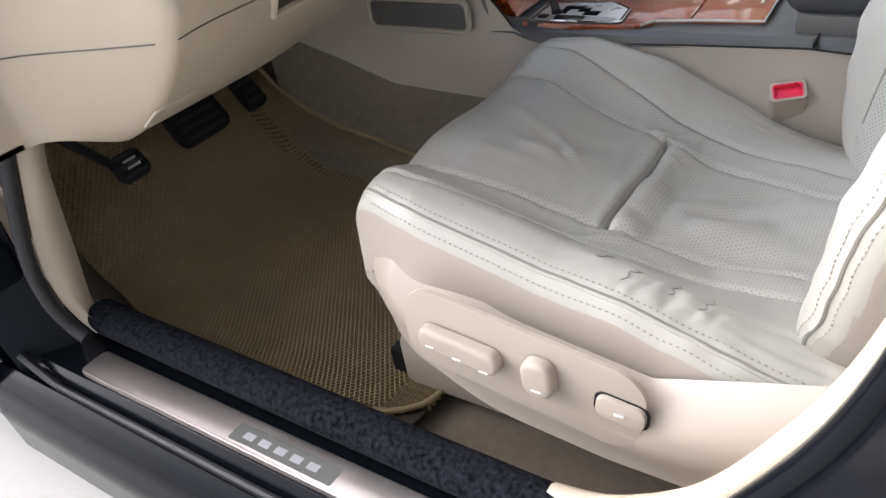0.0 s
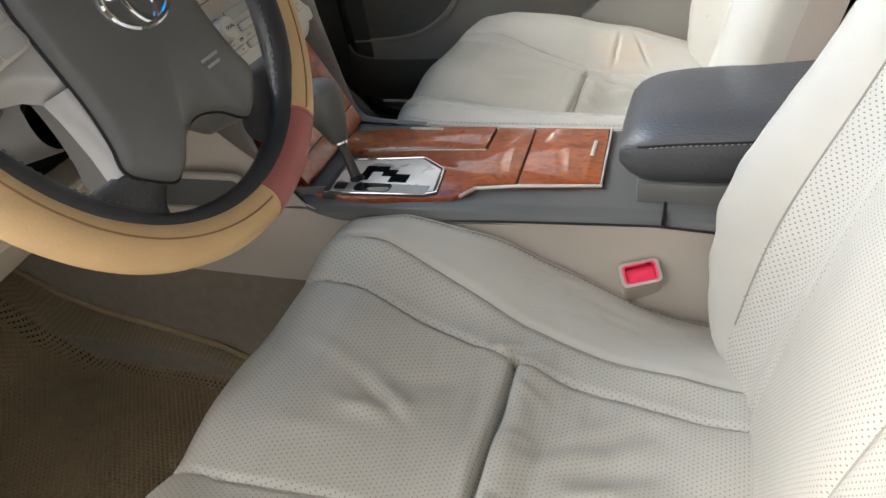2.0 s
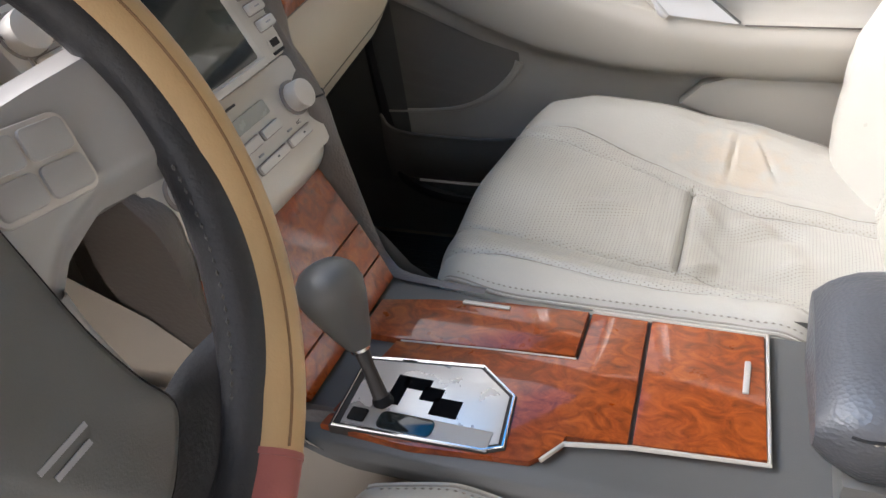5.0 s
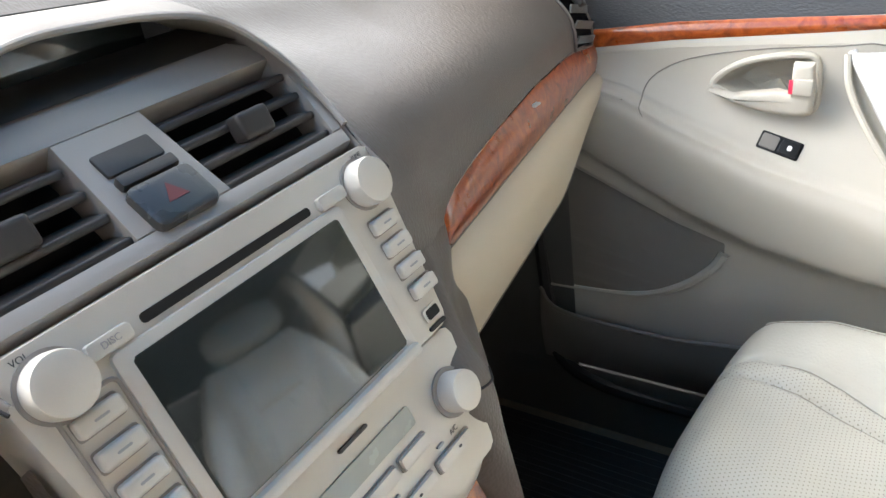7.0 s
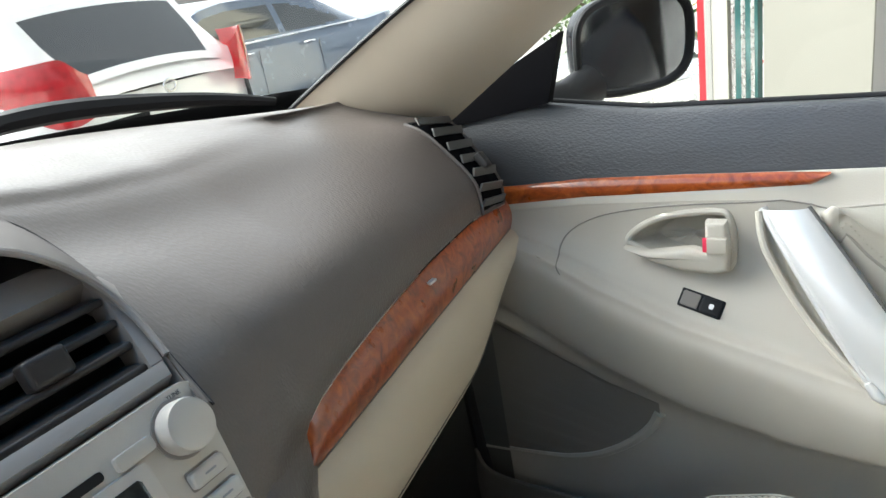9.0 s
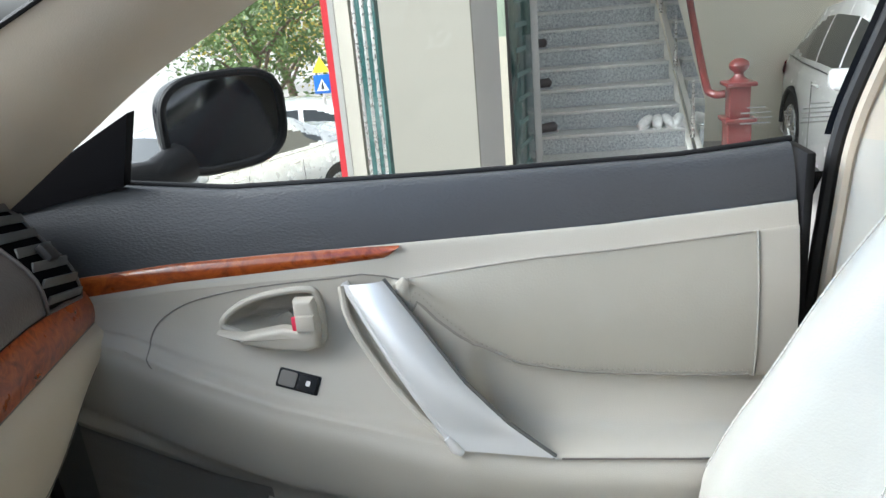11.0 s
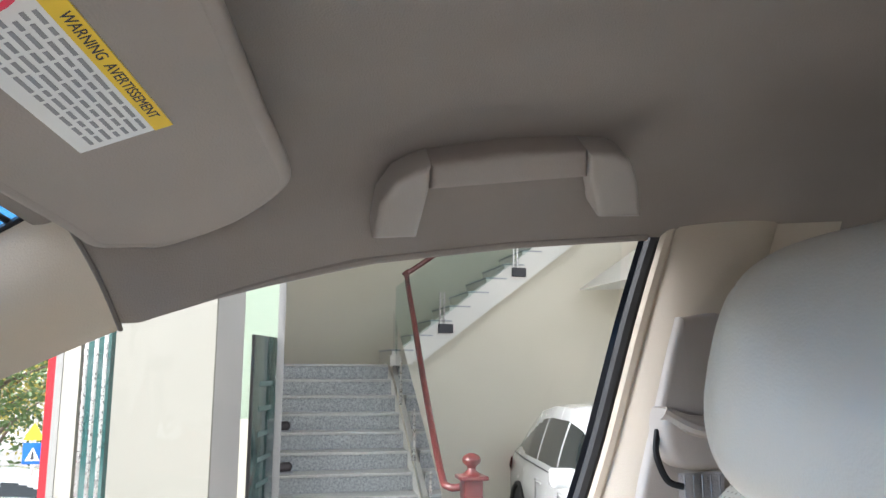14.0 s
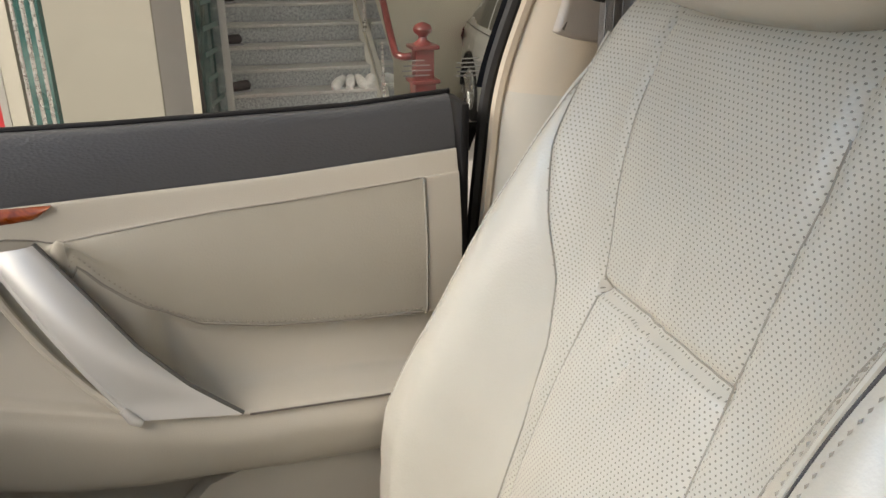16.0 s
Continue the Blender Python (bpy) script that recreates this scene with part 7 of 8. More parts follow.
def screen_pt(a, b):
    t = 2 * a - 1
    x0 = 0.70 * t
    lo = Vector((x0 * 1.05, screen_y(x0) + 0.05 - 0.03 * abs(t), 1.035))
    hi = Vector((0.76 * t, 0.585 - 0.10 * t * t, 1.400 - 0.02 * t * t))
    return lo.lerp(hi, b) + Vector((0, 0.02 * math.sin(math.pi * b), 0.03 * math.sin(math.pi * b)))


HEAD = curve_points([(-0.603, 0.497, 1.354), (-0.479, 0.534, 1.375), (-0.30, 0.568, 1.389), (0, 0.585, 1.395), (0.30, 0.568, 1.389), (0.479, 0.534, 1.375), (0.603, 0.497, 1.354), (0.640, 0.470, 1.340)], 8)


def header_strip(a, b):
    p = HEAD[int(round(a * (len(HEAD) - 1)))]
    q = p + Vector((0, -0.085, 0.050))
    return p.lerp(q, b) + Vector((0, -0.004, -0.012)) * math.sin(math.pi * min(1, b * 1.6)) + Vector((0, 0.010, 0.016)) * max(0.0, 0.12 - b) / 0.12


part("header_trim", grid(header_strip, len(HEAD) - 1, 24), M_LINER, ceiling)
part("header_seal", tube([p + Vector((0, 0.004, 0.001)) for p in HEAD], 0.0026, 6), M_BLACK, ceiling)
window("window_1", "clear windscreen with a blue tinted band along its top", screen_pt, 24, 16, M_WINDSCREEN)


def side_win(side):
    def f(a, b):
        y = 0.93 - a * 1.0
        ex, ez = edge_at(y) if y < 0.52 else (0.0, 0.0)
        if y >= 0.42:
            k = (y - 0.42) / 0.51
            ez, ex = 1.285 + (1.02 - 1.285) * k, 0.665 + 0.07 * k
        zb = interp(ZB, y) - 0.01
        z = zb + (max(ez, zb) + 0.01 - zb) * b
        return (side * (0.772 + (ex + 0.035 - 0.772) * b), y, z)
    return f


window("window_2", "clear passenger door window with a small printed mark", side_win(1), 24, 10, M_GLASS)
# printed marks low in the passenger window
wmark = Matrix(((0, 0, 1, 0), (-1, 0, 0, 0), (0, 1, 0, 0), (0, 0, 0, 1)))
win = bpy.data.objects["window_2"]
for y, z, w, h, nl in ((0.069, 1.056, 0.034, 0.022, 4), (0.005, 1.055, 0.036, 0.024, 5)):
    for k in range(nl):
        ln = w * (0.55 if k == 0 else (0.9 if k % 2 else 1.0))
        zz = z + h / 2 - k * h / nl
        part("printed_bar", box(0.7648, 0.7654, y - ln / 2, y + ln / 2, zz - 0.0007, zz + 0.0007), M_PRINT, win)

# ---- middle pillar on the passenger side ----
bp = structure("pillar_middle_right", "beige middle pillar trim with belt guide panel", "car pillar")
fr = curve_points([(0.664, -0.108, 1.393), (0.678, -0.082, 1.30), (0.700, -0.052, 1.17), (0.722, -0.022, 1.05), (0.726, -0.012, 0.95), (0.726, 0.0, 0.78), (0.722, 0.01, 0.55)], 8)
rr_ = curve_points([(0.60, -0.26, 1.396), (0.615, -0.235, 1.30), (0.635, -0.21, 1.17), (0.655, -0.19, 1.05), (0.665, -0.19, 0.95), (0.67, -0.20, 0.78), (0.67, -0.22, 0.55)], 8)


def bpill(a, b):
    i = int(round(b * (len(fr) - 1)))
    p = fr[i].lerp(rr_[i], a)
    p.x -= 0.028 * math.sin(math.pi * min(1, a * 1.6)) ** 0.7
    return tuple(p)


part("upper_trim", grid(bpill, 16, 48, lambda a, b: b < 0.52), M_PILLAR, bp)
part("lower_trim", grid(bpill, 16, 48, lambda a, b: b >= 0.52), M_DOOR, bp)
part("trim_seal", tube([p + Vector((0.004, 0.002, 0)) for p in fr], 0.008, 8), M_PILLAR, bp)
part("rubber_seal", tube([p + Vector((0.018, 0.012, 0)) for p in fr], 0.008, 8), M_RUBBER, bp)
part("window_frame", grid(lambda a, b: (fr[int(round(b * 40))].x + 0.022 + 0.006 * a, fr[int(round(b * 40))].y + 0.016 + 0.007 * a, fr[int(round(b * 40))].z), 4, 40, lambda a, b: b < 0.62), M_PAINT, bp, "gloss black window frame")
part("guide_panel", prism([(p.x, p.y) for p in curve_points([(-0.100, 1.298, 0), (-0.172, 1.296, 0), (-0.168, 1.20, 0), (-0.160, 1.090, 0), (-0.100, 1.095, 0), (-0.042, 1.106, 0), (-0.040, 1.122, 0), (-0.062, 1.20, 0), (-0.087, 1.285, 0)], 4, True)], 0, 0.012, 0.006, m=Matrix(((0, 0, -1, 0.640), (1, 0, 0, 0), (0, 1, 0, 0), (0, 0, 0, 1))), seg=3), M_GUIDE, bp, "smooth grey belt guide panel")
part("rear_trim", grid(lambda a, b: (0.64 + 0.06 * a * 0, -0.2 - 0.12 * a, 1.36 - b * 0.86), 3, 6), M_PILLAR, bp)

belt = thing("seat_belt", "grey seat belt webbing hanging from its pillar guide", "seat belt")
part("guide_ring", tube(curve_points([(0.618, -0.055, 1.190), (0.612, -0.050, 1.168), (0.606, -0.057, 1.146), (0.601, -0.070, 1.141)], 6), 0.0032, 8), M_BLACK, belt)
part("guide_cover", prism([(p.x, p.y) for p in curve_points([(-0.058, 1.210, 0), (-0.085, 1.204, 0), (-0.138, 1.196, 0), (-0.140, 1.160, 0), (-0.105, 1.154, 0), (-0.072, 1.156, 0), (-0.056, 1.176, 0)], 4, True)], 0, 0.030, 0.010, m=Matrix(((0, 0, -1, 0.632), (1, 0, 0, 0), (0, 1, 0, 0), (0, 0, 0, 1))), seg=4), M_GUIDE, belt, "grey plastic belt guide cover")
part("cover_arm", tube(curve_points([(0.612, -0.058, 1.206), (0.604, -0.085, 1.192), (0.600, -0.128, 1.186)], 6), 0.010, 10, flat=0.7), M_GUIDE, belt)
part("webbing", grid(lambda a, b: (0.602 - 0.003 * math.sin(7 * a), -0.065 - 0.046 * a - 0.012 * b, 1.153 - 0.55 * b), 14, 14), M_WEBBING, belt)
for k in range(5):
    part("webbing_rib", tube([(0.5995, -0.070 - 0.009 * k - 0.012 * b / 8, 1.151 - 0.55 * b / 8) for b in range(9)], 0.0008, 4), M_INK_PALE, belt)

# grab handle
gh = thing("grab_handle", "folded grey plastic grab handle on the roof edge", "grab handle")
GM = frame_of((0.565, 0.1, 1.405), (0, -1, 0), (-0.66, 0, 0.75))
part("bar", prism([(-0.0800, 0.0178), (-0.0790, -0.0055), (-0.073, -0.0045), (0.057, 0.0163), (0.0495, 0.0412), (-0.017, 0.0335)], -0.016, 0.016, 0.008, m=GM, seg=4), M_VISOR, gh)
part("end_cap", prism([(-0.1205, -0.0545), (-0.0835, -0.0507), (-0.0795, -0.0055), (-0.0805, 0.0178), (-0.094, 0.0115), (-0.108, 0.0014), (-0.119, -0.020)], -0.018, 0.018, 0.007, m=GM, seg=4), M_GRAB, gh)
part("end_cap", prism([(0.0500, 0.0412), (0.0572, 0.0163), (0.064, 0.0060), (0.077, -0.0212), (0.1167, -0.0184), (0.108, 0.004), (0.100, 0.0215), (0.090, 0.035), (0.075, 0.0413)], -0.018, 0.018, 0.007, m=GM, seg=4), M_GRAB, gh)
part("back_plate", prism([(-0.085, -0.035), (0.080, -0.010), (0.058, 0.022), (-0.082, 0.0)], -0.026, -0.014, 0.004, m=GM), M_LINER, gh)

# sun visor
visor = thing("sun_visor", "warm grey vinyl sun visor folded up, with a warning label", "sun visor")
VN = Vector((0.2, 0.32, 1.0)).normalized()
VORG = Vector((0.419, 0.368, 1.393))
VMAT = frame_of(VORG, Vector((1, 0, -0.2)), Vector((0, 1, -0.32)) + Vector((1, 0, -0.2)) * -0.0615)
inv = VMAT.inverted()
VO = [inv @ Vector(p) for p in ((0.10, 0.385, 1.45), (0.301, 0.345, 1.424), (0.439, 0.318, 1.405), (0.525, 0.300, 1.394), (0.556, 0.303, 1.388), (0.590, 0.330, 1.372), (0.606, 0.362, 1.360), (0.610, 0.392, 1.349), (0.600, 0.405, 1.346), (0.588, 0.422, 1.343), (0.573, 0.435, 1.341), (0.53, 0.445, 1.347), (0.377, 0.483, 1.365), (0.10, 0.535, 1.40))]
VS = curve_points([(p.x, p.y, 0) for p in VO], 5, True)
part("visor_board", prism([(p.x, p.y) for p in VS], -0.003, 0.014, 0.0, m=VMAT), M_VISOR, visor)
part("visor_rim", tube([VMAT @ Vector((p.x, p.y, 0.0035)) for p in VS], 0.0075, 10, closed=True), M_VISOR, visor, "padded edge of the visor")
LAB = [inv @ Vector(p) for p in ((0.285, 0.401, 1.409), (0.419, 0.367, 1.393), (0.427, 0.420, 1.375))]
le = (LAB[1] - LAB[0])
lm = VMAT @ pose(LAB[1].x, LAB[1].y, 0, 0, 0, math.degrees(math.atan2(le.y, le.x)))
lx0, lx1, ly0, ly1 = -0.30, 0.0, 0.0, 0.056
lab = part("warning_label", prism([(lx0, ly0), (lx1, ly0), (lx1, ly1), (lx0, ly1)], -0.0042, -0.0028, m=lm), M_WHITE, visor, "white printed warning label with yellow header")
# the header runs along the label's roof side
head_w = 0.011
part("label_header", box(lx0, lx1, ly0, ly0 + head_w, -0.0046, -0.0030, m=lm), M_YELLOW, lab)
turned = Matrix(((1, 0, 0, 0), (0, -1, 0, 0), (0, 0, -1, 0), (0, 0, 0, 1)))
words("WARNING  AVERTISSEMENT", 0.0084, lm @ pose((lx1 - 0.068), ly0 + head_w / 2, -0.0047) @ turned, lab, M_INK)
random.seed(5)
for r_ in range(7):
    y = ly0 + head_w + 0.004 + r_ * 0.0052
    x = lx1 - 0.006
    while x > lx0 + 0.03:
        w = random.uniform(0.006, 0.016)
        part("printed_bar", box(x - w, x, y - 0.0011, y + 0.0011, -0.0045, -0.0030, m=lm), M_INK_PALE, lab)
        x -= w + 0.003
        if x < lx1 - 0.125:
            break
ring = [(lx1 - 0.155 + 0.020 * math.cos(t), (ly0 + ly1) / 2 + 0.002 + 0.020 * math.sin(t)) for t in (2 * math.pi * k / 32 for k in range(32))]
part("label_symbol", tube([lm @ Vector((x, y, -0.0043)) for x, y in ring], 0.0018, 6, closed=True), M_RED, lab)
part("label_symbol", tube([lm @ Vector((lx1 - 0.169, (ly0 + ly1) / 2 - 0.012, -0.0043)), lm @ Vector((lx1 - 0.141, (ly0 + ly1) / 2 + 0.016, -0.0043))], 0.0016, 6), M_RED, lab)
part("label_symbol", prism(rounded(0.022, 0.016, 0.006, 3, lx1 - 0.155, (ly0 + ly1) / 2 + 0.002), -0.0044, -0.0030, m=lm), M_INK_PALE, lab)

# rear of the cabin: plain sides below the belt, roof posts, rear bench and rear shelf close the place
rear = structure("cabin_rear", "plain trim walls and posts closing the rear cabin", "car body")
for side in (-1, 1):
    part("rear_wall", grid(lambda a, b, s=side: (s * (0.72 + 0.0 * b), -0.22 - a * 1.15, 0.27 + b * 0.75), 6, 6), M_DOOR, rear)
    part("rear_post", grid(lambda a, b, s=side: (s * (0.73 - 0.09 * b), -0.95 - 0.42 * a + 0.05 * b, 1.02 + b * 0.36), 4, 6), M_PILLAR, rear)
    part("rear_outer", grid(lambda a, b, s=side: (s * (0.86 + 0.03 * math.sin(math.pi * b)), -0.10 - a * 2.3, 0.2 + b * 0.80), 6, 8), M_PAINT, rear)
    part("rear_shoulder", grid(lambda a, b, s=side: (s * (0.862 - 0.13 * b), -0.10 - a * 1.28, 1.0 + 0.03 * math.sin(b * math.pi / 2)), 8, 4), M_PAINT, rear)
    part("rear_tyre", tube([(side * 0.745, -1.05, 0.31), (side * 0.855, -1.05, 0.31)], 0.31, 28), M_RUBBER, rear)
for side in (-1, 1):
    sg = part("rear_side_pane", grid(lambda a, b, s=side: (s * (0.745 - 0.085 * b), -0.20 - 0.80 * a, 1.01 + b * 0.375), 8, 4), M_TINTED, rear)
    sg.visible_shadow = False
part("boot_lid", grid(lambda a, b: (-0.862 + 1.724 * a, -1.38 - 1.02 * b, 1.0 + 0.035 * math.sin(math.pi * a) ** 0.5 * (1 - 0.4 * b) - 0.05 * b * b), 20, 10), M_PAINT, rear)
part("tail_panel", grid(lambda a, b: (-0.862 + 1.724 * a, -2.40 - 0.06 * math.sin(math.pi * b) - 0.06 * math.sin(math.pi * a), 0.96 - 0.74 * b), 16, 8), M_PAINT, rear)
rp = part("rear_pane", grid(lambda a, b: ((0.60 + 0.10 * b) * (2 * a - 1), -1.33 - 0.44 * b, 1.42 - 0.05 * abs(2 * a - 1) ** 2 - 0.39 * b), 10, 8), M_TINTED, rear)
rp.visible_shadow = False
part("rear_shelf", grid(lambda a, b: (-0.72 + 1.44 * a, -1.36 - 0.4 * b, 1.0 + 0.02 * b), 4, 4), M_LINER, rear)
part("rear_bulkhead", grid(lambda a, b: (-0.72 + 1.44 * a, -1.36 + 0.1 * b, 0.27 + 0.73 * (1 - b)), 4, 4), M_LEATHER, rear)
bench = thing("rear_bench", "plain light grey leather rear bench seat", "car seat")
part("bench_cushion", box(-0.66, 0.66, -1.22, -0.70, 0.27, 0.58, 0.06, 4), M_LEATHER, bench)
part("bench_back", box(-0.66, 0.66, -0.07, 0.07, 0.0, 0.58, 0.06, 4, m=pose(0, -1.24, 0.50, 18, 0, 0)), M_LEATHER, bench)

# firewall, bonnet, wipers
front = structure("car_front", "black bonnet and scuttle ahead of the windscreen", "car body")
part("fender", grid(lambda a, b: (0.88 + 0.03 * math.sin(math.pi * b) - 0.10 * a ** 4, 1.06 + a * 1.56, 0.2 + b * 0.75), 12, 10), M_PAINT, front)
part("nose_panel", grid(lambda a, b: (-0.80 + 1.60 * a, 2.60 + 0.08 * math.sin(math.pi * a) + 0.05 * math.sin(math.pi * b), 0.85 - 0.63 * b), 16, 8), M_PAINT, front)
for side in (-1, 1):
    part("front_tyre", tube([(side * 0.66, 1.95, 0.31), (side * 0.85, 1.95, 0.31)], 0.31, 28), M_RUBBER, front)
part("firewall", grid(lambda a, b: (-0.75 + 1.5 * a, 1.50, 0.25 + 0.80 * b), 4, 4), M_BLACK, front)
part("bonnet", grid(lambda a, b: (-0.85 + 1.7 * a, 1.66 + b * 0.95, 1.0 - 0.14 * b - 0.05 * abs(2 * a - 1) ** 3), 12, 8), M_PAINT, front)
part("cowl", grid(lambda a, b: (-0.80 + 1.6 * a, screen_y(-0.80 + 1.6 * a) + 0.05 + 0.16 * b, 1.035 + 0.010 * math.sin(math.pi * b)), 30, 5), M_BLACK, front)
part("screen_band", grid(lambda a, b: tuple(Vector(screen_pt(a, 0.015 + 0.075 * b)) + Vector((0, 0.006, 0.003))), 60, 4), M_BLACK, front)
wip = thing("windscreen_wiper", "black wiper blade resting at the foot of the windscreen", "wiper")
wl = [p + Vector((0, 0.016, -0.010)) for p in curve_points([(0.632, 1.083, 1.082), (0.569, 1.127, 1.100), (0.494, 1.184, 1.114), (0.431, 1.228, 1.121), (0.380, 1.270, 1.120), (0.350, 1.310, 1.112), (0.290, 1.365, 1.098), (0.15, 1.43, 1.085)], 6)]
nw = len(wl) - 1
part("blade", tube(wl, [0.0045 + 0.0065 * math.sin(math.pi * k / nw) for k in range(nw + 1)], 8, flat=1.2), M_BLACK, wip)
part("wiper_arm", tube([wl[18], wl[18].lerp(Vector((-0.10, 1.56, 1.075)), 0.5) + Vector((0, 0.03, 0.004)), (-0.20, 1.60, 1.060)], [0.006, 0.009, 0.014], 8), M_BLACK, wip)


# ---- outside: ground, building, parked cars ----
ground = tagged(new("ground"), "pale worn concrete forecourt and street", "ground", kind="structure")


def ground_z(x, y):
    return -0.66 * sm(1.6, 5.2, x) - 0.12 * sm(4.2, 5.2, x) * sm(-1.6, -2.1, y) - 0.9 * sm(5.0, 12.0, x) * sm(1.5, 3.5, y) * sm(14, 8, y)


def warp(t):
    return math.copysign(abs(t) ** 2.6, t)


gm = part("ground_sheet", grid(lambda a, b: (warp(2 * a - 1) * 400 + 2.0, warp(2 * b - 1) * 400 + 1.0, ground_z(warp(2 * a - 1) * 400 + 2.0, warp(2 * b - 1) * 400 + 1.0)), 120, 120), M_CONCRETE, ground)

FZ = -0.66
shop = tagged(new("building"), "cream-walled showroom with open front, granite stair and columns", "building", kind="structure")
part("back_wall", box(10.6, 10.9, -9, 0.3, -1.3, 5.4), M_WALL, shop)
part("flight_wall", prism([(-1.32, -1.3), (-1.32, 1.10), (-1.62, 1.42), (-4.6, 3.55), (-9.0, 3.55), (-9.0, -1.3)], 0, 0.12, m=Matrix(((0, 0, 1, 9.12), (1, 0, 0, 0), (0, 1, 0, 0), (0, 0, 0, 1)))), M_WALL, shop)
part("side_wall", box(6.2, 10.7, 0.14, 0.95, -0.8, 5.4), M_WALL, shop)
# slab and storey are added out of view; their setback steers the skylight inside
part("unseen_ceiling_slab", box(4.9, 11, -9, 1.6, 5.4, 5.7), M_WALL_WHITE, shop)
part("unseen_upper_storey", box(4.9, 11, -9.2, 1.7, 5.7, 9.0), M_WALL, shop)
part("soffit", prism([(-3.6, 2.20), (-9.0, 2.45), (-9.0, 4.0), (-4.9, 3.1)], 0, 2.2, m=Matrix(((0, 0, 1, 6.7), (1, 0, 0, 0), (0, 1, 0, 0), (0, 0, 0, 1)))), M_WALL_WHITE, shop)
# added dark wall, out of view: darkens the mirror, blocks light from behind
part("unseen_dark_wall", box(-7.0, 11, -9.3, -9.0, -1.3, 4.2), M_PANEL_DARK, shop)
part("skirting", box(9.09, 9.12, -9.0, -1.35, -1.3, -0.98, 0.004), M_COL_SHADE, shop)


def col(name, pts, z0, z1, mat, label=""):
    return part(name, prism(pts, z0, z1), mat, shop, label)


col("column", [(3.90, 0.985), (3.78, 0.518), (3.795, 0.512), (3.92, 0.98)], -1.0, 4.1, M_COLUMN, "cream column face, darkened to offset the skylight")
col("column", [(3.80, 0.515), (4.24, 0.395), (4.36, 0.86), (3.93, 0.985)], -1.0, 4.1, M_COL_SHADE, "grey side of the column")
col("panel", [(4.62, 1.372), (4.50, 1.262), (4.56, 1.24), (4.68, 1.35)], -1.2, 4.1, M_COLUMN)
col("panel", [(4.62, 1.412), (4.62, 1.376), (4.68, 1.37), (4.68, 1.41)], -1.2, 4.1, M_COL_SHADE)
col("red_edge", [(4.62, 1.452), (4.62, 1.413), (4.68, 1.41), (4.68, 1.45)], -1.2, 4.1, M_REDPOST, "red edge of a shop sign post")
for px_, py_ in ((4.385, 1.205), (4.315, 1.143), (4.255, 1.085)):
    part("steel_frame", tube([(px_, py_, -1.2), (px_, py_, 4.1)], 0.016, 10), M_STEEL, shop)
part("steel_infill", prism([(4.40, 1.225), (4.22, 1.06), (4.25, 1.04), (4.43, 1.21)], -1.2, 4.1), M_FROST, shop)
part("frieze_mark", box(3.985, 3.99, 0.468, 0.476, 0.75, 1.05), M_INK_PALE, shop)

gd = structure("door_glass", "open frameless tinted glass shop door with pale printed panels", "glass door")
gmx = frame_of((4.62, 0.345, -0.64), Vector((0.6, -0.155, 0)), (0, 0, 1))
part("leaf", box(0.0, 0.62, 0, 2.06, -0.006, 0.006, 0.002, m=gmx), M_FROST, gd)
part("edge_rail", box(-0.012, 0.0, 0, 2.06, -0.01, 0.01, 0.002, m=gmx), M_PANEL_DARK, gd)
for k in range(9):
    part("printed_bar", box(0.15, 0.15 + 0.24 + 0.06 * (k % 3), 0.55 + k * 0.15, 0.58 + k * 0.15, 0.007, 0.009, m=gmx), M_FADED, gd)
part("printed_panel", box(0.10, 0.5, 0.22, 0.42, 0.007, 0.009, m=gmx), M_REDPOST, gd)
sp_ = structure("window_shop", "tall green-tinted glass panel beside the shop door", "shop window")
pw = part("pane", box(5.05, 5.06, 0.20, 0.52, 0.9, 3.9), M_GREENGLASS, sp_)
pw.visible_shadow = False
part("post", box(5.04, 5.08, 0.155, 0.20, -0.66, 3.9, 0.004), M_COL_SHADE, sp_)
part("post", box(5.04, 5.08, 0.42, 0.44, -0.66, 3.9, 0.004), M_STEEL, sp_)

# staircase, step by step
stair = structure("staircase", "speckled grey granite stair rising to a landing", "staircase")
NS, RISE, RUN, SX = 11, 0.1735, 0.265, 6.45
for k in range(NS):
    x0, z1 = SX + k * RUN, FZ + (k + 1) * RISE
    st = part("step", box(x0, x0 + (RUN + 0.3 if k < NS - 1 else 1.3), -1.20, 0.14, z1 - RISE - 0.02, z1 - 0.028), M_GRANITE, stair, "", smooth=False)
    part("tread", box(x0 - 0.022, x0 + (RUN if k < NS - 1 else 1.3), -1.20, 0.14, z1 - 0.028, z1, 0.006), M_NOSING, stair, "", smooth=True)
part("stringer", prism([(SX - 0.02, FZ), (SX + NS * RUN, FZ + NS * RISE), (SX + NS * RUN, FZ + NS * RISE + 0.02), (SX - 0.03, FZ + 0.06)], 0, 0.05, m=Matrix(((1, 0, 0, 0), (0, 0, -1, -1.20), (0, 1, 0, 0), (0, 0, 0, 1)))), M_WALL_WHITE, stair)
LZ = FZ + NS * RISE
up2 = structure("staircase_upper", "white upper stair flight climbing along the wall", "staircase")
for k in range(13):
    y1, z1 = -1.22 - k * 0.235, LZ + (k + 1) * 0.180
    part("step", box(8.95, 9.9, y1 - 0.26, y1, z1 - 0.18, z1 - 0.02), M_WALL_WHITE, up2, "", smooth=False)
    part("tread", box(8.93, 9.9, y1 - 0.26, y1 + 0.015, z1 - 0.02, z1, 0.004), M_GRANITE, up2)
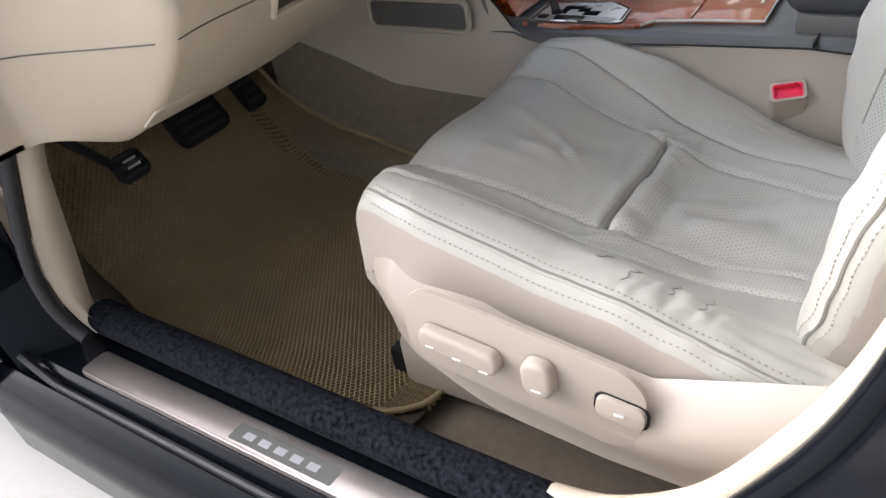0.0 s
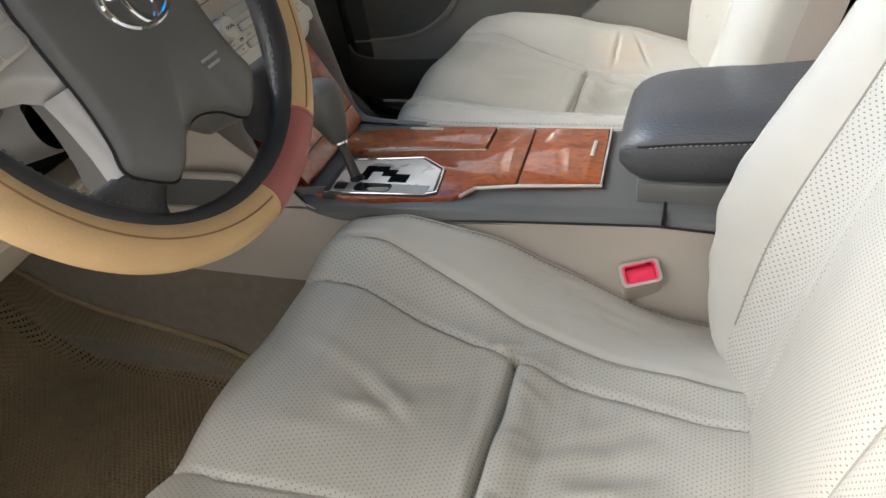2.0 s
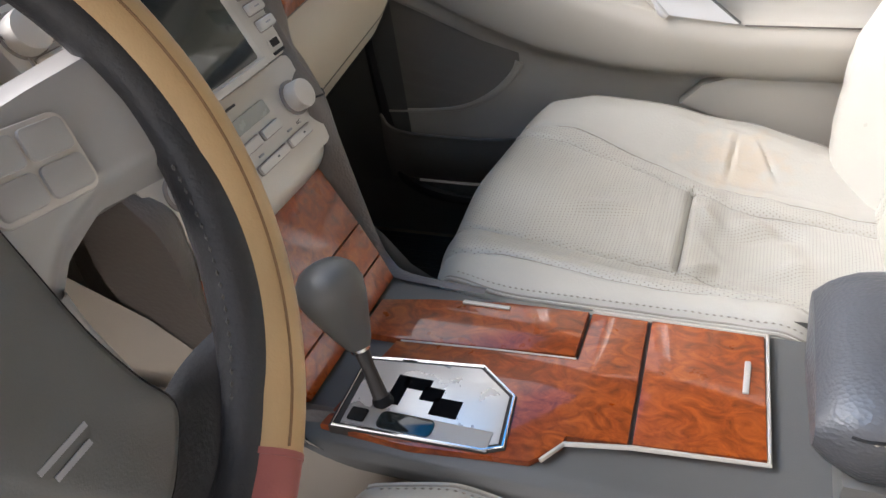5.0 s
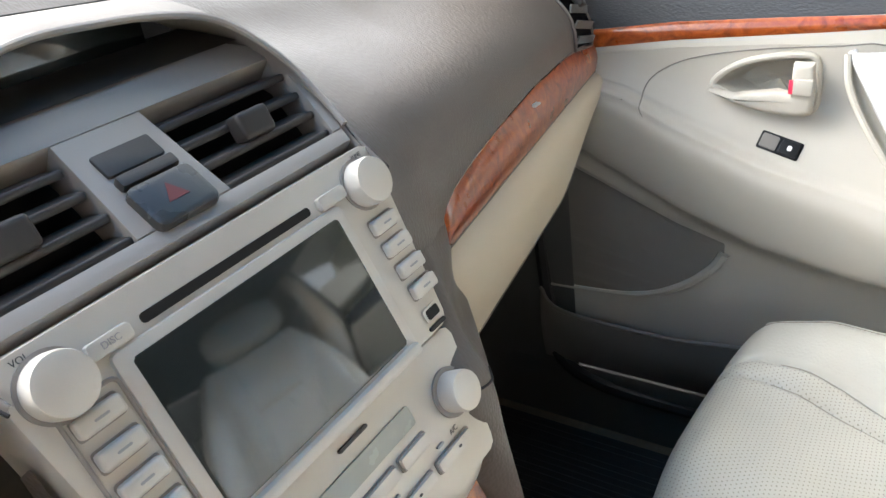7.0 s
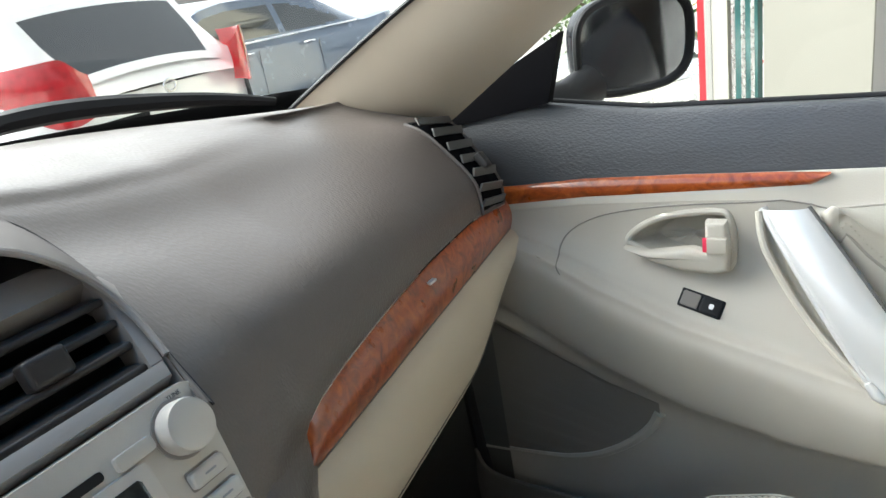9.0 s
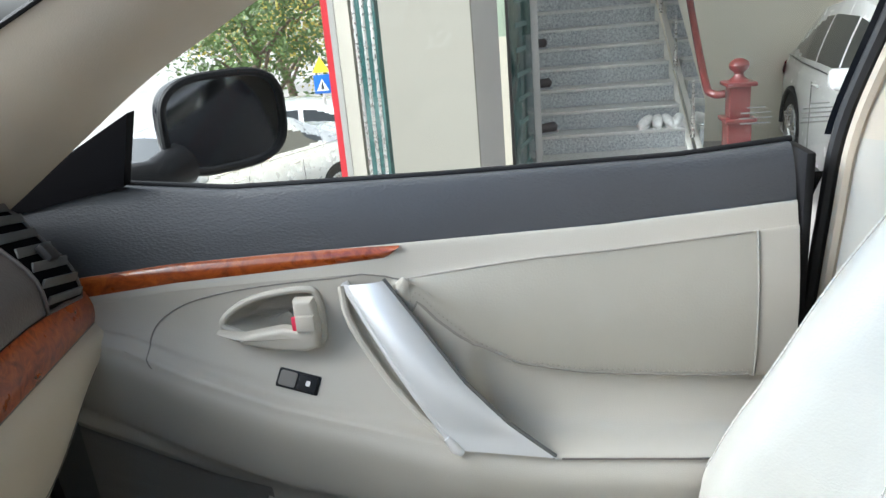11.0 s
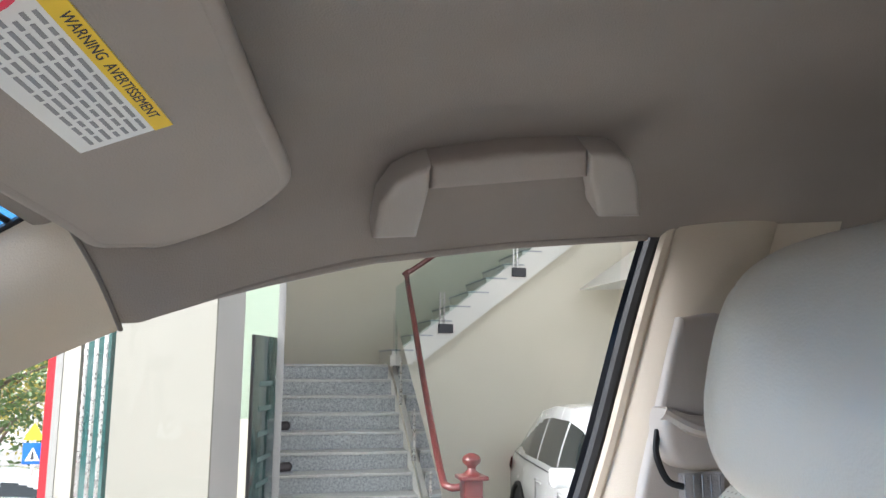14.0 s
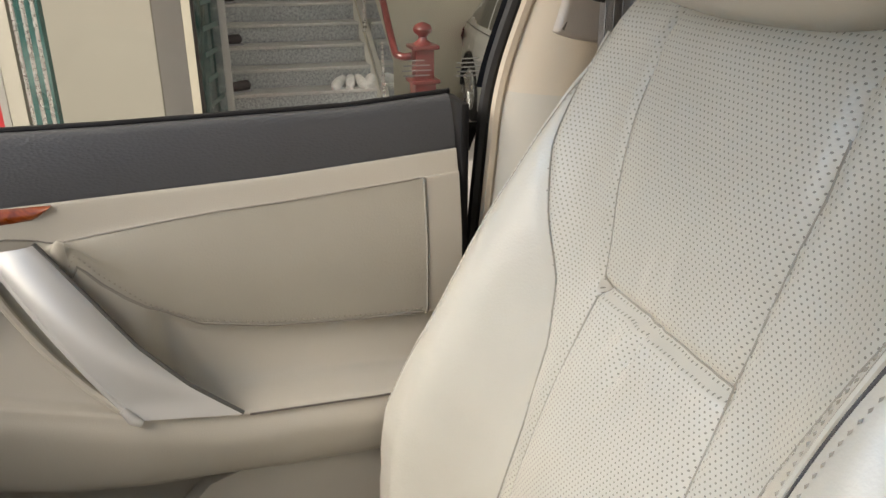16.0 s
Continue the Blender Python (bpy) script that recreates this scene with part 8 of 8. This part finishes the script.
part("flight_soffit", prism([(-1.20, LZ - 0.02), (-1.20, LZ + 0.10), (-4.3, LZ + 2.48), (-4.3, LZ + 2.10), (-1.62, LZ + 0.06)], 0, 0.20, m=Matrix(((0, 0, 1, 8.94), (1, 0, 0, 0), (0, 1, 0, 0), (0, 0, 0, 1)))), M_WALL_WHITE, up2)
for k in (2, 6, 10):
    y1, z1 = -1.33 - k * 0.235, LZ + (k + 1) * 0.180
    for dy in (0, 0.05):
        part("glass_clamp", tube([(8.92, y1 - dy, z1 - 0.10), (8.92, y1 - dy, z1 + 0.34)], 0.012, 8), M_STEEL, up2)
    part("clamp_base", box(8.90, 8.94, y1 - 0.16, y1 + 0.02, z1 - 0.16, z1 - 0.05, 0.004), M_INK, up2)
gp = part("balustrade_glass", box(8.915, 8.925, -4.2, -1.30, 0, 0.01), M_GREENGLASS, up2)
gp.data.clear_geometry()
tmp = bmesh.new()
q4 = [tmp.verts.new(p) for p in ((8.92, -1.25, LZ + 0.12), (8.92, -4.2, LZ + 2.4), (8.92, -4.2, LZ + 3.2), (8.92, -1.25, LZ + 0.92))]
tmp.faces.new(q4)
tmp.to_mesh(gp.data)
tmp.free()
gp.visible_shadow = False

newel = thing("newel_post", "turned red varnished newel post with a ball finial", "stair post")
nx, ny = 6.34, -1.475
part("post", box(nx - 0.095, nx + 0.095, ny - 0.095, ny + 0.095, FZ, 0.02, 0.012), M_VARNISH, newel)
part("collar", box(nx - 0.125, nx + 0.125, ny - 0.125, ny + 0.125, 0.01, 0.045, 0.010), M_VARNISH, newel)
part("neck", box(nx - 0.08, nx + 0.08, ny - 0.08, ny + 0.08, 0.04, 0.30, 0.010), M_VARNISH, newel)
part("cap", box(nx - 0.12, nx + 0.12, ny - 0.12, ny + 0.12, 0.295, 0.33, 0.012), M_VARNISH, newel)
part("finial", tube([(nx, ny, z) for z in (0.33, 0.345, 0.37, 0.39, 0.405, 0.43, 0.46, 0.49, 0.508, 0.514)], [0.085, 0.07, 0.04, 0.035, 0.045, 0.075, 0.082, 0.065, 0.03, 0.005], 20), M_VARNISH, newel)
rail = thing("handrail", "red varnished handrail climbing beside the granite stair", "handrail")
part("rail_bar", tube(curve_points([(nx, ny + 0.10, 0.235), (nx + 0.04, ny + 0.19, 0.235), (6.55, -1.26, 0.33), (7.4, -1.30, 0.985), (8.4, -1.37, 1.755), (9.10, -1.42, 2.30), (9.18, -1.46, 2.40), (9.18, -1.62, 2.50), (9.18, -4.0, 4.2)], 8), 0.032, 12), M_VARNISH, rail)
for k in range(2, 11, 3):
    x0 = SX + k * RUN
    part("baluster", tube([(x0, -1.255, FZ + (k + 1) * RISE - 0.1), (x0, -1.27, FZ + (k + 1) * RISE + 0.42)], 0.014, 8), M_STEEL, rail)
bg = part("balustrade_pane", grid(lambda a, b: (SX + 0.1 + a * 2.6, -1.265, FZ + 0.10 + a * 1.75 + b * 0.72), 2, 2), M_GREENGLASS, rail)
bg.visible_shadow = False

rug = thing("rug", "bright red shaggy rug at the foot of the stair", "rug")
rb = bmesh.new()
box(6.08, 6.42, -1.0, 0.06, FZ + 0.001, FZ + 0.105, 0.04, 4, bm=rb)
bmesh.ops.subdivide_edges(rb, edges=list(rb.edges), cuts=3, use_grid_fill=True)
for v in rb.verts:
    v.co += Vector((0, 0, 0.018 * noise.noise(v.co * 9)))
part("pile", rb, M_RUG, rug)


def shoe(x, y, z, turn, mat, label):
    t = thing("shoe", label, "shoe", group="shoes on the stair")
    m = pose(x, y, z, 0, 0, turn)
    part("upper", tube([m @ Vector(p) for p in ((-0.12, 0, 0.06), (-0.10, 0, 0.06), (-0.04, 0, 0.055), (0.05, 0, 0.045), (0.11, 0, 0.035), (0.14, 0, 0.03))], [0.02, 0.045, 0.048, 0.046, 0.038, 0.012], 12), mat, t)
    part("sole", prism([((0.14 if k < 0.5 else 0.13) * math.cos(2 * math.pi * k), 0.045 * math.sin(2 * math.pi * k)) for k in (j / 16 for j in range(16))], 0, 0.018, 0.004, m=m), M_INK_PALE if mat is M_SHOE_DARK else mat, t)
    return t


for k, (dy, tn) in enumerate(((-0.86, 150), (-0.97, 170), (-1.07, 185), (-1.15, 160))):
    shoe(SX + 2 * RUN + 0.10, dy, FZ + 3 * RISE, tn, M_SHOE, "white trainer resting on a stair tread")
for kk, dy, tn in ((0, -0.02, 100), (0, -0.12, 80), (2, 0.06, 110), (4, 0.08, 95), (6, 0.09, 90)):
    shoe(SX + kk * RUN + 0.12, dy, FZ + (kk + 1) * RISE, tn, M_SHOE_DARK, "dark leather shoe resting on a stair tread")


# ---- parked cars ----
def parked_car(name, label, m, paint, L, W, H, belt, hood, trunk, roof_pts, glass, wheel_r, axles, lamp_z, handles, plate=True):
    """A car: lower body, cabin with panes, wheels, lamps and mirrors. Its own x points ahead, z up; the origin lies under its middle."""
    t = thing(name, label, "car", group="parked cars")
    hw = W / 2

    def top_of(x):
        return interp(((-L / 2, trunk - 0.12), (-L / 2 + 0.10, trunk), (roof_pts[0][0], belt), (roof_pts[-1][0], belt - 0.02), (L / 2 - 0.55, hood), (L / 2, hood - 0.25)), x)

    def wide(x):
        return hw * interp(((-L / 2, 0.80), (-L / 2 + 0.25, 0.94), (-L / 4, 1.0), (L / 4, 1.0), (L / 2 - 0.3, 0.90), (L / 2, 0.70)), x)

    def arch(x):
        z = 0.20
        for ax in axles:
            d = abs(x - ax)
            if d < wheel_r * 1.16:
                z = max(z, math.sqrt((wheel_r * 1.16) ** 2 - d * d) + wheel_r * 0.92)
        return z

    def body(a, b):
        x = -L / 2 + b * L
        w, zt, zb = wide(x), top_of(x), arch(x)
        sec = [(1.0, zb), (1.005, max(zb, 0.45)), (1.0, max(zb, zt - 0.28)), (0.97, zt - 0.10), (0.93, zt - 0.02), (0.80, zt + 0.01), (0.4, zt + 0.03), (0, zt + 0.035)]
        q = abs(2 * a - 1)
        s = (1 - q) * (len(sec) - 1)
        i = min(int(s), len(sec) - 2)
        f = s - i
        px, pz = (sec[i][k] * (1 - f) + sec[i + 1][k] * f for k in (0, 1))
        return m @ Vector((x, math.copysign(px * w, a - 0.5), pz))

    part("body", grid(body, 56, 90), paint, t)
    for end in (-1, 1):
        part("bumper", box(end * L / 2 - 0.10, end * L / 2 + 0.04, -wide(end * L / 2) - 0.05, wide(end * L / 2) + 0.05, 0.22, 0.62 if end > 0 else 0.66, 0.05, 3, m=m), paint, t)
        part("end_panel", box(end * (L / 2 - 0.08) - 0.03, end * (L / 2 - 0.08) + 0.03, -wide(end * L / 2), wide(end * L / 2), 0.3, top_of(end * L / 2) + 0.02, 0.02, m=m), paint, t)
    xs = [p[0] for p in roof_pts]

    def cabin(a, b):
        x = xs[0] + b * (xs[-1] - xs[0])
        zr = interp(roof_pts, x)
        zb = top_of(x) - 0.03
        w0, w1 = wide(x) * 0.94, wide(x) * 0.72
        q = abs(2 * a - 1)
        if q > 0.5:
            k = (1 - q) / 0.5
            px, pz = w0 + (w1 - w0) * k ** 1.3, zb + (zr - 0.05 - zb) * k
        else:
            k = 1 - q / 0.5
            px, pz = w1 * (1 - k), zr - 0.05 + 0.05 * math.sin(k * math.pi / 2) ** 0.6
        return m @ Vector((x, math.copysign(px, a - 0.5), max(pz, zb - 0.01)))

    n = xs[-1] - xs[0]
    roof0, roof1 = (roof_pts[1][0] - xs[0]) / n, (roof_pts[-2][0] - xs[0]) / n

    def is_side(a, b):
        q = abs(2 * a - 1)
        x = xs[0] + b * n
        if not 0.58 + 0.20 * sm(roof_pts[0][0] + 1.4, roof_pts[0][0] + 0.4, x) < q < 0.93 - 0.08 * sm(roof_pts[0][0] + 0.9, roof_pts[0][0] + 0.3, x):
            return False
        return any(g0 < x < g1 for g0, g1 in glass)

    def is_end(a, b):
        q = abs(2 * a - 1)
        return (b < roof0 * 0.93 and b > roof0 * 0.15 or b > roof1 + (1 - roof1) * 0.10 and b < 1 - (1 - roof1) * 0.1) and q < 0.44

    part("cabin", grid(cabin, 64, 72, lambda a, b: not is_side(a, b) and not is_end(a, b)), paint, t)
    for g in glass:
        for sgn in (0, 1):
            part("side_window", grid(cabin, 64, 72, lambda a, b, g=g, s=sgn: is_side(a, b) and (a > 0.5) == bool(s) and g[0] < xs[0] + b * n < g[1]), M_CARGLASS, t)
    part("rear_window", grid(cabin, 64, 72, lambda a, b: is_end(a, b) and b < 0.5), M_CARGLASS, t)
    part("windscreen", grid(cabin, 64, 72, lambda a, b: is_end(a, b) and b > 0.5), M_CARGLASS, t)
    for sgn in (-1, 1):
        line = [m @ Vector((x, sgn * (wide(x) * 0.952), top_of(x) - 0.005)) for x in [xs[0] + 0.25 + (n - 0.45) * k / 20 for k in range(21)]]
        part("belt_moulding", tube(line, 0.012 if paint is not M_CARWHITE else 0.005, 6), M_CHROME if paint is not M_CARWHITE else M_BLACK, t)
        for ax in axles:
            if wheel_r > 0.34:
                part("arch_trim", tube([m @ Vector((ax + wheel_r * 1.14 * math.cos(k), sgn * (wide(ax) + 0.004), wheel_r * 0.95 + wheel_r * 1.14 * math.sin(k))) for k in [math.pi * j / 16 for j in range(17)]], 0.03, 8), M_TYRE, t)
            w = part("wheel", tube([m @ Vector((ax, sgn * (hw - 0.20), wheel_r)), m @ Vector((ax, sgn * (hw - 0.01), wheel_r))], wheel_r, 28), M_TYRE, t)
            part("rim", tube([m @ Vector((ax, sgn * (hw - 0.03), wheel_r)), m @ Vector((ax, sgn * (hw + 0.004), wheel_r))], [wheel_r * 0.68, wheel_r * 0.62], 24), M_CARSILVER, w)
            for k in range(5):
                an = 2 * math.pi * k / 5
                part("spoke", tube([m @ Vector((ax, sgn * (hw + 0.006), wheel_r)), m @ Vector((ax + wheel_r * 0.6 * math.cos(an), sgn * (hw + 0.008), wheel_r + wheel_r * 0.6 * math.sin(an)))], 0.022, 6), M_STEEL, w)
        x0 = -L / 2
        path = curve_points([(x0 + 0.36, wide(x0 + 0.36) + 0.004, 0), (x0 + 0.18, wide(x0 + 0.18) + 0.012, 0), (x0 + 0.02, wide(x0) + 0.030, 0), (x0 - 0.045, wide(x0) - 0.05, 0), (x0 - 0.058, wide(x0) - 0.12, 0), (x0 - 0.050, wide(x0) - 0.19, 0)], 4)

        def lens(a, b):
            p = path[int(round(a * (len(path) - 1)))]
            lo = lamp_z[0] + 0.16 * sm(0.45, 0.0, a) + 0.03 * sm(0.6, 1.0, a)
            hi = lamp_z[1] - 0.02 * sm(0.6, 0.0, a) - 0.10 * sm(0.55, 1.0, a)
            k = 0.018 * math.sin(math.pi * b)
            return m @ Vector((p.x - k * sm(0.4, 0.8, a), sgn * (p.y + k * sm(0.7, 0.3, a)), lo + (hi - lo) * b))

        part("tail_lamp", grid(lens, len(path) - 1, 10), M_TAIL, t, "red wrap-round tail lamp")
        part("headlamp", box(L / 2 - 0.30, L / 2 - 0.02, sgn * hw * 0.62 - 0.16, sgn * hw * 0.62 + 0.16, hood - 0.22, hood - 0.06, 0.03, 2, m=m), M_SILVER_BTN, t, "clear headlamp")
        for hx in handles:
            part("door_handle", tube([m @ Vector((hx - 0.09, sgn * (hw + 0.012), belt - 0.13)), m @ Vector((hx, sgn * (hw + 0.03), belt - 0.125)), m @ Vector((hx + 0.09, sgn * (hw + 0.012), belt - 0.13))], 0.013, 8), paint if paint is M_CARWHITE else M_CHROME, t)
            part("door_gap", tube([m @ Vector((hx - 0.17, sgn * (wide(hx) + 0.003), z)) for z in (0.30, 0.5, belt - 0.12)], 0.004, 5), M_INK, t)
        mx0 = xs[-1] - 0.42
        part("wing_mirror", box(mx0 - 0.06, mx0 + 0.10, sgn * (hw + 0.10) - 0.11, sgn * (hw + 0.10) + 0.11, belt + 0.0, belt + 0.16, 0.05, 3, m=m), paint, t)
    part("emblem", tube([m @ Vector((-L / 2 - 0.045 + 0.0, 0.045 * math.cos(k), trunk - 0.11 + 0.035 * math.sin(k))) for k in (2 * math.pi * j / 16 for j in range(16))], 0.008, 6, closed=True), M_CHROME, t)
    part("underside", box(-L / 2 + 0.1, L / 2 - 0.1, -hw * 0.8, hw * 0.8, 0.18, 0.45, 0.02, m=m), M_INK, t)
    return t


suv = parked_car("suv", "white suv parked inside beside the granite stair", pose(6.70, -3.25, -0.78, 0, 0, 173.2), M_CARWHITE, 4.55, 1.82, 1.68, 1.04, 1.0, 1.02,
                 ((-2.15, 1.05), (-2.02, 1.22), (-1.75, 1.42), (-1.25, 1.58), (-0.6, 1.67), (0.0, 1.68), (0.45, 1.61), (1.25, 1.06)), ((-1.75, -0.74), (-0.70, 0.04), (0.08, 0.86)), 0.36, (-1.30, 1.32), (0.66, 0.95), (-0.35, 0.5))
hatch = parked_car("hatchback", "white hatchback with red tail lamps parked ahead", pose(2.98, 6.25, -0.07, 0, 0, 90), M_CARWHITE, 4.2, 1.76, 1.52, 1.02, 0.95, 0.98,
                   ((-2.05, 0.99), (-1.65, 1.42), (-0.9, 1.51), (0.0, 1.52), (0.35, 1.47), (1.15, 1.0)), ((-1.5, -0.95), (-0.88, -0.12), (-0.05, 0.7)), 0.31, (-1.27, 1.25), (0.78, 1.13), (-0.45, 0.4))
sedan = parked_car("sedan", "dark blue sedan with chrome window trim parked ahead", pose(6.45, 7.3, -0.20, 0, 0, 172), M_CARBLUE, 4.75, 1.82, 1.46, 0.98, 0.94, 1.02,
                   ((-1.75, 1.02), (-0.95, 1.38), (-0.3, 1.455), (0.3, 1.455), (0.6, 1.41), (1.3, 0.98)), ((-1.25, -0.35), (-0.28, 0.65)), 0.32, (-1.4, 1.4), (0.72, 0.92), (-0.6, 0.3))
silver = parked_car("sedan", "silver sedan with red tail lamps parked in the street", pose(9.0, 4.2, -1.50, 0, 0, 150), M_CARSILVER, 4.7, 1.80, 1.45, 0.96, 0.92, 1.0,
                    ((-1.75, 1.0), (-0.95, 1.37), (-0.3, 1.445), (0.3, 1.445), (0.6, 1.40), (1.3, 0.96)), ((-1.25, -0.35), (-0.28, 0.65)), 0.32, (-1.4, 1.4), (0.70, 0.92), (-0.6, 0.3))
parked_car("sedan", "white sedan parked further along the street", pose(14.0, 4.6, -1.9, 0, 0, 100), M_CARWHITE, 4.6, 1.78, 1.46, 0.96, 0.92, 1.0,
           ((-1.75, 1.0), (-0.95, 1.37), (-0.3, 1.445), (0.3, 1.445), (0.6, 1.40), (1.3, 0.96)), ((-1.25, -0.35), (-0.28, 0.65)), 0.32, (-1.4, 1.4), (0.70, 0.92), (-0.6, 0.3))


# ---- street trees, sign ----
def tree(x, y, z, h, seed, label, leafmat, spread=1.0, clumps=150):
    t = thing("tree", label, "tree", group="street trees")
    rnd = random.Random(seed)
    trunk = [Vector((x + 0.15 * math.sin(k), y + 0.1 * math.cos(k * 1.3), z + h * 0.55 * k / 6)) for k in range(7)]
    tb = tube(trunk, [0.16 - 0.013 * k for k in range(7)], 10)
    tips = []
    for k in range(9):
        a, b0 = rnd.uniform(0, 6.28), trunk[rnd.randint(3, 6)]
        e = b0 + Vector((math.cos(a) * rnd.uniform(0.8, 1.7) * spread, math.sin(a) * rnd.uniform(0.8, 1.7) * spread, rnd.uniform(0.5, 1.0) * h * 0.38))
        mid = b0.lerp(e, 0.5) + Vector((0, 0, 0.2))
        tube([b0, mid, e], [0.06, 0.04, 0.012], 6, bm=tb)
        tips += [e, mid, b0.lerp(e, 0.75)]
    part("trunk", tb, M_BARK, t)
    lb = bmesh.new()
    for k in range(clumps):
        c = rnd.choice(tips) + Vector((rnd.gauss(0, 0.42 * spread), rnd.gauss(0, 0.42 * spread), rnd.gauss(0.1, 0.35)))
        for j in range(14):
            p = c + Vector((rnd.gauss(0, 0.16), rnd.gauss(0, 0.16), rnd.gauss(0, 0.13)))
            d = Vector((rnd.gauss(0, 1), rnd.gauss(0, 1), rnd.gauss(0, 0.7))).normalized() * 0.075
            s = d.cross(Vector((rnd.gauss(0, 1), rnd.gauss(0, 1), rnd.gauss(0, 1)))).normalized() * 0.035
            lb.faces.new([lb.verts.new(q) for q in (p - d, p + s, p + d, p - s)])
    part("crown", lb, leafmat, t, smooth=False)
    return t


tree(17.0, 6.0, -2.2, 4.2, 1, "leafy green street tree beyond the parked cars", M_LEAF, 1.3, 260)
tree(23.0, 7.2, -2.4, 4.6, 2, "yellowing street tree beyond the parked cars", M_LEAF_YELLOW, 1.5, 260)
tree(21.5, 4.2, -2.4, 4.4, 3, "yellowing street tree beyond the parked cars", M_LEAF_YELLOW, 1.4, 260)
tree(26.0, 9.5, -2.4, 5.0, 4, "leafy green street tree beyond the parked cars", M_LEAF, 1.5, 260)
tree(9.0, 17.0, -0.2, 5.0, 6, "leafy green street tree behind the parked cars", M_LEAF, 1.5, 220)
sign = thing("road_sign", "blue square crossing sign under an orange warning sign on a pole", "road sign")
sx_, sy_ = 13.5, 3.74
part("pole", tube([(sx_ + 0.03, sy_, -2.0), (sx_ + 0.03, sy_, 0.35)], 0.03, 10), M_STEEL, sign)
part("blue_plate", box(sx_ - 0.01, sx_, sy_ - 0.15, sy_ + 0.15, -0.35, -0.02, 0.004), M_BLUESIGN, sign)
part("white_triangle", prism([(sy_ - 0.11, -0.30), (sy_ + 0.11, -0.30), (sy_, -0.09)], 0, 0.004, m=Matrix(((0, 0, -1, sx_ - 0.010), (1, 0, 0, 0), (0, 1, 0, 0), (0, 0, 0, 1)))), M_WHITE, sign)
part("dark_mark", prism([(sy_ - 0.03, -0.28), (sy_ + 0.03, -0.28), (sy_ + 0.01, -0.15), (sy_ - 0.01, -0.15)], 0, 0.003, m=Matrix(((0, 0, -1, sx_ - 0.014), (1, 0, 0, 0), (0, 1, 0, 0), (0, 0, 0, 1)))), M_INK, sign)
part("orange_plate", prism([(sy_ - 0.16, 0.02), (sy_ + 0.16, 0.02), (sy_, 0.30)], 0, 0.006, m=Matrix(((0, 0, -1, sx_), (1, 0, 0, 0), (0, 1, 0, 0), (0, 0, 0, 1)))), M_YELLOW, sign)
